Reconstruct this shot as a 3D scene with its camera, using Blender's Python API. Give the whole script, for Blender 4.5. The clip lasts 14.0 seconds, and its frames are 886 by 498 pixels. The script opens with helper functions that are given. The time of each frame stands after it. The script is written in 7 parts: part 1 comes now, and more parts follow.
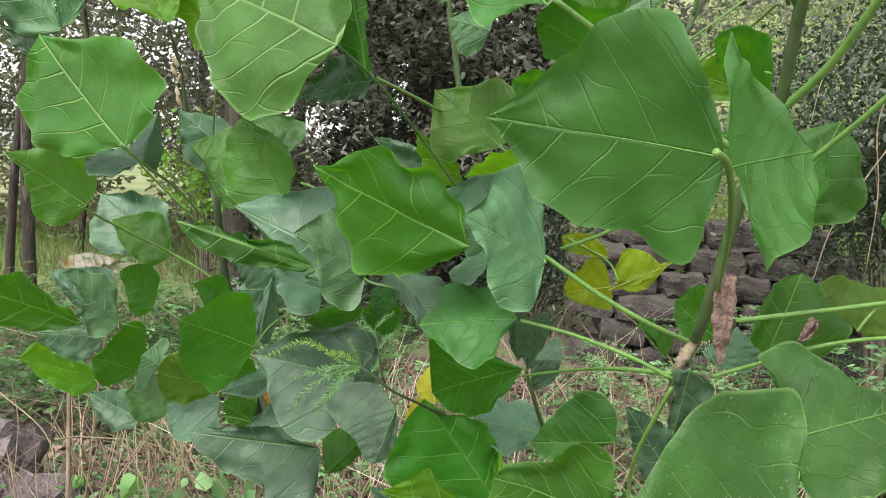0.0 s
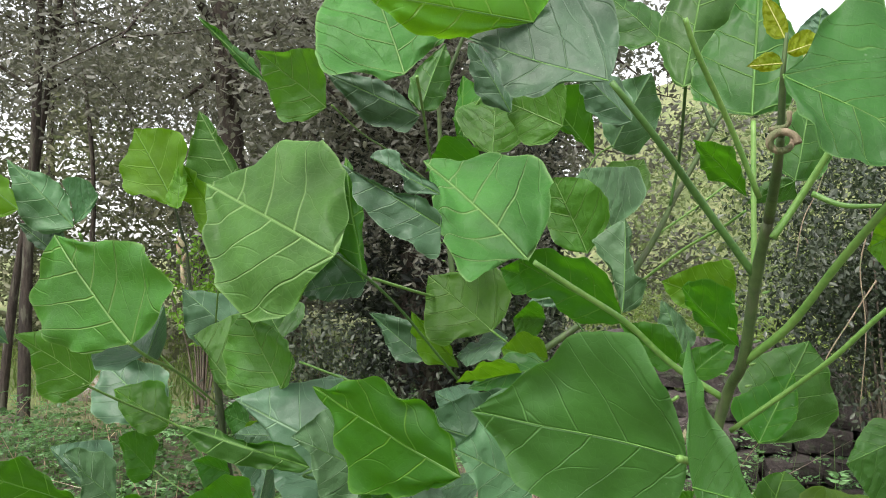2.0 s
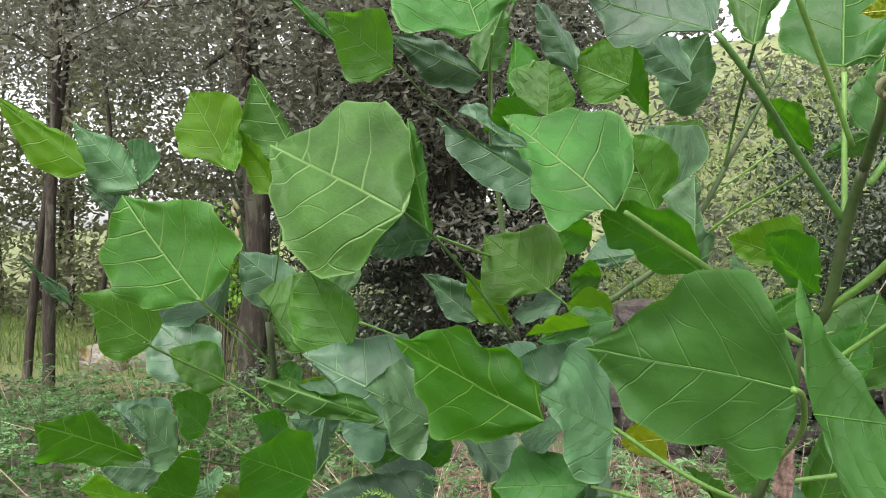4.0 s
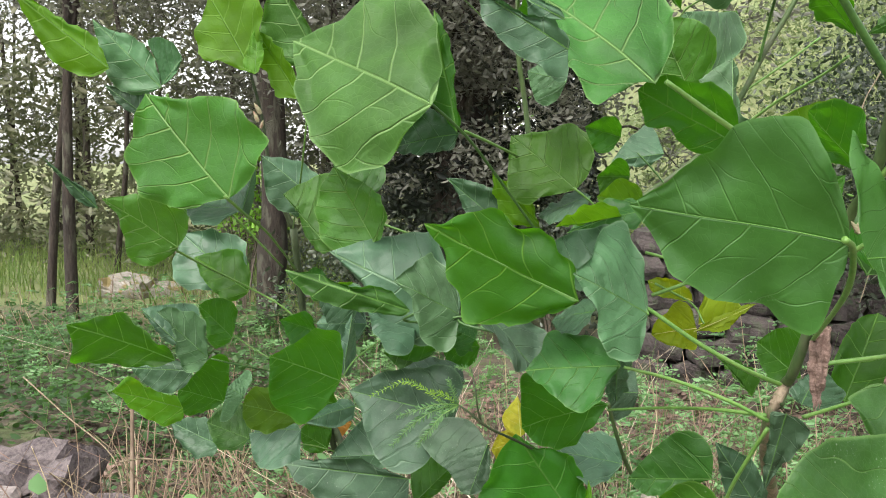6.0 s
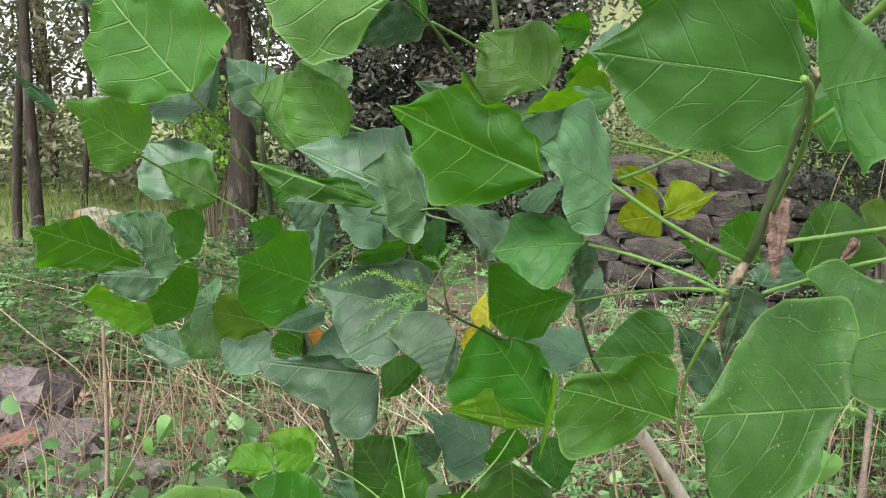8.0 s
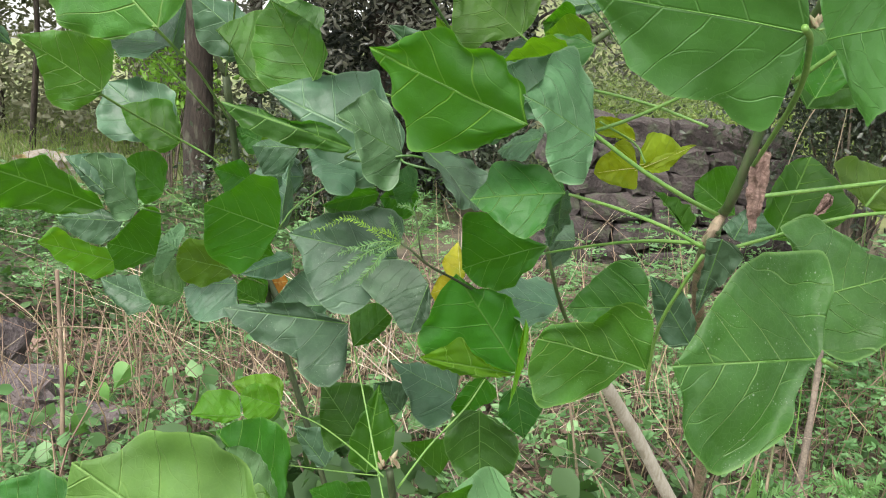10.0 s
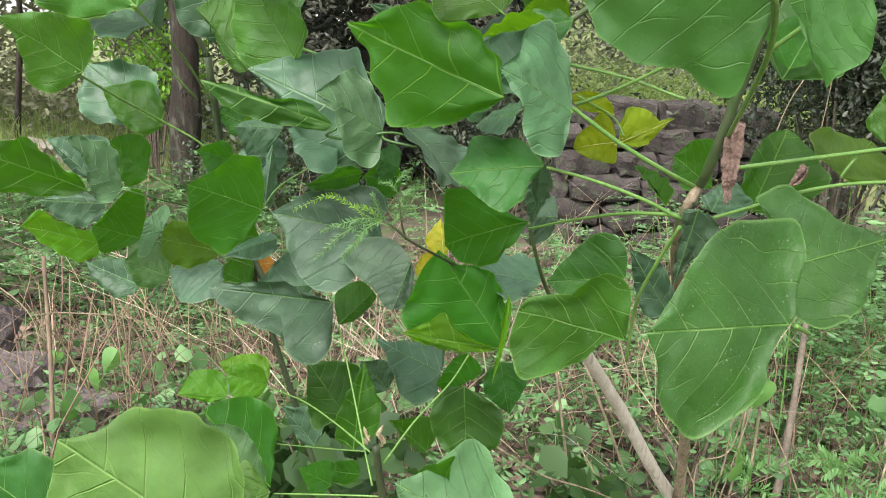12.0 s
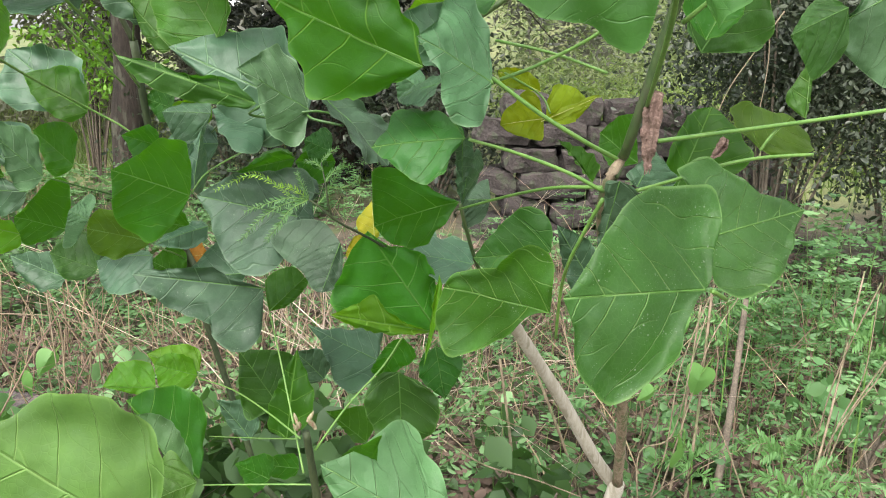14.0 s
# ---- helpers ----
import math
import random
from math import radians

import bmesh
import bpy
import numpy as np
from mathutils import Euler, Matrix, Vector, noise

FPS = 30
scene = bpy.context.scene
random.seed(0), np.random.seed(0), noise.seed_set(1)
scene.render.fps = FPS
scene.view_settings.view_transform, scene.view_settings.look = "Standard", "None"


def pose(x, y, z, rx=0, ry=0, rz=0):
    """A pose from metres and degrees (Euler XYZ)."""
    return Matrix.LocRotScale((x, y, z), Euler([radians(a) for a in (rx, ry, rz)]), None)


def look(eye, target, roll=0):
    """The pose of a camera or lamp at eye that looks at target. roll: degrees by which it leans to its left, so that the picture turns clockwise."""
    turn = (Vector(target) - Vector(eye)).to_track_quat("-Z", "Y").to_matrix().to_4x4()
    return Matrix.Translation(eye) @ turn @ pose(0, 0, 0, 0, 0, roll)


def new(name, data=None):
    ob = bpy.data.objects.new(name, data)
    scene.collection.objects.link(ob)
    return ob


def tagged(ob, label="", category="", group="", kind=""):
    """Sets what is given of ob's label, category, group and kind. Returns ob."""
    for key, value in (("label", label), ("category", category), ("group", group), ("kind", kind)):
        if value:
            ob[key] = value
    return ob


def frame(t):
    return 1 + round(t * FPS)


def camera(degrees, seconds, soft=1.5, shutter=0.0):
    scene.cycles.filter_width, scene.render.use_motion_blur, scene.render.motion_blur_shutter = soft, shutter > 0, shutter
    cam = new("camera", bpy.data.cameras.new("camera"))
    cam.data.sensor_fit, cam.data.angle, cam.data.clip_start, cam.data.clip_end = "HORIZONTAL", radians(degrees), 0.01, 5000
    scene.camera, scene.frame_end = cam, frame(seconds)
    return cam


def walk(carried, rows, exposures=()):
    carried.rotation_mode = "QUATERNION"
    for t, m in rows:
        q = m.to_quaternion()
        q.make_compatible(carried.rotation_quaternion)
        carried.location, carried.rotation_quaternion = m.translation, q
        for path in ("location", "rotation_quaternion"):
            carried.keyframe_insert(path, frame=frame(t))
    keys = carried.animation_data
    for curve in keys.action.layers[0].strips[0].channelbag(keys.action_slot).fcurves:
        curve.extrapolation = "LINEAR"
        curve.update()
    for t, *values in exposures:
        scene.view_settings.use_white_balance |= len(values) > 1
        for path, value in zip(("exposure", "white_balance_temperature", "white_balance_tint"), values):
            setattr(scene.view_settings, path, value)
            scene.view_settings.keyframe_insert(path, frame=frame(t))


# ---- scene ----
SKY, SUN = 0.15, 1.6
EXPOSURES = [(0.0, 1.46), (1.2, 1.44), (2.0, 1.32), (4.5, 1.42), (7.0, 1.49), (10.0, 1.55), (14.0, 1.6)]
cam = camera(58.12, 14.0, soft=1.05)
PATH = [
    (0, (0.169, 0.12, 1.428), (-0.098, 2.087, 1.178), 1.1),
    (0.5, (0.172, 0.118, 1.446), (-0.133, 2.084, 1.247), 1.7),
    (1, (0.184, 0.105, 1.476), (-0.1, 2.082, 1.367), 0.9),
    (1.5, (0.185, 0.09, 1.523), (-0.103, 2.069, 1.502), 0.9),
    (2, (0.178, 0.084, 1.539), (-0.088, 2.067, 1.551), 0.4),
    (2.2, (0.179, 0.092, 1.541), (-0.09, 2.074, 1.55), 0.2),
    (4.3, (0.113, 0.053, 1.514), (-0.194, 2.027, 1.432), 0.5),
    (4.5, (0.114, 0.055, 1.509), (-0.207, 2.026, 1.407), 0.6),
    (5, (0.122, 0.061, 1.491), (-0.22, 2.027, 1.357), 0.7),
    (5.5, (0.116, 0.059, 1.485), (-0.226, 2.022, 1.314), 0.2),
    (6, (0.1, 0.057, 1.473), (-0.228, 2.017, 1.25), 0.1),
    (6.5, (0.09, 0.052, 1.46), (-0.223, 2.008, 1.183), 0.5),
    (7, (0.093, 0.036, 1.445), (-0.195, 1.988, 1.119), 0.6),
    (7.5, (0.106, 0.04, 1.429), (-0.165, 1.987, 1.06), 0.5),
    (7.7, (0.109, 0.045, 1.423), (-0.161, 1.992, 1.051), 0.2),
    (9.8, (0.085, 0.059, 1.411), (-0.066, 1.997, 0.939), 1.8),
    (10, (0.087, 0.056, 1.412), (-0.06, 1.99, 0.921), 1.9),
    (10.5, (0.094, 0.045, 1.403), (-0.04, 1.973, 0.888), 1.9),
    (11, (0.096, 0.035, 1.407), (-0.035, 1.962, 0.888), 1.8),
    (11.5, (0.095, 0.042, 1.404), (-0.029, 1.968, 0.882), 1.6),
    (12, (0.098, 0.048, 1.404), (-0.024, 1.974, 0.877), 1.4),
    (12.5, (0.092, 0.048, 1.404), (-0.026, 1.973, 0.877), 1.3),
    (13, (0.097, 0.049, 1.407), (-0.021, 1.975, 0.878), 1.2),
    (13.5, (0.124, 0.051, 1.393), (0.055, 1.978, 0.862), 1.5),
    (14, (0.128, 0.054, 1.376), (0.121, 1.986, 0.858), 1.6),
]
walk(cam, [(t, look(eye, target, roll)) for t, eye, target, roll in PATH], exposures=EXPOSURES)


# ---------------------------------------------------------------- light
world = bpy.data.worlds.new("overcast_sky")
scene.world = world
world.use_nodes = True
wn, wl = world.node_tree.nodes, world.node_tree.links
sky = wn.new("ShaderNodeTexSky")
sky.sky_type, sky.sun_disc = "NISHITA", False
sky.sun_elevation, sky.sun_rotation = radians(58), radians(200)
sky.air_density, sky.dust_density, sky.ozone_density = 1.0, 1.6, 0.6
soften = wn.new("ShaderNodeHueSaturation")
soften.inputs["Saturation"].default_value = 0.15
wl.new(sky.outputs[0], soften.inputs["Color"])
wl.new(soften.outputs[0], wn["Background"].inputs[0])
wn["Background"].inputs[1].default_value = SKY

sun = new("sun", bpy.data.lights.new("sun", "SUN"))
sun.data.energy, sun.data.angle, sun.data.color = SUN, radians(25), (1.0, 0.96, 0.9)
sun.matrix_world = look((0, 0, 10), (0.25 * 10, 0.55 * 10, 0))


# ---------------------------------------------------------------- materials
def nodes_of(name):
    m = bpy.data.materials.new(name)
    m.use_nodes = True
    return m, m.node_tree.nodes, m.node_tree.links, m.node_tree.nodes["Principled BSDF"]


def math_node(n, l, op, a, b=None, c=None):
    k = n.new("ShaderNodeMath")
    k.operation = op
    for i, v in enumerate((a, b, c)):
        if v is None:
            continue
        if isinstance(v, (int, float)):
            k.inputs[i].default_value = v
        else:
            l.new(v, k.inputs[i])
    return k.outputs[0]


def mix_colour(n, l, fac, a, b, blend="MIX"):
    k = n.new("ShaderNodeMix")
    k.data_type, k.blend_type = "RGBA", blend
    for i, v in ((0, fac), (6, a), (7, b)):
        if isinstance(v, (int, float)):
            k.inputs[i].default_value = v
        elif isinstance(v, tuple):
            k.inputs[i].default_value = (*v, 1)
        else:
            l.new(v, k.inputs[i])
    return k.outputs[2]


def noise_tex(n, l, vec, scale, detail=3.0, rough=0.55):
    k = n.new("ShaderNodeTexNoise")
    k.inputs["Scale"].default_value, k.inputs["Detail"].default_value, k.inputs["Roughness"].default_value = scale, detail, rough
    if vec is not None:
        l.new(vec, k.inputs["Vector"])
    return k.outputs["Fac"]


def ramp(n, l, fac, a, b):
    k = n.new("ShaderNodeMapRange")
    k.interpolation_type = "SMOOTHSTEP"
    k.inputs[1].default_value, k.inputs[2].default_value = a, b
    l.new(fac, k.inputs[0])
    return k.outputs[0]


def leaf_material(name, colour, vein, glow, gloss, raised=0.5, blotch=None, thin=0.3, sheen=0.22, quilt=0.6, veiny=1.0, dust=0.25):
    """Broad leaf: net of veins over leaf coordinates (x across, y along the midrib), quilting between them, dust and specks."""
    m, n, l, bsdf = nodes_of(name)
    uvn = n.new("ShaderNodeUVMap")
    uvn.uv_map = "leaf"
    uv = uvn.outputs[0]
    rim = n.new("ShaderNodeUVMap")
    rim.uv_map = "margin"
    rsep = n.new("ShaderNodeSeparateXYZ")
    l.new(rim.outputs[0], rsep.inputs[0])
    sep = n.new("ShaderNodeSeparateXYZ")
    l.new(uv, sep.inputs[0])
    info = n.new("ShaderNodeObjectInfo").outputs["Random"]
    wob = noise_tex(n, l, uv, 3.0, 2.0)
    ax = math_node(n, l, "ABSOLUTE", sep.outputs[0])
    y = math_node(n, l, "ADD", sep.outputs[1], math_node(n, l, "MULTIPLY", wob, 0.06))
    # pinnate veins: lines of constant w, bowed towards the tip; w = 0 is the strong basal pair
    w = math_node(n, l, "SUBTRACT", y, math_node(n, l, "MULTIPLY", ax, 0.55))
    w = math_node(n, l, "ADD", w, math_node(n, l, "MULTIPLY", math_node(n, l, "MULTIPLY", ax, ax), -0.55))
    side = math_node(n, l, "MULTIPLY", math_node(n, l, "SIGN", sep.outputs[0]), 0.13)
    w = math_node(n, l, "SUBTRACT", w, 0.035)
    ph = math_node(n, l, "ADD", math_node(n, l, "MULTIPLY", w, 4.4), math_node(n, l, "MULTIPLY", side, ramp(n, l, w, 0.05, 0.2)))
    fr = math_node(n, l, "PINGPONG", ph, 0.5)
    above = ramp(n, l, w, -0.05, -0.03)
    width = math_node(n, l, "MAXIMUM", math_node(n, l, "MULTIPLY_ADD", ax, -0.05 * veiny, 0.04 * veiny), 0.016 * veiny)
    pin = math_node(n, l, "MAXIMUM", math_node(n, l, "SUBTRACT", 1.0, math_node(n, l, "DIVIDE", fr, width)), 0.0)
    pin = math_node(n, l, "MULTIPLY", pin, above)
    mid = math_node(n, l, "MAXIMUM", math_node(n, l, "SUBTRACT", 1.0, math_node(n, l, "DIVIDE", ax, 0.011)), 0.0)
    # branches of the laterals running out towards the margin
    q = math_node(n, l, "ADD", math_node(n, l, "MULTIPLY", ax, 4.6), math_node(n, l, "MULTIPLY", y, -1.4))
    q = math_node(n, l, "ADD", q, math_node(n, l, "MULTIPLY", noise_tex(n, l, uv, 2.2, 1.0), 1.6))
    cr = math_node(n, l, "MAXIMUM", math_node(n, l, "SUBTRACT", 1.0, math_node(n, l, "DIVIDE", math_node(n, l, "PINGPONG", q, 0.5), 0.03)), 0.0)
    near = math_node(n, l, "SUBTRACT", 1.0, ramp(n, l, math_node(n, l, "FRACT", math_node(n, l, "ADD", ph, 10.0)), 0.1, 0.9))
    under = math_node(n, l, "SUBTRACT", 1.0, above)
    cr = math_node(n, l, "MULTIPLY", cr, math_node(n, l, "MAXIMUM", under, math_node(n, l, "MULTIPLY", math_node(n, l, "SUBTRACT", 1.0, near), 0.75)))
    vor = n.new("ShaderNodeTexVoronoi")
    vor.feature = "DISTANCE_TO_EDGE"
    vor.inputs["Scale"].default_value = 26.0
    l.new(uv, vor.inputs["Vector"])
    net = math_node(n, l, "MULTIPLY", math_node(n, l, "SUBTRACT", 1.0, ramp(n, l, vor.outputs[0], 0.0, 0.1)), 0.06)
    veins = math_node(n, l, "MAXIMUM", math_node(n, l, "MAXIMUM", pin, mid), math_node(n, l, "MULTIPLY", cr, 0.5))
    veins = math_node(n, l, "MINIMUM", veins, 1.0)
    allv = math_node(n, l, "MAXIMUM", veins, net)
    coord = n.new("ShaderNodeTexCoord").outputs["Object"]
    big = noise_tex(n, l, coord, 14.0, 3.0)
    dark = tuple(c * 0.72 for c in colour)
    light = tuple(min(1, c * 1.25) for c in colour)
    base = mix_colour(n, l, ramp(n, l, big, 0.3, 0.7), dark, light)
    base = mix_colour(n, l, math_node(n, l, "MULTIPLY", ramp(n, l, noise_tex(n, l, coord, 130.0, 3.0, 0.7), 0.35, 0.65), 0.2), base, tuple(c * 0.6 for c in colour))
    hs = n.new("ShaderNodeHueSaturation")
    l.new(math_node(n, l, "MULTIPLY_ADD", info, 0.03, 0.485), hs.inputs["Hue"])
    l.new(math_node(n, l, "MULTIPLY_ADD", info, 0.3, 0.85), hs.inputs["Value"])
    l.new(base, hs.inputs["Color"])
    base = hs.outputs[0]
    if blotch:
        base = mix_colour(n, l, ramp(n, l, noise_tex(n, l, coord, 22.0, 4.0), 0.5, 0.68), base, blotch)
    base = mix_colour(n, l, math_node(n, l, "MULTIPLY", allv, 0.95), base, vein)
    base = mix_colour(n, l, math_node(n, l, "MULTIPLY", ramp(n, l, rsep.outputs[0], 0.955, 0.995), 0.4), base, vein)
    for size, low, share in ((170.0, 0.52, 0.6), (420.0, 0.46, 0.45)):
        spots = n.new("ShaderNodeTexVoronoi")
        spots.inputs["Scale"].default_value = size
        l.new(coord, spots.inputs["Vector"])
        spk = math_node(n, l, "MULTIPLY", math_node(n, l, "SUBTRACT", 1.0, ramp(n, l, spots.outputs["Distance"], 0.06, 0.2)),
                        ramp(n, l, noise_tex(n, l, coord, 38.0, 3.0), low + 0.16 * (1 - dust), low + 0.14 + 0.16 * (1 - dust)))
        base = mix_colour(n, l, math_node(n, l, "MULTIPLY", spk, share), base, (0.42, 0.5, 0.36))
    # faint worn film on old leaves
    film = math_node(n, l, "MULTIPLY", ramp(n, l, noise_tex(n, l, coord, 24.0, 5.0, 0.7), 0.45, 0.75), 0.08 + 0.16 * dust)
    base = mix_colour(n, l, film, base, (0.15, 0.28, 0.14))
    l.new(base, bsdf.inputs["Base Color"])
    fine = noise_tex(n, l, coord, 300.0, 2.0)
    l.new(math_node(n, l, "MULTIPLY_ADD", fine, 0.2, gloss), bsdf.inputs["Roughness"])
    bsdf.inputs["Specular IOR Level"].default_value = sheen
    height = math_node(n, l, "ADD", math_node(n, l, "MULTIPLY", math_node(n, l, "ADD", veins, math_node(n, l, "MULTIPLY", net, 0.8)), raised * 0.75), math_node(n, l, "MULTIPLY", math_node(n, l, "MULTIPLY", math_node(n, l, "POWER", math_node(n, l, "MULTIPLY", fr, 2.0), 0.6), above), math_node(n, l, "MULTIPLY", ramp(n, l, wob, 0.3, 0.7), quilt)))
    height = math_node(n, l, "ADD", height, math_node(n, l, "ADD", math_node(n, l, "MULTIPLY", big, 0.5), math_node(n, l, "MULTIPLY", noise_tex(n, l, coord, 55.0, 2.0), 0.35)))
    bump = n.new("ShaderNodeBump")
    bump.inputs["Strength"].default_value, bump.inputs["Distance"].default_value = 0.8, 0.004
    l.new(height, bump.inputs["Height"])
    l.new(bump.outputs[0], bsdf.inputs["Normal"])
    tr = n.new("ShaderNodeBsdfTranslucent")
    l.new(mix_colour(n, l, math_node(n, l, "MULTIPLY", allv, 0.35), glow, tuple(c * 0.5 for c in glow)), tr.inputs[0])
    l.new(bump.outputs[0], tr.inputs["Normal"])
    mx = n.new("ShaderNodeMixShader")
    mx.inputs[0].default_value = thin
    l.new(bsdf.outputs[0], mx.inputs[1])
    l.new(tr.outputs[0], mx.inputs[2])
    l.new(mx.outputs[0], n["Material Output"].inputs[0])
    return m


def rough_material(name, a, b, scale, roughness=0.85, bump=0.4, distance=0.01, c=None, stretch=(1, 1, 1), fine=8.0, random=0.0):
    """Two colours mixed by coarse and fine noise, with relief."""
    m, n, l, bsdf = nodes_of(name)
    mp = n.new("ShaderNodeMapping")
    mp.inputs["Scale"].default_value = stretch
    l.new(n.new("ShaderNodeTexCoord").outputs["Object"], mp.inputs[0])
    v = mp.outputs[0]
    f1, f2 = noise_tex(n, l, v, scale, 4.0), noise_tex(n, l, v, scale * fine, 4.0, 0.65)
    col = mix_colour(n, l, ramp(n, l, math_node(n, l, "MULTIPLY_ADD", f2, 0.5, math_node(n, l, "MULTIPLY", f1, 0.5)), 0.35, 0.65), a, b)
    if c:
        col = mix_colour(n, l, ramp(n, l, noise_tex(n, l, v, scale * 2.3, 5.0), 0.52, 0.62), col, c)
    if random:
        hs = n.new("ShaderNodeHueSaturation")
        g = n.new("ShaderNodeNewGeometry").outputs["Random Per Island"]
        l.new(math_node(n, l, "MULTIPLY_ADD", g, random * 0.12, 0.5 - random * 0.06), hs.inputs["Hue"])
        l.new(math_node(n, l, "MULTIPLY_ADD", g, random * 1.2, 1 - random * 0.6), hs.inputs["Value"])
        l.new(col, hs.inputs["Color"])
        col = hs.outputs[0]
    l.new(col, bsdf.inputs["Base Color"])
    bsdf.inputs["Roughness"].default_value = roughness
    bp = n.new("ShaderNodeBump")
    bp.inputs["Strength"].default_value, bp.inputs["Distance"].default_value = bump, distance
    l.new(f2, bp.inputs["Height"])
    l.new(bp.outputs[0], bsdf.inputs["Normal"])
    return m


def foliage_material(name, a, b, glow, thin=0.35, roughness=0.5):
    """Small leaves: each island its own shade, slightly see-through."""
    m, n, l, bsdf = nodes_of(name)
    g = n.new("ShaderNodeNewGeometry").outputs["Random Per Island"]
    col = mix_colour(n, l, g, a, b)
    coord = n.new("ShaderNodeTexCoord").outputs["Object"]
    col = mix_colour(n, l, ramp(n, l, noise_tex(n, l, coord, 1.7, 2.0), 0.4, 0.65), col, tuple(x * 0.6 for x in a))
    l.new(col, bsdf.inputs["Base Color"])
    bsdf.inputs["Roughness"].default_value = roughness
    tr = n.new("ShaderNodeBsdfTranslucent")
    tr.inputs[0].default_value = (*glow, 1)
    mx = n.new("ShaderNodeMixShader")
    mx.inputs[0].default_value = thin
    l.new(bsdf.outputs[0], mx.inputs[1])
    l.new(tr.outputs[0], mx.inputs[2])
    l.new(mx.outputs[0], n["Material Output"].inputs[0])
    return m


LEAF = {
    "fresh": leaf_material("leaf_underside", (0.0491, 0.145, 0.016), (0.2725, 0.44, 0.13), (0.1199, 0.34, 0.012), 0.42, 1.3, None, 0.4, 0.4, 1.0, veiny=1.35),
    "fresh2": leaf_material("leaf_bright", (0.0305, 0.15, 0.01), (0.1526, 0.36, 0.06), (0.0927, 0.38, 0.01), 0.34, 0.5, None, 0.38, 0.38),
    "pale": leaf_material("leaf_pale", (0.054, 0.158, 0.03), (0.2725, 0.44, 0.16), (0.0981, 0.26, 0.018), 0.4, 1.3, sheen=0.2, quilt=1.0, veiny=1.35),
    "pale2": leaf_material("leaf_light", (0.0927, 0.215, 0.042), (0.2398, 0.4, 0.11), (0.1363, 0.35, 0.035), 0.48, 0.9, sheen=0.32, quilt=0.9),
    "pale3": leaf_material("leaf_waxy", (0.0872, 0.18, 0.068), (0.1962, 0.34, 0.15), (0.109, 0.28, 0.06), 0.42, 0.8, sheen=0.35),
    "smooth": leaf_material("leaf_smooth", (0.0436, 0.14, 0.025), (0.1199, 0.27, 0.07), (0.0763, 0.26, 0.014), 0.36, 0.35, sheen=0.42, quilt=0.28),
    "mature": leaf_material("leaf_mature", (0.0283, 0.1, 0.013), (0.1853, 0.35, 0.09), (0.0654, 0.26, 0.008), 0.4, 0.6, sheen=0.36),
    "deep": leaf_material("leaf_deep", (0.0229, 0.095, 0.005), (0.1635, 0.34, 0.05), (0.0872, 0.32, 0.005), 0.46, 0.4, None, 0.42, 0.3),
    "olive2": leaf_material("leaf_speckled_olive", (0.0371, 0.113, 0.01), (0.2398, 0.4, 0.09), (0.0981, 0.31, 0.006), 0.44, 0.6, sheen=0.3, quilt=0.4, dust=1.0),
    "speck": leaf_material("leaf_speckled", (0.0305, 0.103, 0.014), (0.2289, 0.4, 0.12), (0.0676, 0.26, 0.009), 0.4, 0.7, sheen=0.34, quilt=0.4, dust=1.0),
    "deep2": leaf_material("leaf_sunlit_deep", (0.0273, 0.105, 0.005), (0.1635, 0.34, 0.04), (0.109, 0.37, 0.005), 0.46, 0.5, None, 0.45, 0.32),
    "olive": leaf_material("leaf_olive", (0.0458, 0.108, 0.007), (0.1744, 0.28, 0.045), (0.1417, 0.31, 0.005), 0.48, 0.4, (0.0305, 0.06, 0.006), 0.4, 0.3),
    # grey tops: the blue-grey of reflected sky is put into the base colour
    "grey": leaf_material("leaf_glossy_top_sky_sheen", (0.0501, 0.112, 0.056), (0.2071, 0.33, 0.19), (0.0382, 0.16, 0.022), 0.38, 0.5, None, 0.14, 0.42, 0.7),
    "grey2": leaf_material("leaf_dusty_top_sky_sheen", (0.0632, 0.145, 0.058), (0.2616, 0.41, 0.22), (0.06, 0.2, 0.028), 0.42, 0.7, None, 0.18, 0.38, 0.7),
    "greyd": leaf_material("leaf_old_top_sky_sheen", (0.0392, 0.076, 0.04), (0.1635, 0.25, 0.15), (0.0436, 0.14, 0.025), 0.43, 0.6, None, 0.14, 0.36, 0.7, dust=0.7),
    "lime": leaf_material("leaf_young", (0.0709, 0.2, 0.008), (0.2398, 0.42, 0.07), (0.1962, 0.46, 0.006), 0.44, 0.5, None, 0.42, 0.32, veiny=1.2),
    "yglime": leaf_material("leaf_yellow_green", (0.06, 0.17, 0.007), (0.2071, 0.36, 0.05), (0.1744, 0.4, 0.005), 0.46, 0.4, None, 0.42, 0.3),
    "yellowgreen": leaf_material("leaf_fading", (0.1853, 0.25, 0.008), (0.2834, 0.36, 0.04), (0.3924, 0.46, 0.004), 0.48, 0.4, (0.0763, 0.17, 0.008), 0.4),
    "yellow": leaf_material("leaf_yellow", (0.42, 0.38, 0.025), (0.5, 0.48, 0.12), (0.6, 0.5, 0.01), 0.48, 0.3, (0.26, 0.32, 0.025)),
    "orange": leaf_material("leaf_orange", (0.5, 0.25, 0.045), (0.38, 0.18, 0.045), (0.6, 0.3, 0.03), 0.5, 0.3, (0.3, 0.15, 0.05)),
}
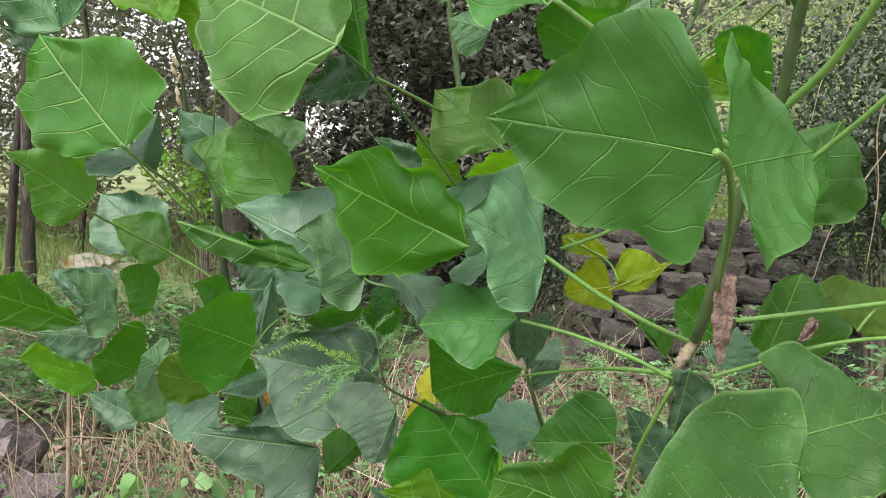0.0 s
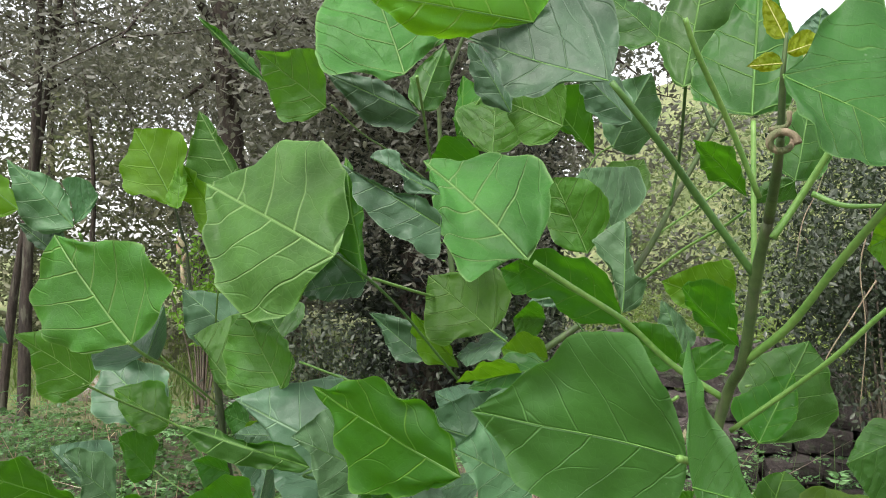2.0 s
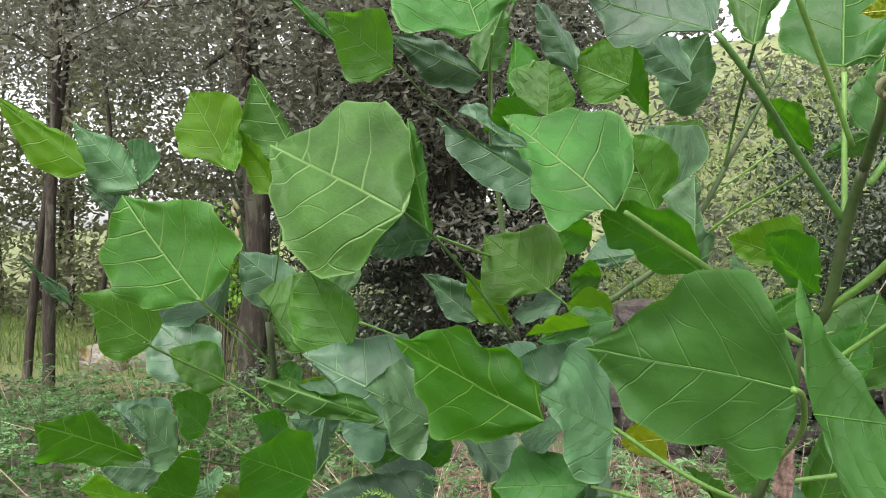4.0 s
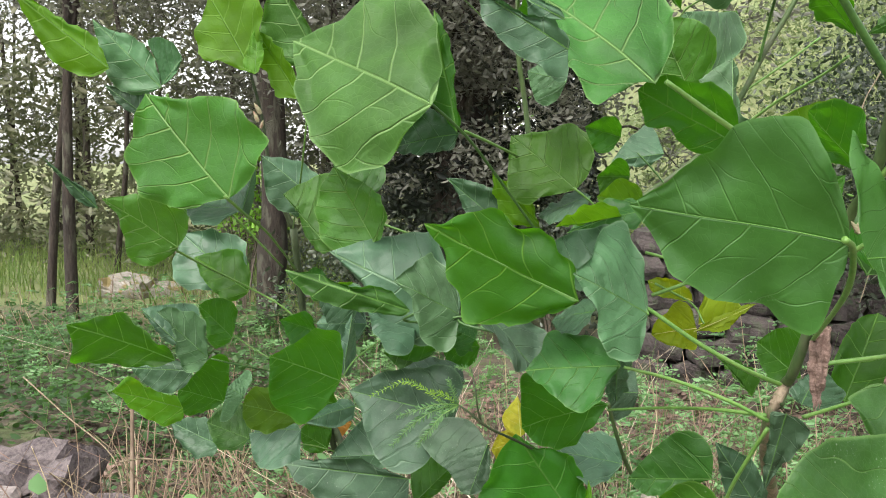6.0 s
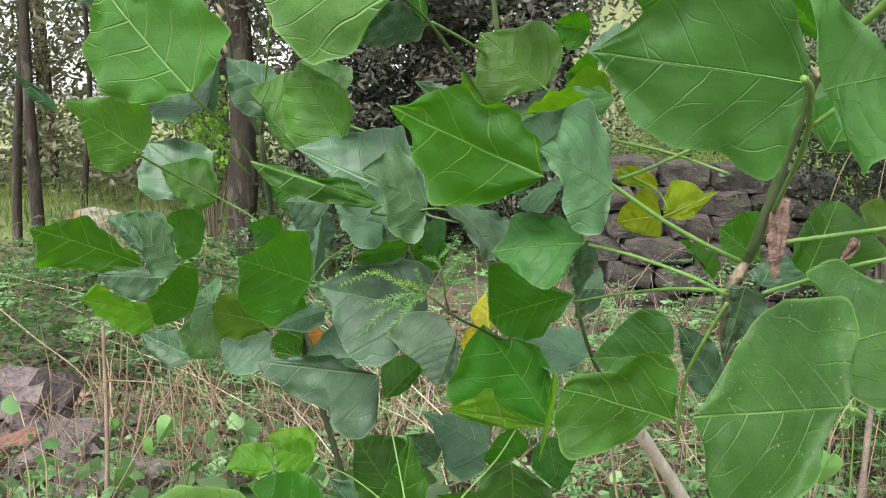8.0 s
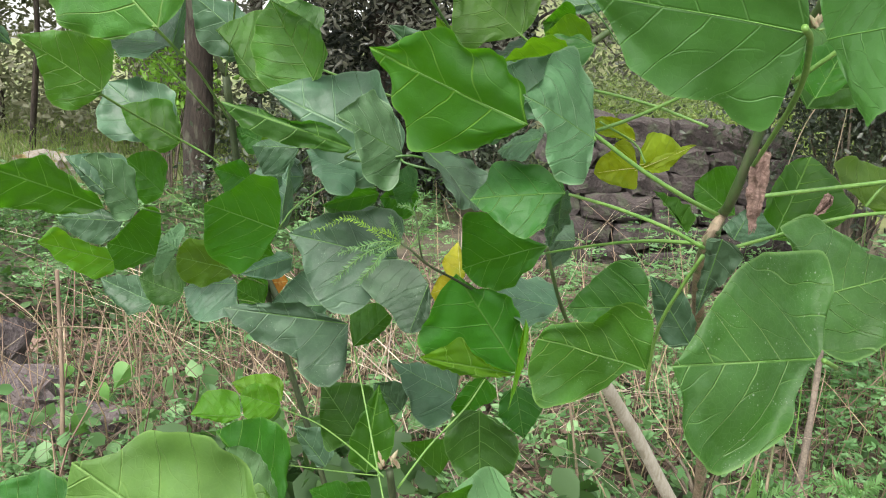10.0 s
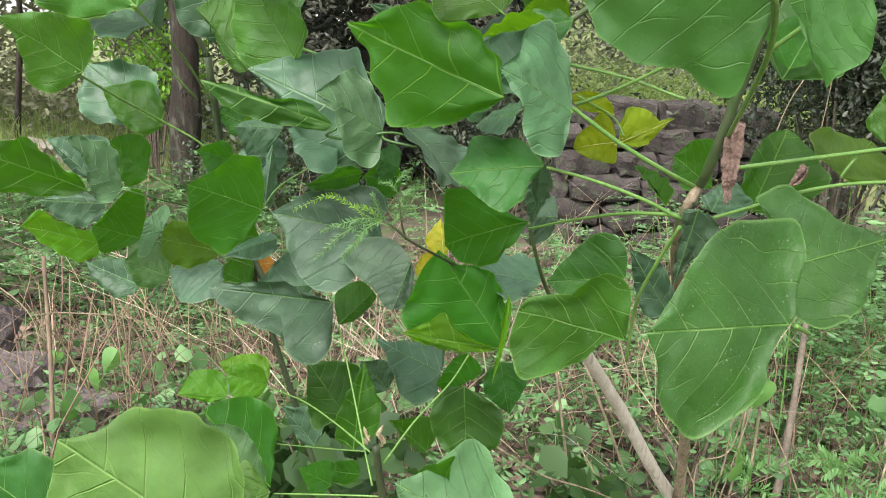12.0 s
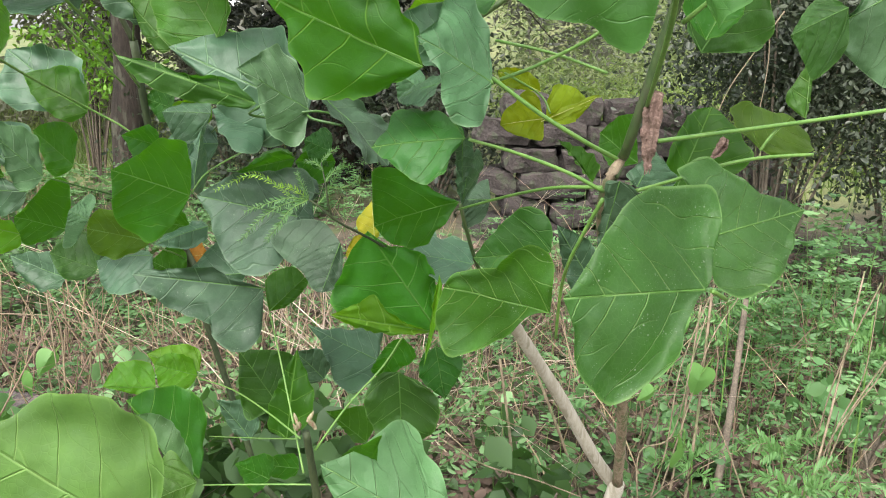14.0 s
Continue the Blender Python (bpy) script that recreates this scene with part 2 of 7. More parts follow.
RIB = {
    "pale": rough_material("midrib_pale", (0.13, 0.27, 0.06), (0.18, 0.33, 0.085), 40, 0.5, 0.1, 0.001),
    "green": rough_material("midrib_green", (0.07, 0.2, 0.025), (0.11, 0.25, 0.04), 40, 0.5, 0.1, 0.001),
    "yellow": rough_material("midrib_yellow", (0.5, 0.5, 0.12), (0.6, 0.55, 0.2), 40, 0.5, 0.1, 0.001),
}
STEM = rough_material("green_bark", (0.034, 0.068, 0.017), (0.075, 0.12, 0.032), 18, 0.6, 0.5, 0.002, (0.07, 0.085, 0.04), (1, 1, 0.3))
OLDSTEM = rough_material("grey_bark", (0.36, 0.32, 0.25), (0.5, 0.46, 0.38), 30, 0.8, 0.5, 0.002, (0.3, 0.27, 0.2), (1, 1, 0.12))
PEELED = rough_material("peeling_bark", (0.16, 0.12, 0.075), (0.32, 0.25, 0.17), 40, 0.8, 0.7, 0.003, (0.12, 0.14, 0.06), (1, 1, 0.2))
DARKSTEM = rough_material("dark_bark", (0.02, 0.035, 0.012), (0.05, 0.07, 0.025), 30, 0.6, 0.5, 0.002, (0.04, 0.055, 0.02), (1, 1, 0.3))
PETIOLE = rough_material("petiole_skin", (0.09, 0.21, 0.035), (0.155, 0.28, 0.06), 30, 0.45, 0.2, 0.001)
PETIOLE_DARK = rough_material("petiole_dark_skin", (0.035, 0.1, 0.02), (0.07, 0.16, 0.03), 30, 0.45, 0.2, 0.001)
BROWN = rough_material("dry_leaf_skin", (0.12, 0.07, 0.055), (0.3, 0.2, 0.16), 60, 0.8, 0.8, 0.003, (0.2, 0.125, 0.1))


# ---------------------------------------------------------------- mesh helpers
def mesh_object(name, verts, faces, material, smooth=True, uvs=None, parent=None):
    me = bpy.data.meshes.new(name)
    me.from_pydata([tuple(v) for v in verts], [], faces)
    if uvs is not None:
        index = np.zeros(len(me.loops), dtype=np.int32)
        me.loops.foreach_get("vertex_index", index)
        for key, k in (("leaf", 0), ("margin", 2)):
            layer = me.uv_layers.new(name=key)
            layer.data.foreach_set("uv", np.asarray(uvs, dtype=np.float32)[index][:, k:k + 2].ravel())
    me.materials.append(material)
    if smooth:
        me.polygons.foreach_set("use_smooth", [True] * len(me.polygons))
    me.update()
    ob = new(name, me)
    if parent is not None:
        ob.parent = parent
    return ob


def glide(points, steps):
    """Catmull-Rom through the points."""
    p = [Vector(q) for q in points]
    p = [p[0] * 2 - p[1]] + p + [p[-1] * 2 - p[-2]]
    out = []
    for i in range(1, len(p) - 2):
        for k in range(steps):
            t = k / steps
            a, b, c, d = p[i - 1], p[i], p[i + 1], p[i + 2]
            out.append(0.5 * ((2 * b) + (c - a) * t + (2 * a - 5 * b + 4 * c - d) * t * t + (3 * b - a - 3 * c + d) * t ** 3))
    return out + [p[-2]]


def tube_data(points, r0, r1, sides=8, steps=6, knobs=0.0, rng=None):
    path = glide(points, steps)
    verts, faces = [], []
    up = Vector((0.31, 0.17, 0.93))
    for i, q in enumerate(path):
        d = (path[min(i + 1, len(path) - 1)] - path[max(i - 1, 0)]).normalized()
        s = d.cross(up)
        s = s.normalized() if s.length > 1e-4 else Vector((1, 0, 0))
        v = s.cross(d)
        r = r0 + (r1 - r0) * i / max(1, len(path) - 1)
        if knobs:
            r *= 1 + knobs * noise.noise(q * 60)
        for k in range(sides):
            a = 2 * math.pi * k / sides
            verts.append(q + (s * math.cos(a) + v * math.sin(a)) * r)
    for i in range(len(path) - 1):
        for k in range(sides):
            k2 = (k + 1) % sides
            faces.append((i * sides + k, i * sides + k2, (i + 1) * sides + k2, (i + 1) * sides + k))
    faces.append(tuple(range(sides - 1, -1, -1)))
    faces.append(tuple((len(path) - 1) * sides + k for k in range(sides)))
    return verts, faces


def branch(parent, name, r0, r1, points, material, sides=8, knobs=0.0, label=""):
    v, f = tube_data(points, r0, r1, sides, 6, knobs)
    ob = mesh_object(name, v, f, material, True, None, parent)
    return tagged(ob, label)


def empty(name, at=(0, 0, 0)):
    ob = new(name)
    ob.location = at
    return ob


def leaf_frame(yaw, pitch):
    a = Vector((-math.sin(radians(yaw)) * math.cos(radians(pitch)), math.cos(radians(yaw)) * math.cos(radians(pitch)), math.sin(radians(pitch))))
    h = a.cross(Vector((0, 0, 1))).normalized()
    return a, h, h.cross(a)


LEAVES = []


def outline(points, count):
    """Margin of half a leaf: a smooth line from the base through (station, half width) points to the tip, at even steps."""
    if len(points) == 1:
        s, w = points[0]
        points = [(0.3 * s, 0.74 * w), (s, w), (s + 0.5 * (1 - s), 0.6 * w)]
    line = glide([(0, 0, 0)] + [(s, max(w, 0.004), 0) for s, w in points] + [(1, 0, 0)], 10)
    run = [0.0]
    for p, q in zip(line, line[1:]):
        run.append(run[-1] + (q - p).length)
    out, k = [], 0
    for i in range(count + 1):
        want = run[-1] * i / count
        while k < len(run) - 2 and run[k + 1] < want:
            k += 1
        f = (want - run[k]) / max(1e-9, run[k + 1] - run[k])
        q = line[k].lerp(line[k + 1], f)
        out.append((q.x, max(q.y, 0.0)))
    return out


def leaf(parent, skin, base, yaw, pitch, length, one, two, bend=0.08, wave=0.045, label=""):
    """Broad rhombic leaflet. one, two: its halves, each an angle about the midrib and its margin as (station, half width) in leaf lengths."""
    rng = random.Random(len(LEAVES) * 7 + 3)
    a, h, n0 = leaf_frame(yaw, pitch)
    b = Vector(base)
    ns, nt = (48, 12) if length > 0.1 else (36, 8)
    halves = []
    for ang, margin in (one, two):
        d = h * math.cos(radians(ang)) + n0 * math.sin(radians(ang))
        halves.append((d, outline(margin, ns)))
    normal = a.cross(halves[1][0] - halves[0][0])
    normal = normal.normalized() if normal.length > 1e-3 else n0
    if normal.z < 0:
        normal = -normal
    ph = rng.random() * 50
    bend *= rng.choice((1.0, 1.5, -0.8, 1.8))
    verts, uvs, faces = [], [], []
    for i in range(ns + 1):
        rib = (i / ns) ** 1.25
        for j in range(-nt, nt + 1):
            t = j / nt
            d, margin = halves[0 if t < 0 else 1]
            u = abs(t)
            ms, mw = margin[i]
            s = rib + (ms - rib) * u
            w = mw * u
            p = b + a * (s * length) + d * (w * length)
            p += normal * (-bend * length * ((s * s - s) * 0.9 + w * w * 0.8))
            edge = min(1, 5 * i / ns) * min(1, 5 * (1 - i / ns))
            amp = wave * length * (0.3 + u * u * 1.3) * edge
            p += normal * amp * (noise.noise(Vector((s * 2.6 + ph, t * 1.9, ph))) * 1.8 + 0.35 * math.sin(30 * i / ns + ph + (2.0 if t < 0 else 0)) * u * u)
            p += d * (u ** 3) * length * 0.022 * noise.noise(Vector((17 * i / ns + ph, 3.1 if t < 0 else 8.2, ph))) * edge
            verts.append(p)
            uvs.append((w if t > 0 else -w, s, u, i / ns))
    m = 2 * nt + 1
    for i in range(ns):
        for j in range(2 * nt):
            q = i * m + j
            faces.append((q, q + 1, q + m + 1, q + m))
    ob = mesh_object("leaf", verts, faces, LEAF[skin], True, uvs, parent)
    tagged(ob, label)
    line = [verts[i * m + nt] for i in (0, ns // 8, ns // 3, ns // 2, 3 * ns // 4, ns - 2)]
    v, f = tube_data(line, 0.0021 * length + 0.0003, 0.0002, 6, 4)
    kind = "pale" if skin in ("fresh", "pale", "pale2", "pale3") else ("yellow" if skin in ("yellow", "orange", "yellowgreen") else "green")
    mesh_object("midrib", v, f, RIB[kind], True, None, ob)
    LEAVES.append(ob)
    return ob



# ---------------------------------------------------------------- ground and distance
def ground_height(x, y):
    hill = min(max(0.0, x * 0.32 + y * 0.26 - 4.2), 22) * 0.9 * min(1, max(0, (x + 0.5) / 7))
    return 0.05 * noise.noise(Vector((x * 0.5, y * 0.5, 0))) + 0.02 * noise.noise(Vector((x * 2, y * 2, 4))) + hill


def ground_material():
    m = rough_material("leaf_litter_soil", (0.05, 0.04, 0.028), (0.14, 0.115, 0.08), 1.2, 0.95, 0.8, 0.03, (0.1, 0.12, 0.05), (1, 1, 1), 14)
    n, l = m.node_tree.nodes, m.node_tree.links
    bsdf = n["Principled BSDF"]
    soil = bsdf.inputs["Base Color"].links[0].from_socket
    coord = n.new("ShaderNodeTexCoord").outputs["Object"]
    sep = n.new("ShaderNodeSeparateXYZ")
    l.new(coord, sep.inputs[0])
    far = math_node(n, l, "ADD", sep.outputs[1], math_node(n, l, "MULTIPLY", noise_tex(n, l, coord, 0.8), 3.0))
    meadow = mix_colour(n, l, ramp(n, l, noise_tex(n, l, coord, 0.5, 5.0), 0.35, 0.65), (0.12, 0.16, 0.05), (0.22, 0.23, 0.1))
    l.new(mix_colour(n, l, ramp(n, l, far, 7.6, 9.2), soil, meadow), bsdf.inputs["Base Color"])
    return m


STRAW = rough_material("dry_straw", (0.2, 0.13, 0.085), (0.4, 0.3, 0.2), 5, 0.8, 0.3, 0.002, None, (1, 1, 0.3), 4, 0.5)
STRAW_PALE = rough_material("bleached_straw", (0.36, 0.27, 0.2), (0.6, 0.5, 0.4), 5, 0.8, 0.3, 0.002, None, (1, 1, 0.3), 4, 0.4)
STRAW_DARK = rough_material("old_dry_stem", (0.12, 0.08, 0.055), (0.3, 0.22, 0.16), 5, 0.85, 0.3, 0.002, None, (1, 1, 0.3), 4, 0.6)
GRASS = foliage_material("grass_blades", (0.17, 0.3, 0.06), (0.4, 0.43, 0.16), (0.3, 0.42, 0.08))
CLIMBER = foliage_material("climber_leaf", (0.13, 0.32, 0.07), (0.22, 0.42, 0.12), (0.2, 0.44, 0.07))
HERB = foliage_material("herb_leaflets", (0.1, 0.235, 0.08), (0.25, 0.42, 0.18), (0.2, 0.4, 0.11))
IVY = foliage_material("ground_cover_leaves", (0.045, 0.10, 0.03), (0.1, 0.19, 0.06), (0.08, 0.2, 0.03))
CANOPY = foliage_material("canopy_leaves", (0.12, 0.12, 0.092), (0.25, 0.245, 0.2), (0.2, 0.21, 0.14), 0.38, 0.45)
HEDGE = foliage_material("thin_scrub_leaves", (0.14, 0.15, 0.08), (0.28, 0.27, 0.17), (0.18, 0.22, 0.1), 0.35, 0.5)
SCRUB = foliage_material("bank_scrub_leaves", (0.15, 0.2, 0.08), (0.27, 0.29, 0.14), (0.2, 0.28, 0.1))
SHRUB = foliage_material("shrub_leaves", (0.036, 0.05, 0.03), (0.115, 0.132, 0.085), (0.05, 0.1, 0.03), 0.2, 0.4)
LIME = foliage_material("bright_bush_leaves", (0.14, 0.32, 0.03), (0.24, 0.45, 0.06), (0.26, 0.5, 0.03))
LITTER = foliage_material("fallen_leaves", (0.09, 0.06, 0.045), (0.3, 0.205, 0.16), (0.16, 0.1, 0.05), 0.1, 0.8)
BARK = rough_material("tree_bark", (0.024, 0.018, 0.013), (0.058, 0.043, 0.032), 6, 0.9, 0.9, 0.02, (0.09, 0.085, 0.06), (1, 1, 0.25))
TWIG = rough_material("twig_bark", (0.1, 0.08, 0.06), (0.2, 0.16, 0.12), 20, 0.85, 0.4, 0.004)
STONE = rough_material("wall_stone", (0.035, 0.028, 0.026), (0.092, 0.073, 0.068), 7, 0.9, 0.8, 0.02, (0.07, 0.075, 0.05))
BRICK = rough_material("old_brick", (0.19, 0.085, 0.065), (0.28, 0.14, 0.1), 9, 0.9, 0.8, 0.02, (0.12, 0.1, 0.08))
HEAP = rough_material("heap_stone", (0.075, 0.06, 0.062), (0.19, 0.155, 0.15), 8, 0.9, 0.8, 0.02, (0.16, 0.13, 0.125))
SLAB = rough_material("pale_slab", (0.2, 0.17, 0.16), (0.36, 0.31, 0.28), 5, 0.9, 0.6, 0.02, (0.22, 0.2, 0.16))
ROCK = rough_material("pale_rock", (0.3, 0.27, 0.22), (0.42, 0.38, 0.33), 4, 0.9, 0.7, 0.02, (0.3, 0.23, 0.1))

gx = np.concatenate([-np.geomspace(160, 6, 18), np.linspace(-5.5, 5.5, 45), np.geomspace(6, 160, 18)])
gy = np.concatenate([[-60, -20, -8, -4], np.linspace(-2, 12, 60), np.geomspace(12.5, 220, 24)])
gv = [(x, y, ground_height(x, y)) for y in gy for x in gx]
gf = [(j * len(gx) + i, j * len(gx) + i + 1, (j + 1) * len(gx) + i + 1, (j + 1) * len(gx) + i) for j in range(len(gy) - 1) for i in range(len(gx) - 1)]
tagged(mesh_object("ground", gv, gf, ground_material()), "woodland floor of soil and leaf litter turning to grass", "ground", "", "structure")


def triangles(name, v, f, material):
    """A mesh from arrays of corners and triangles."""
    me = bpy.data.meshes.new(name)
    me.vertices.add(len(v))
    me.vertices.foreach_set("co", np.asarray(v, float).ravel())
    me.loops.add(len(f) * 3)
    me.loops.foreach_set("vertex_index", np.asarray(f).ravel().astype(np.int32))
    me.polygons.add(len(f))
    me.polygons.foreach_set("loop_start", (np.arange(len(f)) * 3).astype(np.int32))
    me.materials.append(material)
    me.update(calc_edges=True)
    me.validate()
    return new(name, me)


def cards(name, centres, directions, sizes, material, ratio=0.45, seed=1, flat=0.0):
    """Many small pointed leaves, folded along the midrib, at the centres."""
    rng = np.random.default_rng(seed)
    c, d = np.asarray(centres, float), np.asarray(directions, float)
    d = d / (np.linalg.norm(d, axis=1)[:, None] + 1e-9)
    r = rng.normal(size=c.shape) * (1 - flat) + np.array((0, 0, 1.0)) * flat * 2
    s = np.cross(d, r)
    s /= np.linalg.norm(s, axis=1)[:, None] + 1e-9
    nrm = np.cross(d, s)
    L = np.asarray(sizes, float)[:, None]
    p = [c - d * L * 0.5, c + s * L * ratio * 0.42 + nrm * L * 0.07 - d * L * 0.22, c + s * L * ratio * 0.4 + nrm * L * 0.07 + d * L * 0.12,
         c + d * L * 0.5, c - s * L * ratio * 0.4 + nrm * L * 0.07 + d * L * 0.12, c - s * L * ratio * 0.42 + nrm * L * 0.07 - d * L * 0.22]
    v = np.stack(p, 1).reshape(-1, 3)
    k = np.arange(len(c)) * 6
    f = np.concatenate([np.stack([k, k + a, k + b], 1) for a, b in ((1, 2), (2, 3), (3, 4), (4, 5))])
    return triangles(name, v, f, material)


def wands(paths, radii, sides=3):
    """Thin stalks joined: arrays of corner points along each, and base radii."""
    verts, faces = [], []
    for path, r in zip(paths, radii):
        k0, m = len(verts), len(path)
        for i, q in enumerate(path):
            rr = r * (1 - 0.6 * i / (m - 1))
            for a in range(sides):
                verts.append((q[0] + rr * math.cos(a * 6.283 / sides), q[1] + rr * math.sin(a * 6.283 / sides), q[2]))
        for i in range(m - 1):
            for a in range(sides):
                b = (a + 1) % sides
                p, q = k0 + i * sides, k0 + (i + 1) * sides
                faces += [(p + a, p + b, q + b), (p + a, q + b, q + a)]
    return np.array(verts), np.array(faces)


def woodland_tree(at, height, girth, crown_from, spread, count, seed, lean=(0, 0), size=0.16, label="", limbs=7, top=0.85):
    rng = np.random.default_rng(seed)
    x, y = at
    thing = empty("tree", (x, y, ground_height(x, y)))
    path = [(0, 0, -0.2), (lean[0] * 0.2 + rng.normal() * 0.05, lean[1] * 0.2, height * 0.2), (lean[0] * 0.55, lean[1] * 0.5 + rng.normal() * 0.06, height * 0.5), (lean[0], lean[1], height * top)]
    branch(thing, "trunk", girth, girth * 0.45, path, BARK, 12, 0.25)
    centres = []
    for i in range(limbs):
        a, zz = rng.random() * 6.28, crown_from + (height - crown_from) * (i + rng.random()) / limbs * 0.8
        f = min(1, zz / (height * top))
        base = np.array((lean[0] * f, lean[1] * f, zz))
        reach = spread * (0.6 + 0.5 * rng.random())
        mid = base + np.array((math.cos(a) * reach * 0.5, math.sin(a) * reach * 0.5, 0.25 * reach))
        end = base + np.array((math.cos(a) * reach, math.sin(a) * reach, 0.2 * reach * rng.normal()))
        branch(thing, "limb", girth * 0.3, girth * 0.05, [tuple(base), tuple(mid), tuple(end)], BARK, 6, 0.2)
        for _ in range(3):
            f = 0.3 + 0.6 * rng.random()
            q = mid * (1 - f) + end * f
            e = q + rng.normal(size=3) * spread * 0.3
            branch(thing, "twig", girth * 0.06, girth * 0.015, [tuple(q), tuple((q + e) / 2 + rng.normal(size=3) * 0.05), tuple(e)], BARK, 4)
            centres += [e, (q + e) / 2]
        for _ in range(3):
            f = rng.random()
            centres.append(mid * (1 - f) + end * f + rng.normal(size=3) * spread * 0.22)
    centres = np.array(centres)
    pick = rng.integers(0, len(centres), count)
    pts = centres[pick] + rng.normal(size=(count, 3)) * np.array((0.3, 0.3, 0.16)) * spread * 0.5
    ob = cards("crown", pts, rng.normal(size=(count, 3)) * np.array((1, 1, 0.5)) + np.array((0, 0, -0.4)), size * (0.6 + 0.8 * rng.random(count)), CANOPY, 0.42, seed, 0.3)
    ob.parent = thing
    return tagged(thing, label or "dark-barked woodland tree with a feathery grey-green crown", "tree", "trees of the wood behind")


woodland_tree((-4.51, 6.7), 7, 0.058, 3.0, 1.8, 4000, 11, (0.12, 0), 0.065, "slender dark-barked young tree standing beside the clearing")
woodland_tree((-4.97, 7), 6, 0.048, 3.0, 1.5, 3000, 12, (0.75, 0), 0.065, "slender leaning young tree with dark bark")
woodland_tree((-2.56, 6.6), 8, 0.135, 2.5, 2.4, 10000, 13, (-0.1, 0.3), 0.065, "thick-trunked woodland tree with dark bark", 9)
woodland_tree((-1.04, 7.6), 8, 0.34, 1.8, 2.6, 13000, 14, (0.2, 0.2), 0.07, "broad dark-barked tree trunk among undergrowth", 9)
woodland_tree((-6.1, 7.6), 6.5, 0.05, 2.9, 1.7, 7000, 15, (0.3, 0.2), 0.06, "thin young tree with drooping grey-green leaves", 9)
woodland_tree((0.08, 7.2), 6.0, 0.07, 1.3, 1.5, 10000, 16, (-0.3, 0.2), 0.065, "thin young tree with drooping grey-green leaves", 9)
for i, (x, y, h) in enumerate(((-9, 13, 11), (-6.2, 15, 12), (-3.8, 12, 10), (-1.6, 12, 11), (-12, 18, 12), (-8, 21, 13), (-4, 20, 13), (-0.5, 17, 12))):
    woodland_tree((x, y), h, 0.12, 3.6, 2.8, 6500, 30 + i, (0.3, 0.2), 0.12)


def thicket(name, count, low, high, size, material, seed, label, gap=0.0, scale=0.9, floor=None):
    """Far scrub and boughs: small leaves in clumps, with gaps between them."""
    rng = np.random.default_rng(seed)
    pts = []
    while len(pts) < count:
        q = rng.uniform(low, high)
        v = Vector(q) * scale
        v.z *= 1.5
        if noise.noise(v) + 0.45 * noise.noise(v * 3.1) > gap + (q[2] - low[2]) * 0.0:
            if floor:
                q[2] += ground_height(q[0], q[1])
            pts.append(q)
    d = rng.normal(size=(count, 3)) * np.array((1, 1, 0.7)) + np.array((0, 0, -0.3))
    return tagged(cards(name, pts, d, size * rng.uniform(0.5, 1.4, count), material, 0.4, seed, 0.2), label, "woods", "", "stuff")


thicket("far_scrub", 34000, (-15, 9.5, 0.0), (0.5, 13.5, 3.6), 0.13, HEDGE, 201, "pale thin scrub beyond the clearing", 0.02, 0.9)
thicket("far_boughs", 60000, (-16, 9.5, 2.0), (0.8, 14, 8.0), 0.105, CANOPY, 202, "grey-green boughs of the wood with gaps of sky", 0.08, 0.55)
thicket("near_boughs", 11000, (-5.5, 5.2, 2.75), (0.4, 7.5, 5.0), 0.06, CANOPY, 203, "drooping grey-green boughs overhead", 0.1, 1.6)
thicket("near_boughs", 6000, (-1.6, 5.6, 1.2), (0.2, 7.6, 3.0), 0.06, CANOPY, 204, "drooping grey-green boughs beside the broad trunk", 0.02, 1.6)
thicket("bank_scrub", 36000, (0.8, 8.5, 0.0), (11, 17, 0.8), 0.065, GRASS, 205, "pale green scrub and grass on the rising bank", -0.05, 0.9, True)
thicket("bank_scrub", 16000, (0.6, 8, 0.0), (9, 14, 1.4), 0.065, SCRUB, 206, "pale yellow-green scrub at the foot of the bank", 0.16, 0.9, True)
thicket("bank_scrub", 36000, (2, 14, 0.0), (26, 40, 1.5), 0.2, SCRUB, 207, "muted yellow-green scrub covering the slope", -0.05, 0.5, True)
thicket("mid_boughs", 11000, (-4.4, 9.0, 0.8), (-1.5, 10.2, 3.6), 0.08, CANOPY, 209, "grey-green boughs between the trunks", -0.1, 1.1)
# near-black leaf colour stands in for deep shade round the broad trunk
SHADE = foliage_material("deep_shade_leaves", (0.016, 0.022, 0.014), (0.045, 0.055, 0.036), (0.02, 0.04, 0.012), 0.12, 0.5)
thicket("dark_thicket", 22000, (-2.0, 7.0, 0.0), (0.3, 9.0, 3.4), 0.09, SHADE, 208, "dense growth round the broad trunk, deep shade put into its near-black leaves", -0.25, 0.9)
for i in range(16):
    r = random.Random(i + 300)
    x, y = -14 + i * 0.95 + r.uniform(-0.4, 0.4), r.uniform(9.5, 15)
    t0 = branch(None, "sapling_trunk", r.uniform(0.03, 0.08), 0.02, [(x, y, -0.1), (x + r.uniform(-0.3, 0.3), y, 2.5), (x + r.uniform(-0.6, 0.6), y, 6.5)], BARK, 7, 0.2)
    tagged(t0, "thin dark sapling trunk standing in the wood", "trunk", "thin trunks of the wood")


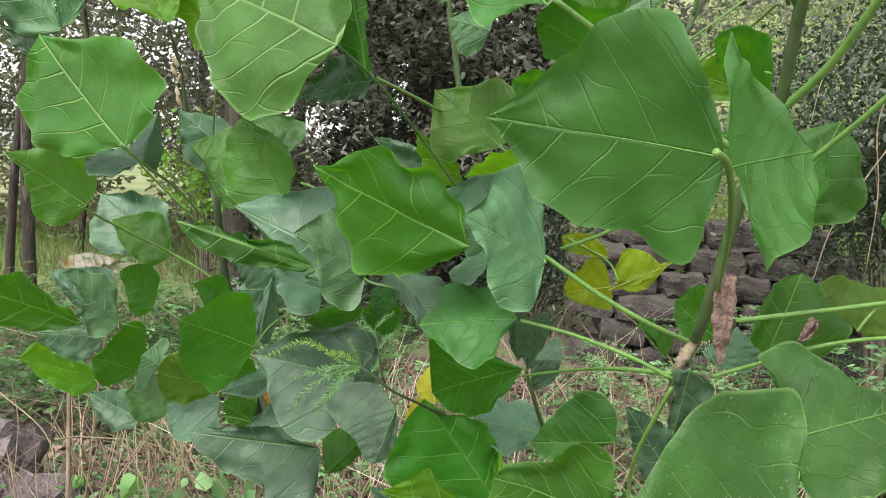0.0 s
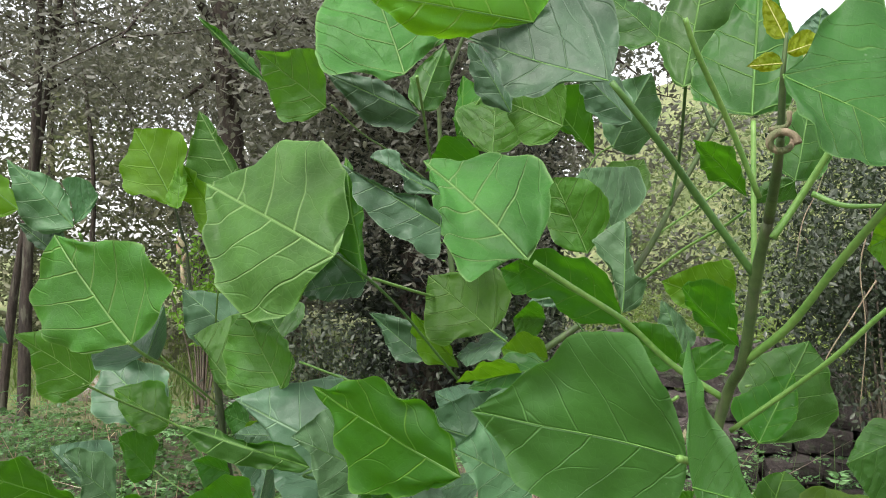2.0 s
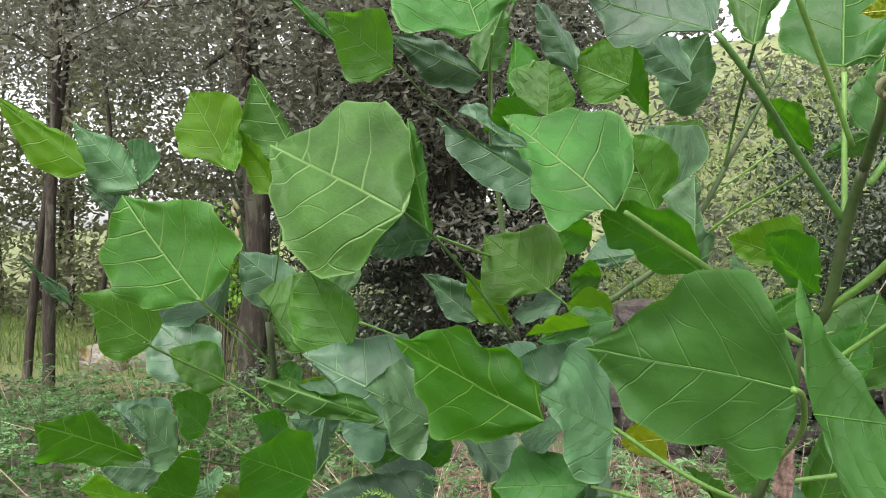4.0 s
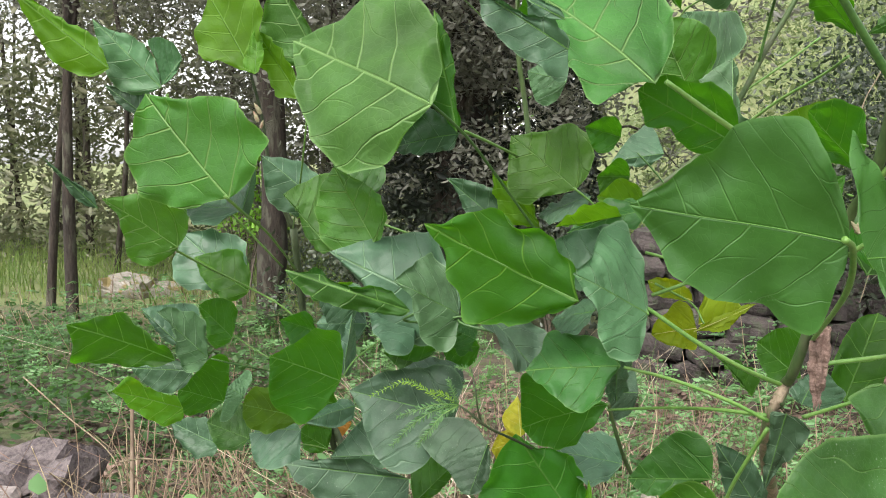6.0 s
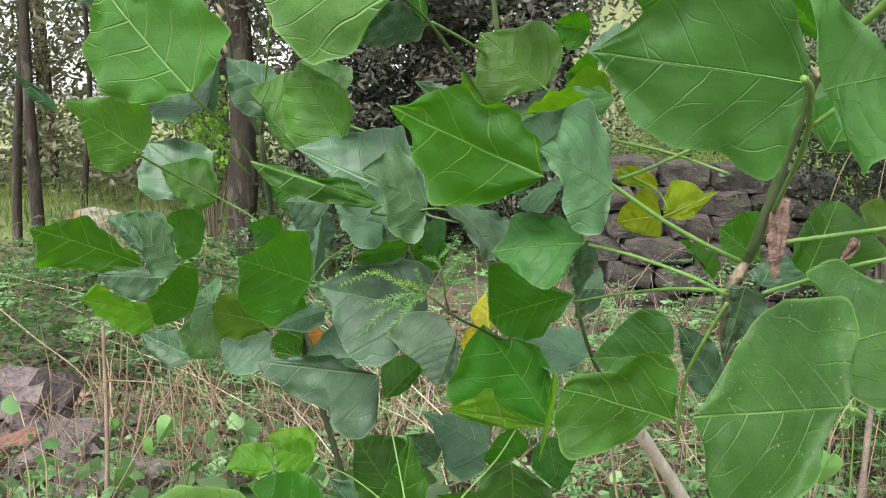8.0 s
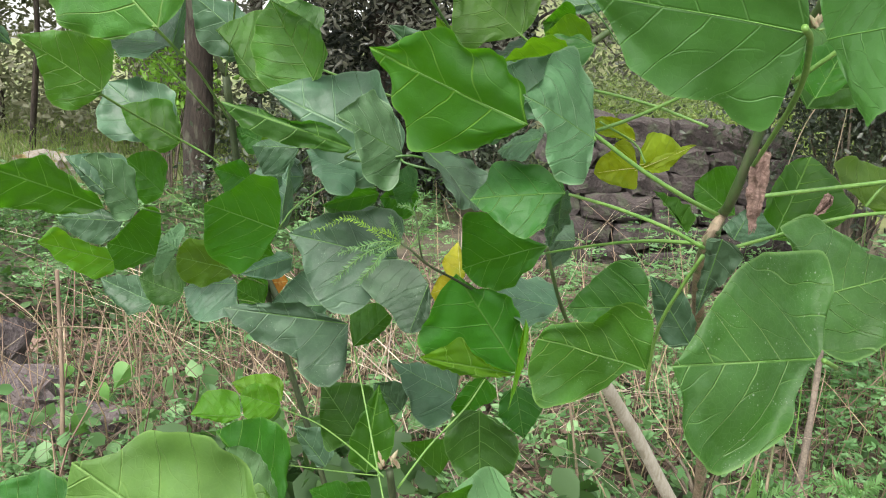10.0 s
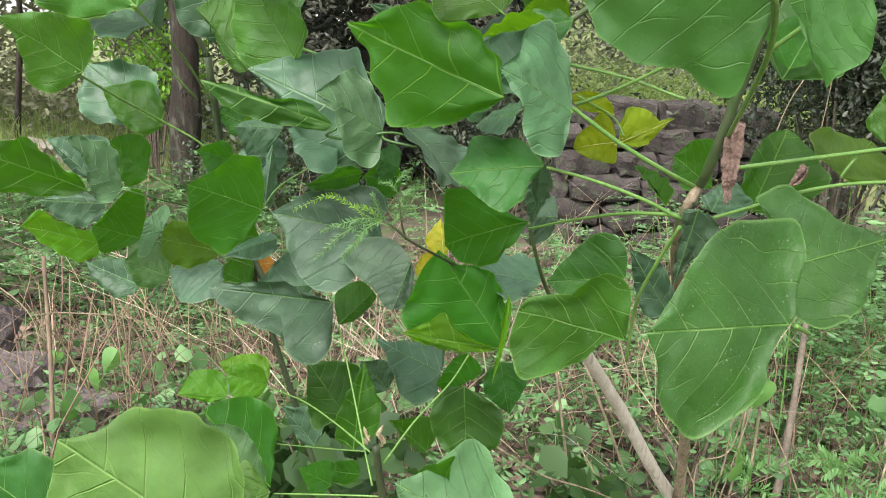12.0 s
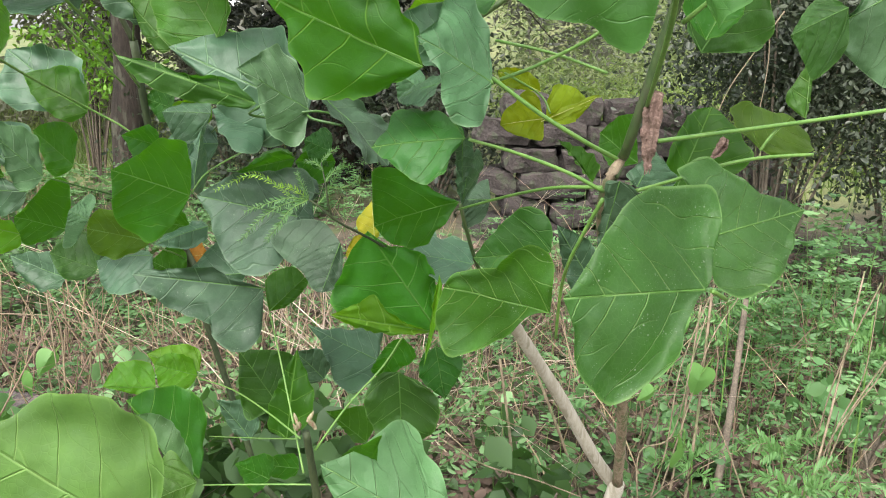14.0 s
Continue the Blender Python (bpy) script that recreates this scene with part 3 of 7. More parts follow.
# ---------------------------------------------------------------- the young coral tree
tree = empty("coral_tree", (0, 0, 0))
tagged(tree, "young coral tree with broad green three-part leaves", "tree")
leaf(tree, "fresh", (-0.339, 1.020, 1.423), 70.7, 43.4, 0.201, (86, [(-0.02, 0.10), (0.00, 0.25), (0.02, 0.36), (0.06, 0.46), (0.20, 0.48), (0.35, 0.47), (0.40, 0.48), (0.51, 0.40), (0.72, 0.20), (0.86, 0.09)]), (-98, [(0.10, 0.14), (0.17, 0.26), (0.32, 0.39), (0.50, 0.49), (0.67, 0.51), (0.82, 0.41), (0.87, 0.29), (0.94, 0.13)]))
leaf(tree, "grey", (-0.340, 1.060, 1.402), -14.9, 65.1, 0.074, (-158, [(0.35, 0.70)]), (-122, [(0.66, 1.33)]), label="glossy leaf with blue-grey sky sheen in its base colour")
leaf(tree, "grey", (-0.348, 1.080, 1.406), 72.8, 3.4, 0.102, (-163, [(0.29, 0.58)]), (4, [(1.09, 0.70)]), label="glossy leaf with blue-grey sky sheen in its base colour")
leaf(tree, "pale", (-0.067, 0.976, 1.536), 60.1, 21.3, 0.260, (55, [(0.03, 0.06), (0.15, 0.21), (0.28, 0.37), (0.41, 0.45), (0.58, 0.48), (0.65, 0.47), (0.74, 0.40), (0.80, 0.31), (0.82, 0.21), (0.90, 0.10)]), (-112, [(0.03, 0.09), (0.05, 0.19), (0.07, 0.28), (0.15, 0.39), (0.29, 0.44), (0.44, 0.43), (0.58, 0.36), (0.74, 0.23), (0.88, 0.11)]))
leaf(tree, "deep", (-0.046, 1.029, 1.506), 32.9, 65.6, 0.173, (61, [(0.07, 0.05), (0.33, 0.07), (0.65, 0.08), (0.87, 0.06)]), (-145, [(0.15, 0.08), (0.33, 0.16), (0.62, 0.11), (0.89, 0.05)]))
leaf(tree, "grey", (-0.045, 1.049, 1.505), 73.2, -10.2, 0.105, (61, [(0.26, 0.30), (0.52, 0.48), (0.73, 0.30), (0.89, 0.13)]), (-119, [(0.10, 0.20), (0.25, 0.17), (0.44, 0.22), (0.74, 0.13)]), label="glossy leaf with blue-grey sky sheen in its base colour")
leaf(tree, "fresh", (-0.535, 1.251, 1.331), 104.7, 34.4, 0.139, (115, [(-0.01, 0.24), (0.09, 0.57), (0.25, 0.61), (0.51, 0.46), (0.75, 0.23)]), (-67, [(0.02, 0.14), (0.11, 0.36), (0.19, 0.45), (0.36, 0.52), (0.53, 0.36), (0.71, 0.13)]))
leaf(tree, "grey", (-0.653, 1.220, 1.395), 138.3, 46.6, 0.116, (84, [(0.19, 0.09), (0.52, 0.03), (0.78, 0.01)]), (-68, [(0.11, 0.08), (0.32, 0.11), (0.59, 0.05), (0.80, 0.03)]), label="glossy leaf with blue-grey sky sheen in its base colour")
leaf(tree, "deep2", (-0.483, 1.408, 1.235), 88.7, 29.6, 0.121, (59, [(0.16, 0.26), (0.44, 0.45), (0.66, 0.36), (0.86, 0.17)]), (-122, [(0.03, 0.14), (0.15, 0.28), (0.41, 0.29), (0.71, 0.20)]))
leaf(tree, "grey", (-0.500, 1.437, 1.232), 75.8, 33.9, 0.180, (75, [(0.10, 0.17), (0.25, 0.34), (0.40, 0.37), (0.61, 0.29), (0.82, 0.16)]), (-133, [(0.10, 0.13), (0.29, 0.28), (0.44, 0.40), (0.62, 0.41), (0.76, 0.32), (0.92, 0.12)]), label="glossy leaf with blue-grey sky sheen in its base colour")
leaf(tree, "deep", (-0.508, 1.180, 1.163), 121.6, 24.2, 0.165, (113, [(0.12, 0.11), (0.34, 0.18), (0.49, 0.22), (0.61, 0.27), (0.72, 0.22), (0.85, 0.10)]), (-67, [(0.08, 0.08), (0.25, 0.19), (0.48, 0.27), (0.71, 0.36), (0.83, 0.36), (0.88, 0.18)]))
leaf(tree, "grey", (-0.547, 1.270, 1.165), 90.0, 41.0, 0.091, (-90, [(0.38, 0.14)]), (29, [(0.47, 0.86)]), label="glossy leaf with blue-grey sky sheen in its base colour")
leaf(tree, "grey2", (-0.484, 1.240, 1.153), 129.5, 47.5, 0.112, (58, [(0.13, 0.19), (0.31, 0.37), (0.54, 0.40), (0.73, 0.29), (0.90, 0.21)]), (-117, [(0.02, 0.24), (0.16, 0.41), (0.31, 0.36), (0.49, 0.20), (0.66, 0.05), (0.83, 0.02)]))
leaf(tree, "deep", (-0.550, 1.479, 1.130), 87.0, 41.5, 0.092, (99, [(0.12, 0.30), (0.33, 0.63), (0.61, 0.62), (0.89, 0.31)]), (-92, [(0.01, 0.18), (0.19, 0.48), (0.55, 0.30), (0.84, 0.12)]))
leaf(tree, "grey", (-0.521, 1.260, 1.125), 106.4, 4.5, 0.099, (63, [(0.23, 0.15), (0.45, 0.21), (0.74, 0.11)]), (-89, [(0.09, 0.25), (0.35, 0.41), (0.61, 0.35), (0.86, 0.18)]), label="glossy leaf with blue-grey sky sheen in its base colour")
leaf(tree, "deep", (-0.519, 1.370, 1.038), 101.9, 16.3, 0.085, (108, [(0.01, 0.57), (0.11, 1.09), (0.39, 1.12), (0.66, 0.63), (0.84, 0.25)]), (-72, [(0.20, 0.21), (0.51, 0.49), (0.74, 0.53), (0.92, 0.30)]))
leaf(tree, "lime", (-0.562, 1.300, 1.046), 110.6, 17.4, 0.120, (109, [(0.15, 0.17), (0.41, 0.19), (0.64, 0.26), (0.81, 0.35)]), (-71, [(-0.03, 0.17), (0.17, 0.34), (0.48, 0.28), (0.76, 0.17)]), label="young lime-green leaf")
leaf(tree, "mature", (-0.487, 1.400, 0.961), 90.0, 18.2, 0.086, (-139, [(0.07, 0.28), (0.36, 0.46), (0.66, 0.34)]), (57, [(0.11, 0.36), (0.43, 0.64), (0.86, 0.46)]))
leaf(tree, "grey", (-0.569, 1.450, 0.926), 90.0, 22.3, 0.108, (-145, [(-0.01, 0.26), (0.23, 0.39), (0.66, 0.29)]), (10, [(0.22, 0.36), (0.55, 0.48), (0.84, 0.31)]), label="glossy leaf with blue-grey sky sheen in its base colour")
leaf(tree, "olive", (-0.355, 1.311, 1.036), 99.3, 13.9, 0.100, (108, [(0.17, 0.19), (0.49, 0.42), (0.81, 0.42), (0.96, 0.24)]), (-72, [(0.16, 0.24), (0.47, 0.44), (0.75, 0.50), (0.94, 0.34)]))
leaf(tree, "grey", (-0.364, 1.340, 1.006), 90.0, -7.7, 0.097, (-138, [(0.00, 0.58), (0.40, 0.72), (0.77, 0.56)]), (-3, [(0.38, 0.53), (0.64, 0.35), (0.92, 0.26)]), label="glossy leaf with blue-grey sky sheen in its base colour")
leaf(tree, "deep", (-0.352, 1.450, 0.932), 90.0, 28.5, 0.065, (-90, [(0.57, 0.38)]), (90, [(0.67, 0.84)]))
leaf(tree, "deep2", (-0.246, 1.189, 1.141), 99.5, 19.4, 0.113, (110, [(0.04, 0.31), (0.15, 0.68), (0.23, 0.79), (0.48, 0.74), (0.59, 0.58), (0.78, 0.27)]), (-71, [(0.04, 0.25), (0.15, 0.59), (0.29, 0.81), (0.41, 0.88), (0.65, 0.81), (0.83, 0.64), (0.91, 0.33)]))
leaf(tree, "grey", (-0.250, 1.220, 1.140), 1.9, 55.4, 0.106, (180, [(0.49, 0.14)]), (-96, [(0.76, 0.77)]), label="glossy leaf with blue-grey sky sheen in its base colour")
leaf(tree, "orange", (-0.360, 1.500, 0.959), -90.0, 9.9, 0.041, (-90, [(0.24, 0.66)]), (90, [(0.69, 0.83)]), label="withered orange leaf")
leaf(tree, "fresh", (-0.229, 1.100, 1.349), 75.4, 43.9, 0.109, (47, [(0.30, 0.32), (0.63, 0.55), (0.89, 0.69), (0.99, 0.35)]), (-105, [(0.08, 0.13), (0.37, 0.13), (0.65, 0.01)]))
leaf(tree, "fresh", (-0.159, 1.061, 1.366), 65.2, 54.9, 0.119, (87, [(-0.01, 0.10), (0.14, 0.27), (0.33, 0.36), (0.55, 0.28), (0.81, 0.12)]), (-113, [(0.05, 0.20), (0.14, 0.45), (0.40, 0.51), (0.66, 0.45), (0.86, 0.23)]))
leaf(tree, "mature", (-0.213, 1.220, 1.412), 60.0, 49.0, 0.091, (-116, [(0.71, 0.30)]), (33, [(0.45, 0.58)]))
leaf(tree, "mature", (-0.090, 0.961, 1.296), 102.8, 19.0, 0.154, (70, [(0.08, 0.05), (0.23, 0.10), (0.34, 0.09), (0.48, 0.04), (0.61, 0.04), (0.78, 0.04), (0.90, 0.02)]), (-82, [(0.05, 0.06), (0.23, 0.10), (0.42, 0.13), (0.59, 0.15), (0.75, 0.13), (0.89, 0.08)]))
leaf(tree, "grey", (-0.041, 1.018, 1.284), 79.9, 21.3, 0.191, (63, [(0.06, 0.14), (0.25, 0.29), (0.39, 0.43), (0.57, 0.36), (0.73, 0.25), (0.88, 0.13)]), (-89, [(0.07, 0.24), (0.24, 0.35), (0.43, 0.32), (0.67, 0.14), (0.82, 0.07)]), label="glossy leaf with blue-grey sky sheen in its base colour")
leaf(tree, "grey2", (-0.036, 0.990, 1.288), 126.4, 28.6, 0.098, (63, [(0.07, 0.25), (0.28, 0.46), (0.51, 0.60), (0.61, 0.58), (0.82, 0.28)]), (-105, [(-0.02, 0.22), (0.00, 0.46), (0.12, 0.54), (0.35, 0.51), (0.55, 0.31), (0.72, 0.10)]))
leaf(tree, "grey", (-0.098, 1.050, 1.265), 90.0, 12.3, 0.071, (-161, [(-0.08, 0.73), (0.20, 1.03), (0.61, 0.68)]), (13, [(0.24, 0.75), (0.66, 0.61)]), label="glossy leaf with blue-grey sky sheen in its base colour")
leaf(tree, "deep2", (0.104, 0.760, 1.349), 64.2, 19.7, 0.181, (111, [(0.04, 0.10), (0.06, 0.17), (0.16, 0.21), (0.20, 0.27), (0.30, 0.26), (0.40, 0.24), (0.46, 0.27), (0.53, 0.30), (0.63, 0.25), (0.75, 0.17), (0.86, 0.07)]), (-82, [(0.08, 0.10), (0.14, 0.14), (0.19, 0.21), (0.28, 0.28), (0.40, 0.35), (0.53, 0.39), (0.61, 0.37), (0.67, 0.28), (0.75, 0.22), (0.83, 0.15), (0.88, 0.09), (0.96, 0.04)]))
leaf(tree, "grey", (0.119, 0.800, 1.334), 53.8, -19.5, 0.054, (-147, [(0.40, 0.53)]), (26, [(0.55, 0.55)]), label="glossy leaf with blue-grey sky sheen in its base colour")
leaf(tree, "grey", (0.147, 0.838, 1.355), 91.0, 14.3, 0.102, (68, [(-0.00, 0.29), (0.16, 0.51), (0.31, 0.50), (0.56, 0.37), (0.79, 0.18)]), (-84, [(0.16, 0.13), (0.42, 0.19), (0.55, 0.10), (0.79, 0.04)]), label="glossy leaf with blue-grey sky sheen in its base colour")
leaf(tree, "grey2", (0.165, 0.780, 1.336), 112.6, 28.1, 0.082, (64, [(0.09, 0.25), (0.27, 0.61), (0.42, 0.79), (0.54, 0.96), (0.72, 0.79), (0.81, 0.62), (0.82, 0.35)]), (-116, [(-0.02, 0.28), (-0.05, 0.41), (-0.01, 0.53), (0.11, 0.62), (0.34, 0.64), (0.53, 0.51), (0.69, 0.24), (0.85, 0.10)]))
leaf(tree, "lime", (0.151, 0.950, 1.409), 90.0, -8.5, 0.075, (90, [(0.41, 0.05)]), (135, [(0.47, 0.46)]), label="young lime-green leaf")
leaf(tree, "mature", (0.143, 0.789, 1.285), 77.1, -8.7, 0.092, (47, [(0.05, 0.15), (0.21, 0.28), (0.43, 0.39), (0.66, 0.49), (0.79, 0.49), (0.87, 0.21)]), (-117, [(0.13, 0.16), (0.24, 0.39), (0.39, 0.47), (0.54, 0.40), (0.70, 0.27), (0.86, 0.14)]))
leaf(tree, "grey", (0.141, 0.810, 1.283), -3.8, -58.5, 0.057, (-180, [(0.57, 0.12)]), (67, [(1.05, 0.46)]), label="glossy leaf with blue-grey sky sheen in its base colour")
leaf(tree, "greyd", (-0.019, 0.970, 1.309), -90.0, -46.5, 0.112, (-7, [(0.24, 0.39), (0.56, 0.35), (0.79, 0.42)]), (145, [(0.30, 0.23), (0.60, 0.45), (0.78, 0.52), (0.92, 0.24)]))
leaf(tree, "deep", (0.143, 1.019, 1.178), 99.2, -16.1, 0.109, (109, [(0.18, 0.14), (0.43, 0.44), (0.65, 0.65), (0.83, 0.74), (0.93, 0.38)]), (-71, [(0.20, 0.18), (0.40, 0.37), (0.52, 0.48), (0.77, 0.34), (0.93, 0.16)]))
leaf(tree, "grey", (0.154, 1.020, 1.238), 13.1, -66.5, 0.077, (164, [(0.48, 0.18)]), (50, [(0.69, 0.64)]), label="glossy leaf with blue-grey sky sheen in its base colour")
leaf(tree, "grey", (0.165, 1.070, 1.084), 90.0, 6.6, 0.087, (-165, [(0.28, 0.48), (0.52, 0.59), (0.80, 0.32)]), (21, [(0.07, 0.42), (0.39, 0.63), (0.75, 0.47)]), label="glossy leaf with blue-grey sky sheen in its base colour")
leaf(tree, "yellow", (0.035, 1.060, 1.116), 13.1, 55.6, 0.055, (-166, [(0.48, 0.41)]), (13, [(0.36, 0.14)]), label="yellowed leaf")
leaf(tree, "yellow", (0.031, 1.070, 1.108), 90.0, -24.0, 0.039, (-90, [(0.94, 0.46)]), (90, [(0.43, 0.47)]), label="yellowed leaf")
leaf(tree, "greyd", (-0.061, 1.039, 1.149), 89.4, 10.3, 0.130, (87, [(-0.12, 0.27), (-0.03, 0.44), (0.09, 0.48), (0.34, 0.39), (0.67, 0.27), (0.86, 0.12)]), (-121, [(-0.00, 0.24), (0.09, 0.56), (0.32, 0.68), (0.52, 0.60), (0.69, 0.40), (0.82, 0.19)]))
leaf(tree, "greyd", (-0.052, 1.160, 1.155), 90.0, 8.1, 0.099, (-90, [(0.49, 0.20)]), (18, [(0.54, 0.52)]))
leaf(tree, "greyd", (-0.001, 0.995, 1.128), 141.8, -60.8, 0.065, (-124, [(0.22, 0.14), (0.59, 0.24), (0.87, 0.18)]), (28, [(-0.25, 0.38), (-0.27, 0.69), (-0.08, 1.11), (0.34, 1.34), (0.61, 0.95), (0.75, 0.50), (0.99, 0.19)]))
leaf(tree, "greyd", (-0.122, 1.099, 1.032), 108.9, 10.9, 0.170, (86, [(0.10, 0.03), (0.30, 0.07), (0.40, 0.12), (0.54, 0.11), (0.76, 0.07), (0.91, 0.04)]), (-122, [(-0.01, 0.15), (-0.01, 0.34), (0.05, 0.47), (0.14, 0.54), (0.25, 0.51), (0.36, 0.43), (0.38, 0.34), (0.53, 0.29), (0.67, 0.25), (0.81, 0.17), (0.91, 0.12)]))
leaf(tree, "deep", (-0.113, 1.090, 1.002), -60.0, 39.1, 0.068, (132, [(0.22, 0.34), (0.44, 0.55), (0.77, 0.49), (1.00, 0.30)]), (-76, [(0.32, 0.18), (0.71, 0.19), (0.97, 0.14)]))
leaf(tree, "fresh2", (0.120, 1.025, 1.006), 112.8, 56.0, 0.168, (-89, [(0.16, 0.18), (0.41, 0.35), (0.59, 0.50), (0.70, 0.53), (0.80, 0.44), (0.89, 0.31), (0.98, 0.13)]), (93, [(0.11, 0.09), (0.28, 0.19), (0.47, 0.24), (0.58, 0.25), (0.72, 0.15), (0.82, 0.06), (0.92, 0.02)]))
leaf(tree, "lime", (0.116, 1.002, 1.013), 125.2, 18.7, 0.153, (90, [(0.23, 0.02), (0.42, 0.08), (0.56, 0.15), (0.65, 0.21), (0.77, 0.14), (0.90, 0.06)]), (-118, [(0.28, 0.06), (0.57, 0.08), (0.85, 0.05)]), label="young lime-green leaf")
leaf(tree, "lime", (0.121, 0.990, 1.092), 151.9, -72.8, 0.115, (75, [(0.43, 0.00)]), (141, [(0.40, 0.16)]), label="young lime-green leaf")
leaf(tree, "olive2", (0.226, 0.755, 1.129), 63.4, 3.5, 0.111, (103, [(-0.01, 0.19), (-0.02, 0.39), (0.05, 0.57), (0.18, 0.61), (0.30, 0.55), (0.42, 0.42), (0.54, 0.28), (0.75, 0.24), (0.92, 0.14)]), (-81, [(0.13, 0.03), (0.25, 0.14), (0.39, 0.35), (0.60, 0.50), (0.82, 0.63), (0.94, 0.59), (1.03, 0.40), (1.04, 0.19)]))
leaf(tree, "mature", (0.233, 0.822, 1.170), 69.8, -11.1, 0.083, (89, [(-0.04, 0.25), (-0.01, 0.43), (0.14, 0.56), (0.35, 0.55), (0.58, 0.39), (0.79, 0.21)]), (-119, [(0.23, 0.08), (0.51, 0.18), (0.81, 0.18)]))
leaf(tree, "grey", (0.298, 0.900, 1.104), 90.0, 56.7, 0.091, (-90, [(0.27, 0.25)]), (90, [(0.61, 0.24)]), label="glossy leaf with blue-grey sky sheen in its base colour")
leaf(tree, "speck", (0.334, 0.655, 1.188), 108.8, 1.2, 0.125, (64, [(-0.06, 0.08), (-0.14, 0.30), (-0.22, 0.56), (-0.22, 0.66), (-0.12, 0.69), (0.10, 0.67), (0.31, 0.66), (0.44, 0.62), (0.53, 0.53), (0.63, 0.43), (0.75, 0.30), (0.85, 0.15), (0.94, 0.05)]), (-111, [(0.11, 0.09), (0.25, 0.30), (0.36, 0.46), (0.43, 0.53), (0.55, 0.57), (0.66, 0.65), (0.75, 0.64), (0.88, 0.55), (0.94, 0.48), (0.96, 0.32), (0.96, 0.19), (0.98, 0.07)]))
leaf(tree, "speck", (0.376, 0.782, 1.200), -74.1, 12.9, 0.103, (124, [(-0.00, 0.23), (-0.02, 0.52), (-0.04, 0.70), (0.23, 0.76), (0.38, 0.70), (0.55, 0.52), (0.66, 0.29), (0.87, 0.11)]), (-57, [(-0.11, 0.25), (-0.11, 0.41), (-0.01, 0.58), (0.14, 0.63), (0.33, 0.59), (0.52, 0.51), (0.67, 0.35), (0.81, 0.17)]))
leaf(tree, "greyd", (0.286, 0.779, 1.251), 23.5, -72.7, 0.086, (-27, [(0.08, 0.21), (0.22, 0.26), (0.45, 0.18), (0.72, 0.08)]), (125, [(0.08, 0.14), (0.33, 0.11), (0.65, 0.08)]))
leaf(tree, "deep", (0.335, 0.920, 1.247), 42.8, 27.2, 0.061, (-113, [(0.30, 0.31), (0.72, 0.26)]), (99, [(0.25, 0.47), (0.43, 0.76), (0.79, 0.46)]))
leaf(tree, "deep", (0.388, 0.950, 1.215), -42.6, 52.6, 0.112, (135, [(0.07, 0.18), (0.45, 0.23), (0.83, 0.16)]), (-24, [(0.13, 0.32), (0.53, 0.56), (0.71, 0.50), (0.93, 0.20)]))
leaf(tree, "grey", (0.331, 0.900, 1.224), -39.8, 41.9, 0.052, (134, [(0.16, 0.30)]), (-46, [(0.75, 0.70)]), label="glossy leaf with blue-grey sky sheen in its base colour")
leaf(tree, "deep", (0.287, 0.920, 1.224), 90.0, 48.3, 0.062, (90, [(0.60, 0.01)]), (90, [(0.45, 0.27)]))
leaf(tree, "olive", (0.446, 0.870, 1.272), -43.8, 23.4, 0.076, (126, [(-0.04, 0.36), (0.10, 0.67), (0.45, 0.52)]), (-55, [(0.23, 0.28), (0.67, 0.50), (1.01, 0.50), (1.05, 0.23)]))
leaf(tree, "yellowgreen", (0.233, 0.953, 1.289), 99.2, -8.5, 0.050, (94, [(0.09, 0.50), (0.37, 0.69), (0.64, 0.44), (0.91, 0.28)]), (-86, [(0.06, 0.46), (0.41, 0.38), (0.80, 0.20)]), label="fading yellow-green leaf")
leaf(tree, "yellowgreen", (0.229, 0.960, 1.318), 90.2, 23.7, 0.054, (90, [(0.20, 0.20), (0.54, 0.25), (0.82, 0.16)]), (-90, [(0.28, 0.10), (0.63, 0.20), (0.85, 0.15)]), label="fading yellow-green leaf")
leaf(tree, "yellowgreen", (0.238, 0.975, 1.289), -69.9, 12.9, 0.058, (97, [(0.10, 0.30), (0.33, 0.55), (0.64, 0.49), (0.86, 0.30)]), (-84, [(0.25, 0.22), (0.57, 0.22), (0.85, 0.11)]), label="fading yellow-green leaf")
leaf(tree, "yellowgreen", (0.230, 0.950, 1.286), -73.6, 22.3, 0.077, (-82, [(0.31, 0.09), (0.59, 0.08)]), (103, [(0.28, 0.06), (0.63, 0.04), (0.87, 0.05)]), label="fading yellow-green leaf")
leaf(tree, "pale", (0.161, 0.730, 1.534), 47.5, 33.8, 0.166, (35, [(0.06, 0.10), (0.12, 0.20), (0.24, 0.32), (0.41, 0.46), (0.56, 0.51), (0.68, 0.48), (0.76, 0.39), (0.81, 0.25), (0.90, 0.12)]), (-145, [(0.06, 0.07), (0.05, 0.19), (0.04, 0.26), (0.06, 0.31), (0.18, 0.31), (0.33, 0.27), (0.50, 0.21), (0.71, 0.12), (0.89, 0.03)]))
leaf(tree, "deep", (0.240, 0.779, 1.481), 91.5, 30.3, 0.104, (130, [(0.16, 0.19), (0.33, 0.36), (0.49, 0.42), (0.66, 0.32), (0.83, 0.25), (0.94, 0.16)]), (-57, [(0.15, 0.17), (0.33, 0.25), (0.49, 0.21), (0.60, 0.16), (0.79, 0.21), (0.92, 0.09)]))
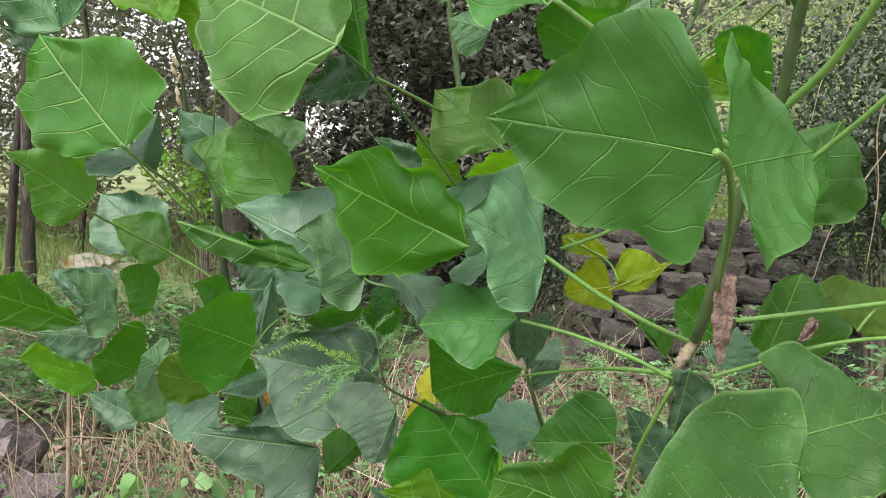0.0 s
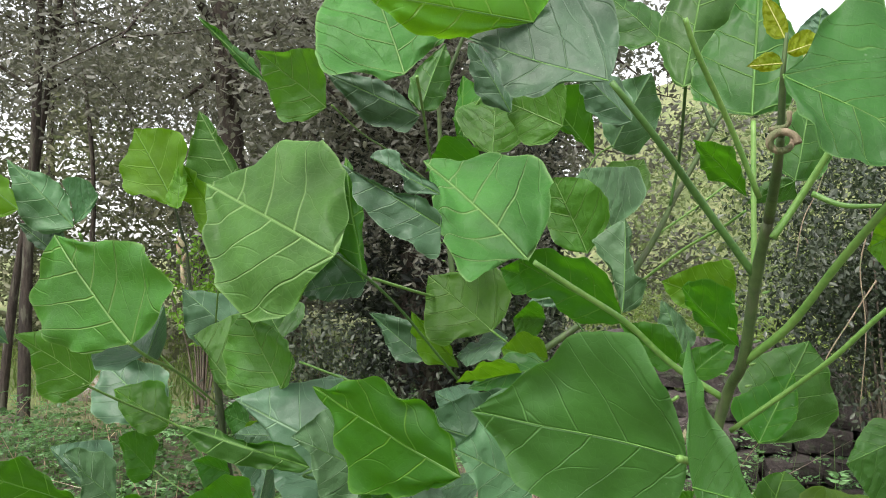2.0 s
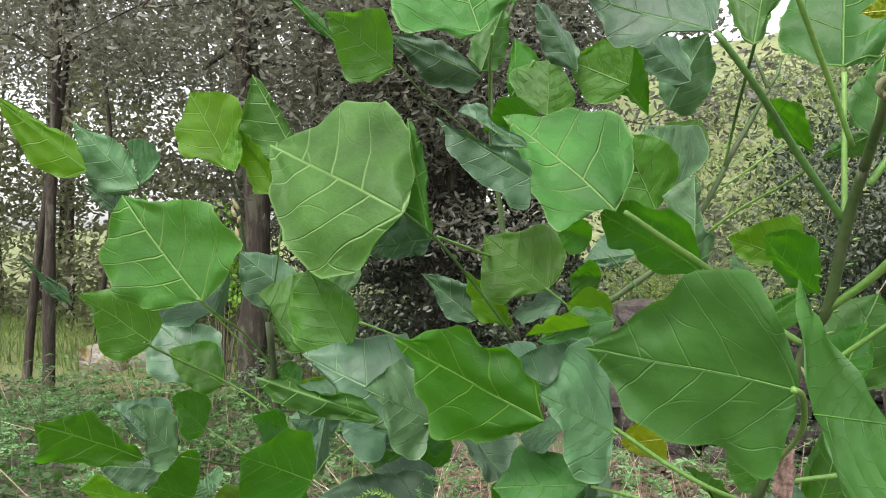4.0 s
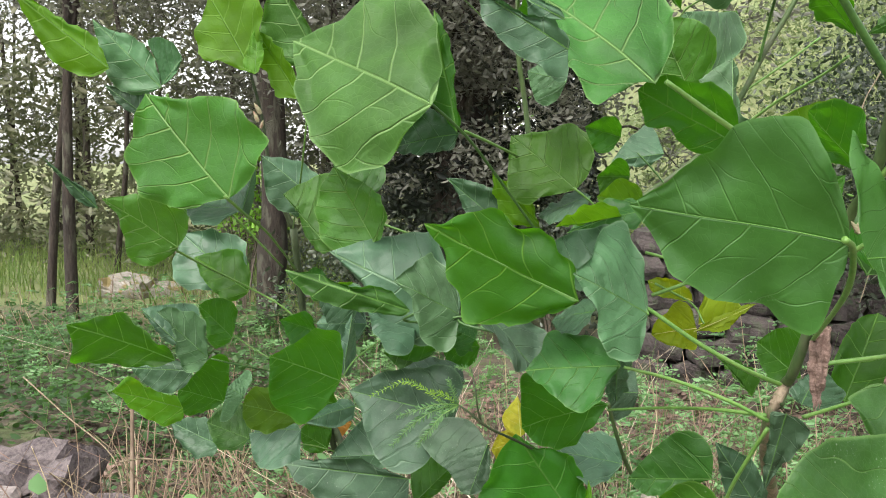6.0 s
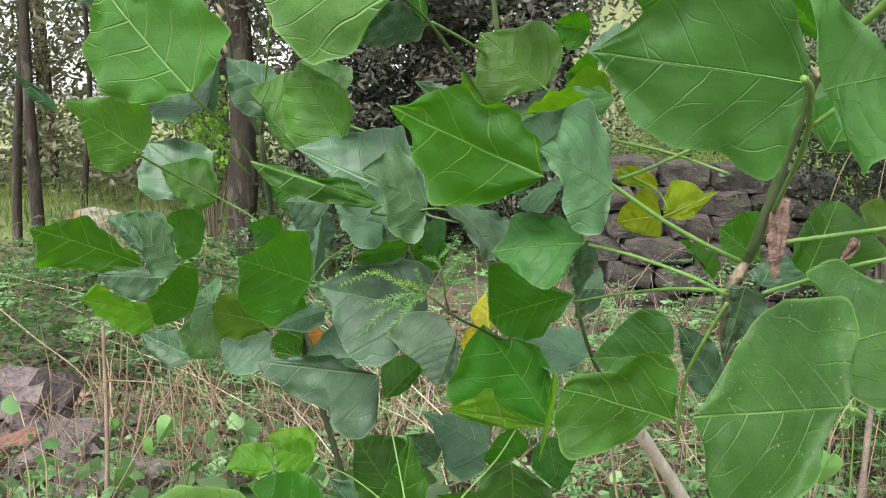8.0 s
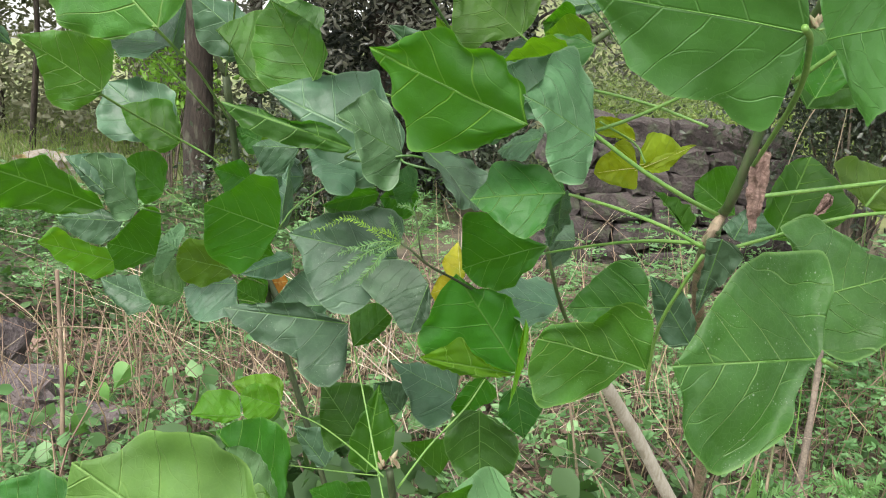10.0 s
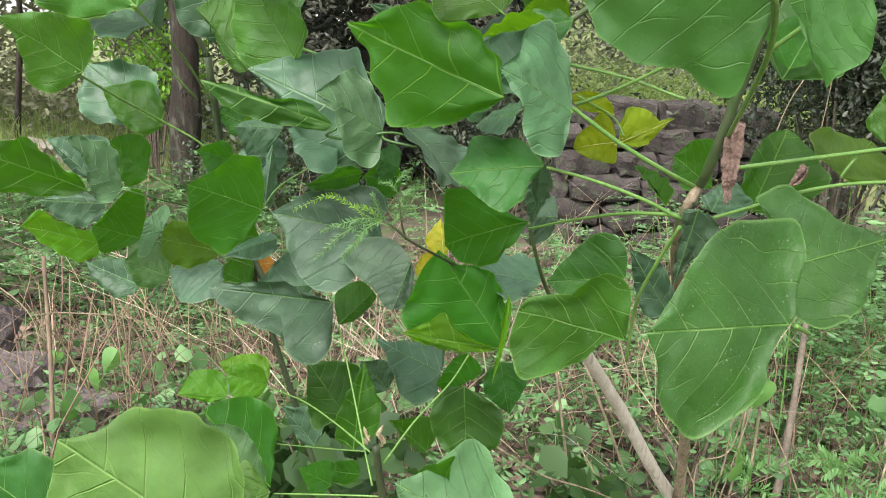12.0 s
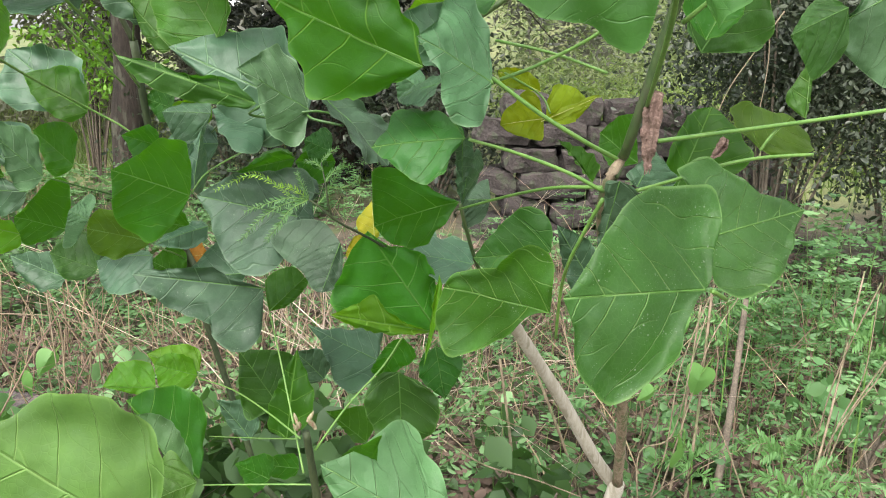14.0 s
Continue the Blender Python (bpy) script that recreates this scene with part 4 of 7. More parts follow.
leaf(tree, "grey", (0.091, 0.719, 1.561), 103.8, 31.5, 0.093, (109, [(0.05, 0.08), (0.28, 0.13), (0.42, 0.07), (0.54, 0.04), (0.76, 0.02)]), (-99, [(-0.12, 0.25), (0.05, 0.30), (0.14, 0.26), (0.32, 0.28), (0.49, 0.28), (0.63, 0.23), (0.76, 0.20), (0.86, 0.08)]), label="glossy leaf with blue-grey sky sheen in its base colour")
leaf(tree, "grey", (0.088, 0.740, 1.588), 90.0, 27.5, 0.069, (76, [(0.13, 0.09), (0.40, 0.08), (0.60, 0.12), (0.73, 0.23), (0.94, 0.14)]), (-76, [(0.22, 0.11), (0.40, 0.17), (0.52, 0.02), (0.70, 0.00)]), label="glossy leaf with blue-grey sky sheen in its base colour")
leaf(tree, "fresh", (-0.085, 0.999, 1.711), 104.3, 38.1, 0.106, (127, [(0.16, 0.20), (0.42, 0.46), (0.55, 0.41), (0.74, 0.20)]), (-60, [(0.06, 0.18), (0.16, 0.33), (0.37, 0.49), (0.54, 0.37), (0.79, 0.17)]))
leaf(tree, "pale", (0.033, 0.868, 1.718), 43.9, 59.3, 0.136, (-150, [(-0.01, 0.16), (0.06, 0.23), (0.10, 0.43), (0.20, 0.58), (0.50, 0.56), (0.76, 0.47), (0.98, 0.26)]), (27, [(0.09, 0.13), (0.20, 0.25), (0.25, 0.38), (0.54, 0.42), (0.80, 0.34), (0.96, 0.20)]))
leaf(tree, "greyd", (0.010, 1.099, 1.717), 99.4, 23.9, 0.131, (85, [(0.18, 0.10), (0.32, 0.13), (0.48, 0.16), (0.68, 0.12), (0.87, 0.07)]), (-67, [(0.01, 0.08), (0.07, 0.22), (0.23, 0.23), (0.45, 0.30), (0.64, 0.20), (0.86, 0.09)]))
leaf(tree, "mature", (0.010, 1.100, 1.724), -35.0, 63.3, 0.109, (140, [(0.40, 0.24)]), (-93, [(0.54, 0.31)]))
leaf(tree, "grey", (0.133, 1.000, 1.701), 112.6, 56.3, 0.094, (-71, [(0.18, 0.15), (0.40, 0.26), (0.61, 0.22)]), (47, [(0.24, 0.30), (0.46, 0.41), (0.80, 0.31)]), label="glossy leaf with blue-grey sky sheen in its base colour")
leaf(tree, "fresh", (0.094, 1.250, 1.686), -4.9, 71.9, 0.093, (-176, [(0.12, 0.30), (0.50, 0.56), (0.79, 0.66), (0.97, 0.45)]), (-24, [(0.08, 0.21), (0.31, 0.45), (0.58, 0.38), (0.88, 0.21)]))
leaf(tree, "deep", (0.046, 1.300, 1.710), 9.5, 74.5, 0.114, (-172, [(0.42, 0.12)]), (42, [(0.53, 0.38)]))
leaf(tree, "deep", (0.088, 1.200, 1.661), 90.0, -4.0, 0.086, (90, [(0.62, 0.20)]), (123, [(0.65, 0.57)]))
leaf(tree, "greyd", (0.215, 0.610, 1.652), 73.9, 21.1, 0.112, (62, [(0.02, 0.13), (0.10, 0.37), (0.26, 0.60), (0.59, 0.64), (0.88, 0.42), (0.97, 0.14)]), (-118, [(0.13, 0.08), (0.23, 0.17), (0.37, 0.27), (0.48, 0.29), (0.59, 0.21), (0.73, 0.08), (0.88, 0.03)]))
leaf(tree, "fresh", (0.192, 1.000, 1.685), 66.5, 25.6, 0.083, (-98, [(0.45, 0.44)]), (106, [(0.36, 0.62)]))
leaf(tree, "deep", (0.240, 1.250, 1.683), 105.3, 49.0, 0.115, (-80, [(0.29, 0.05), (0.53, 0.13), (0.83, 0.11)]), (133, [(0.29, 0.24), (0.69, 0.46), (0.87, 0.34)]))
leaf(tree, "grey", (0.284, 1.150, 1.714), 105.1, 42.4, 0.104, (-79, [(0.41, 0.30)]), (46, [(0.40, 0.60)]), label="glossy leaf with blue-grey sky sheen in its base colour")
leaf(tree, "grey2", (0.264, 1.220, 1.688), -90.0, 63.2, 0.118, (90, [(0.13, 0.18), (0.50, 0.33), (0.75, 0.28)]), (-139, [(0.13, 0.46), (0.63, 0.54), (0.79, 0.40)]))
leaf(tree, "fresh", (0.218, 0.950, 1.540), 90.0, 65.7, 0.090, (-90, [(0.19, 0.24), (0.50, 0.30), (0.82, 0.19)]), (122, [(0.12, 0.26), (0.38, 0.50), (0.67, 0.49), (0.86, 0.30)]))
leaf(tree, "grey2", (0.247, 1.000, 1.568), 90.0, 65.1, 0.076, (-90, [(0.75, 0.47)]), (55, [(0.67, 1.10)]))
leaf(tree, "fresh", (0.243, 1.150, 1.582), -63.0, 52.4, 0.109, (112, [(0.14, 0.30), (0.39, 0.43), (0.75, 0.25)]), (-31, [(0.19, 0.28), (0.56, 0.33), (0.79, 0.22)]))
leaf(tree, "grey2", (0.250, 0.900, 1.481), -9.5, 72.4, 0.101, (170, [(0.32, 0.10), (0.66, 0.34), (0.78, 0.29)]), (-60, [(0.13, 0.28), (0.37, 0.39), (0.48, 0.16), (0.85, 0.13)]))
leaf(tree, "mature", (0.326, 0.700, 1.643), -18.0, 60.8, 0.137, (-172, [(0.01, 0.07), (0.07, 0.21), (0.13, 0.31), (0.30, 0.35), (0.52, 0.30), (0.71, 0.18), (0.87, 0.09)]), (-20, [(0.03, 0.07), (0.11, 0.18), (0.30, 0.25), (0.51, 0.24), (0.71, 0.19), (0.88, 0.12)]))
leaf(tree, "mature", (0.315, 0.940, 1.714), -36.4, 70.4, 0.149, (163, [(0.04, 0.08), (0.20, 0.19), (0.39, 0.25), (0.63, 0.24), (0.84, 0.16)]), (-45, [(0.06, 0.06), (0.27, 0.08), (0.53, 0.20), (0.75, 0.29), (0.93, 0.26)]))
leaf(tree, "mature", (0.305, 1.050, 1.794), 63.8, 43.7, 0.094, (-107, [(0.39, 0.41)]), (29, [(0.50, 0.43)]))
leaf(tree, "mature", (0.298, 0.520, 1.634), -107.4, -30.2, 0.078, (-47, [(0.25, 0.28), (0.46, 0.43), (0.72, 0.43), (0.91, 0.31)]), (132, [(0.04, 0.26), (0.00, 0.68), (0.18, 1.16)]))
leaf(tree, "grey", (0.387, 0.750, 1.709), -90.0, 81.9, 0.028, (90, [(0.15, 0.62)]), (-90, [(0.45, 0.53)]), label="glossy leaf with blue-grey sky sheen in its base colour")
leaf(tree, "deep", (0.388, 0.980, 1.603), 108.4, 43.5, 0.087, (-24, [(0.21, 0.10), (0.44, 0.24), (0.77, 0.13)]), (164, [(0.31, 0.22), (0.59, 0.33), (0.82, 0.22)]))
leaf(tree, "mature", (0.400, 0.850, 1.608), -37.5, 65.3, 0.090, (140, [(0.36, 0.31)]), (-67, [(0.60, 0.42)]))
leaf(tree, "mature", (0.400, 0.850, 1.608), 90.0, -26.0, 0.048, (90, [(0.43, 0.21)]), (-42, [(-0.09, 0.57)]))
leaf(tree, "yglime", (0.368, 0.950, 1.484), 74.1, 20.3, 0.078, (-93, [(0.42, 0.21), (0.78, 0.19)]), (114, [(0.09, 0.40), (0.28, 0.64), (0.63, 0.40)]))
leaf(tree, "deep", (0.331, 0.760, 1.465), 90.0, 46.8, 0.066, (-19, [(0.18, 0.19), (0.54, 0.29), (0.80, 0.20)]), (143, [(0.32, 0.35), (0.63, 0.51), (0.91, 0.44), (1.02, 0.23)]))
leaf(tree, "deep", (0.316, 0.900, 1.419), -90.0, 41.6, 0.060, (90, [(0.00, 0.41)]), (-24, [(0.47, 0.49)]))
leaf(tree, "mature", (0.369, 0.850, 1.366), -60.5, 56.8, 0.111, (117, [(0.12, 0.24), (0.44, 0.35), (0.75, 0.24)]), (-81, [(0.29, 0.42), (0.47, 0.57), (0.65, 0.55), (0.90, 0.23)]))
leaf(tree, "deep", (0.357, 0.800, 1.378), -51.0, 50.6, 0.075, (125, [(0.27, 0.46)]), (-5, [(0.43, 0.28)]))
leaf(tree, "fresh", (0.099, 1.201, 1.431), 78.9, 38.5, 0.123, (61, [(0.02, 0.24), (0.13, 0.48), (0.27, 0.59), (0.44, 0.63), (0.57, 0.59), (0.75, 0.29)]), (-113, [(0.08, 0.13), (0.23, 0.31), (0.29, 0.48), (0.45, 0.55), (0.60, 0.50), (0.80, 0.27)]))
leaf(tree, "grey", (-0.018, 1.340, 1.369), 90.2, 39.1, 0.118, (96, [(0.18, 0.23), (0.36, 0.30), (0.60, 0.24), (0.85, 0.11)]), (-112, [(0.09, 0.13), (0.31, 0.24), (0.50, 0.20), (0.76, 0.06)]), label="glossy leaf with blue-grey sky sheen in its base colour")
leaf(tree, "yglime", (0.048, 1.240, 1.373), 90.0, 48.7, 0.109, (-90, [(0.32, 0.32), (0.63, 0.26)]), (146, [(0.28, 0.28), (0.60, 0.22)]))
leaf(tree, "grey", (0.120, 1.220, 1.420), 90.0, -20.5, 0.080, (-154, [(0.72, 0.48)]), (19, [(0.36, 0.47)]), label="glossy leaf with blue-grey sky sheen in its base colour")
leaf(tree, "yglime", (0.177, 1.000, 1.420), 90.0, 11.5, 0.055, (-90, [(0.84, 0.21)]), (122, [(0.62, 0.56)]))
leaf(tree, "smooth", (0.254, 0.541, 1.426), 82.0, 9.0, 0.125, (107, [(0.03, 0.10), (0.11, 0.26), (0.19, 0.40), (0.26, 0.49), (0.31, 0.53), (0.40, 0.54), (0.51, 0.50), (0.59, 0.45), (0.66, 0.35), (0.72, 0.30), (0.80, 0.19), (0.91, 0.08)]), (-72, [(-0.01, 0.12), (0.01, 0.21), (0.01, 0.38), (0.03, 0.47), (0.10, 0.50), (0.20, 0.48), (0.29, 0.43), (0.42, 0.40), (0.56, 0.39), (0.67, 0.34), (0.76, 0.28), (0.86, 0.15), (0.93, 0.07)]))
leaf(tree, "smooth", (0.250, 0.500, 1.422), -159.0, 8.1, 0.054, (100, [(-0.20, 0.36), (-0.54, 1.00), (-0.73, 1.48), (-0.57, 1.35), (-0.34, 1.11), (0.06, 0.83), (0.43, 0.53), (0.75, 0.24)]), (-69, [(0.22, 0.20), (0.50, 0.56), (0.75, 0.84), (0.87, 0.92), (0.97, 0.81), (1.17, 0.65), (1.23, 0.47), (1.14, 0.29), (1.06, 0.14)]))
leaf(tree, "lime", (-0.423, 1.301, 1.614), 87.8, 60.0, 0.145, (-92, [(0.09, 0.11), (0.21, 0.19), (0.30, 0.26), (0.36, 0.39), (0.54, 0.44), (0.72, 0.37), (0.82, 0.23), (0.89, 0.10)]), (100, [(0.16, 0.20), (0.33, 0.38), (0.55, 0.52), (0.73, 0.41), (0.86, 0.23)]), label="young lime-green leaf")
leaf(tree, "lime", (-0.408, 1.280, 1.607), 8.5, 76.3, 0.085, (-173, [(0.28, 0.26)]), (7, [(0.38, 0.15)]), label="young lime-green leaf")
leaf(tree, "pale", (-0.318, 1.332, 1.631), 92.2, 61.2, 0.161, (61, [(0.11, 0.07), (0.33, 0.09), (0.55, 0.08), (0.71, 0.06), (0.86, 0.06)]), (-91, [(0.03, 0.16), (0.16, 0.33), (0.33, 0.40), (0.50, 0.44), (0.64, 0.35), (0.78, 0.20)]))
leaf(tree, "lime", (-0.351, 1.320, 1.571), 90.0, 57.1, 0.135, (-90, [(0.20, 0.22), (0.45, 0.23), (0.72, 0.15)]), (137, [(0.18, 0.24), (0.51, 0.23), (0.80, 0.13)]), label="young lime-green leaf")
leaf(tree, "mature", (-0.142, 0.949, 1.732), 106.3, 43.1, 0.105, (82, [(0.33, 0.09), (0.46, 0.05), (0.71, 0.06)]), (-70, [(0.19, 0.06), (0.35, 0.07), (0.59, 0.02), (0.79, 0.03)]))
leaf(tree, "grey2", (-0.481, 1.119, 1.573), 102.9, 45.8, 0.131, (67, [(0.10, 0.06), (0.34, 0.18), (0.51, 0.20), (0.69, 0.14), (0.84, 0.04)]), (-85, [(0.07, 0.16), (0.22, 0.31), (0.44, 0.34), (0.61, 0.26), (0.84, 0.11)]))
leaf(tree, "grey2", (-0.487, 1.130, 1.577), -37.3, 52.1, 0.054, (92, [(0.44, 0.50), (0.66, 0.92), (0.95, 0.78), (1.11, 0.43)]), (-60, [(0.26, 0.09), (0.72, 0.08)]))
leaf(tree, "lime", (-0.523, 1.060, 1.594), 109.8, 39.6, 0.155, (72, [(0.21, 0.12), (0.34, 0.14), (0.53, 0.09), (0.72, 0.07), (0.87, 0.05)]), (-80, [(0.04, 0.10), (0.14, 0.20), (0.29, 0.25), (0.47, 0.24), (0.66, 0.16), (0.84, 0.06)]), label="young lime-green leaf")
leaf(tree, "grey", (-0.510, 1.130, 1.532), 90.0, 35.5, 0.081, (-90, [(0.52, 0.13)]), (90, [(0.25, 0.37)]), label="glossy leaf with blue-grey sky sheen in its base colour")
leaf(tree, "pale2", (-0.155, 0.735, 0.891), 87.9, 32.0, 0.205, (70, [(0.06, 0.18), (0.11, 0.28), (0.18, 0.37), (0.25, 0.43), (0.35, 0.46), (0.46, 0.47), (0.58, 0.45), (0.68, 0.40), (0.75, 0.36), (0.82, 0.26), (0.85, 0.16), (0.92, 0.07)]), (-115, [(0.18, 0.18), (0.48, 0.28), (0.74, 0.28), (0.87, 0.24), (0.94, 0.12)]))
leaf(tree, "deep", (-0.186, 0.981, 0.806), 91.6, 51.9, 0.141, (45, [(0.21, 0.25), (0.40, 0.45), (0.57, 0.50), (0.77, 0.42), (0.91, 0.25)]), (-107, [(0.12, 0.03), (0.47, 0.02), (0.77, 0.02)]))
leaf(tree, "pale3", (-0.178, 0.925, 0.828), 90.2, 57.1, 0.115, (45, [(0.16, 0.16), (0.43, 0.24), (0.75, 0.24), (0.91, 0.14)]), (-107, [(0.12, 0.00), (0.46, 0.01), (0.75, 0.01)]))
leaf(tree, "mature", (-0.400, 0.850, 0.816), 90.0, 37.0, 0.128, (-90, [(0.35, 0.38)]), (70, [(0.62, 0.47)]))
leaf(tree, "yglime", (-0.280, 1.097, 0.880), 103.8, 4.9, 0.071, (51, [(0.07, 0.38), (0.26, 0.54), (0.72, 0.50), (0.88, 0.27)]), (-101, [(0.30, 0.15), (0.73, 0.06)]))
leaf(tree, "lime", (-0.227, 1.121, 0.889), 111.4, 22.8, 0.063, (83, [(0.22, 0.33), (0.67, 0.38), (0.93, 0.22)]), (-125, [(0.15, 0.35), (0.51, 0.46), (0.76, 0.46), (0.90, 0.22)]), label="young lime-green leaf")
leaf(tree, "lime", (-0.237, 1.161, 0.877), 91.3, 19.3, 0.082, (48, [(0.14, 0.36), (0.47, 0.40), (0.80, 0.21)]), (-104, [(0.21, 0.00), (0.48, 0.10), (0.78, 0.13)]))
leaf(tree, "mature", (-0.117, 1.140, 0.839), 90.0, 57.0, 0.099, (-90, [(-0.04, 0.26), (0.01, 0.54), (0.38, 0.42)]), (70, [(0.03, 0.31), (0.47, 0.60), (0.74, 0.37)]))
leaf(tree, "deep", (-0.091, 1.080, 0.813), -35.0, 79.4, 0.133, (145, [(0.08, 0.17), (0.34, 0.20), (0.67, 0.12)]), (-7, [(0.26, 0.26), (0.49, 0.30), (0.79, 0.14)]))
leaf(tree, "grey", (0.027, 1.200, 0.888), 101.1, 30.4, 0.121, (-134, [(-0.02, 0.32), (0.20, 0.55), (0.47, 0.48), (0.76, 0.14)]), (34, [(-0.01, 0.38), (0.10, 0.47), (0.53, 0.22)]), label="glossy leaf with blue-grey sky sheen in its base colour")
leaf(tree, "deep", (0.072, 1.100, 0.965), 60.9, -60.6, 0.084, (115, [(0.78, 0.21)]), (-66, [(0.25, 0.35)]))
leaf(tree, "mature", (0.067, 1.090, 0.918), -90.0, -87.0, 0.113, (-90, [(0.05, 0.26), (0.40, 0.45), (0.84, 0.32)]), (90, [(0.20, 0.31), (0.47, 0.49), (0.91, 0.37)]))
leaf(tree, "mature", (0.117, 1.120, 0.946), -90.0, -79.0, 0.084, (-90, [(0.48, 0.36)]), (90, [(0.39, 0.41)]))
leaf(tree, "pale3", (0.119, 0.769, 0.891), 88.5, 29.9, 0.128, (45, [(-0.10, 0.20), (0.01, 0.34), (0.13, 0.46), (0.27, 0.51), (0.38, 0.64), (0.51, 0.67), (0.64, 0.59), (0.71, 0.43), (0.80, 0.24)]), (-107, [(0.22, 0.17), (0.59, 0.23), (0.78, 0.17), (0.91, 0.09)]))
leaf(tree, "deep", (0.062, 0.800, 0.930), 90.0, 3.3, 0.052, (-90, [(0.69, 0.20)]), (112, [(-0.08, 1.34)]))
leaf(tree, "deep", (-0.182, 1.350, 0.582), 90.0, 26.2, 0.070, (-90, [(0.26, 0.54)]), (90, [(0.33, 0.68)]))
leaf(tree, "grey", (-0.213, 1.350, 0.662), 90.0, 52.1, 0.098, (-90, [(0.27, 0.19)]), (90, [(0.54, 0.45)]), label="glossy leaf with blue-grey sky sheen in its base colour")
leaf(tree, "deep", (-0.137, 1.400, 0.578), 90.0, 4.5, 0.088, (-90, [(0.35, 0.32)]), (90, [(0.16, 0.37)]))
leaf(tree, "deep", (-0.000, 1.300, 0.692), 90.0, 38.7, 0.090, (-90, [(0.32, 0.13)]), (90, [(0.38, 0.63)]))
leaf(tree, "grey", (-0.064, 1.250, 0.830), 90.0, 45.6, 0.067, (-90, [(0.38, 0.41)]), (90, [(0.54, 0.52)]), label="glossy leaf with blue-grey sky sheen in its base colour")
leaf(tree, "yellowgreen", (0.313, 0.570, 1.666), 80.0, 65.8, 0.03, (-90, [(0.30, 0.26)]), (90, [(0.53, 0.18)]), label="yellowed leaf")
leaf(tree, "yellowgreen", (0.309, 0.560, 1.649), 90.0, -3.8, 0.02, (-90, [(0.44, 0.2)]), (90, [(0.41, 0.36)]), label="fading yellow-green leaf")
leaf(tree, "yellowgreen", (0.317, 0.580, 1.660), -90.0, 18.4, 0.024, (-90, [(0.41, 0.19)]), (90, [(0.55, 0.40)]), label="yellowed leaf")
leaf(tree, "mature", (-0.118, 1.300, 1.188), 90.0, -19.4, 0.090, (-90, [(0.54, 0.31)]), (29, [(0.43, 0.38)]))
leaf(tree, "mature", (-0.066, 1.250, 1.226), -90.0, -74.5, 0.049, (-90, [(0.60, 0.72)]), (155, [(-0.08, 0.44)]))
leaf(tree, "yglime", (-0.255, 1.350, 1.255), 90.0, -20.2, 0.072, (-90, [(0.60, 0.41)]), (122, [(0.67, 0.40)]))
leaf(tree, "grey", (-0.183, 1.250, 1.007), 90.0, -6.3, 0.101, (-90, [(0.61, 0.35)]), (40, [(0.54, 0.66)]), label="glossy leaf with blue-grey sky sheen in its base colour")
leaf(tree, "mature", (0.176, 0.950, 1.419), 90.0, -17.4, 0.090, (-140, [(0.55, 0.29)]), (31, [(0.46, 0.39)]))
leaf(tree, "deep", (0.295, 0.850, 1.435), 90.0, 38.3, 0.066, (-90, [(0.41, 0.23)]), (130, [(0.51, 0.43)]))
leaf(tree, "grey2", (0.310, 0.900, 1.441), 90.0, 68.2, 0.059, (-90, [(0.33, 0.35)]), (36, [(0.11, 0.66)]))
leaf(tree, "yglime", (0.412, 0.620, 1.561), 90.0, -25.9, 0.039, (-90, [(0.82, 0.57)]), (129, [(0.62, 0.66)]))
leaf(tree, "mature", (0.443, 0.720, 1.406), 90.0, -28.1, 0.049, (-90, [(0.88, 0.83)]), (37, [(0.24, 0.50)]))
leaf(tree, "lime", (0.166, 0.636, 1.699), 115.5, 4.0, 0.121, (95, [(-0.05, 0.18), (0.19, 0.25), (0.58, 0.23), (0.83, 0.12)]), (-57, [(0.14, 0.06), (0.30, 0.12), (0.48, 0.18), (0.61, 0.18), (0.74, 0.15), (0.86, 0.09)]), label="young lime-green leaf")
leaf(tree, "mature", (0.108, 1.300, 0.949), 90.0, -2.3, 0.075, (-90, [(0.62, 0.53)]), (33, [(0.38, 0.48)]))
leaf(tree, "grey", (-0.132, 1.300, 1.302), 90.0, 27.6, 0.073, (-90, [(0.66, 0.37)]), (24, [(0.59, 0.77)]), label="glossy leaf with blue-grey sky sheen in its base colour")
leaf(tree, "deep", (-0.042, 1.250, 1.187), 90.0, -1.8, 0.062, (-90, [(0.58, 0.58)]), (130, [(0.36, 0.69)]))
leaf(tree, "mature", (-0.117, 1.300, 1.192), 90.0, -20.3, 0.095, (-90, [(0.74, 0.45)]), (11, [(0.45, 0.20)]))
leaf(tree, "grey", (0.084, 1.100, 1.332), 90.0, 29.1, 0.060, (-90, [(0.47, 0.42)]), (26, [(0.39, 0.94)]), label="glossy leaf with blue-grey sky sheen in its base colour")
leaf(tree, "greyd", (0.189, 1.150, 1.156), 90.0, -2.7, 0.042, (-90, [(0.92, 0.96)]), (37, [(0.12, 0.96)]))
leaf(tree, "deep", (0.173, 1.200, 1.450), 90.0, -1.2, 0.046, (-90, [(0.83, 0.68)]), (136, [(0.37, 0.84)]))
leaf(tree, "grey", (0.223, 1.250, 1.482), 90.0, -9.8, 0.076, (-90, [(0.55, 0.18)]), (44, [(0.17, 0.93)]), label="glossy leaf with blue-grey sky sheen in its base colour")
leaf(tree, "grey2", (0.084, 1.150, 1.576), 90.0, 15.8, 0.055, (-90, [(0.49, 0.70)]), (39, [(0.38, 1.12)]))
leaf(tree, "deep", (0.159, 1.200, 1.504), 90.0, 16.7, 0.052, (-90, [(0.50, 0.55)]), (139, [(0.41, 0.68)]))
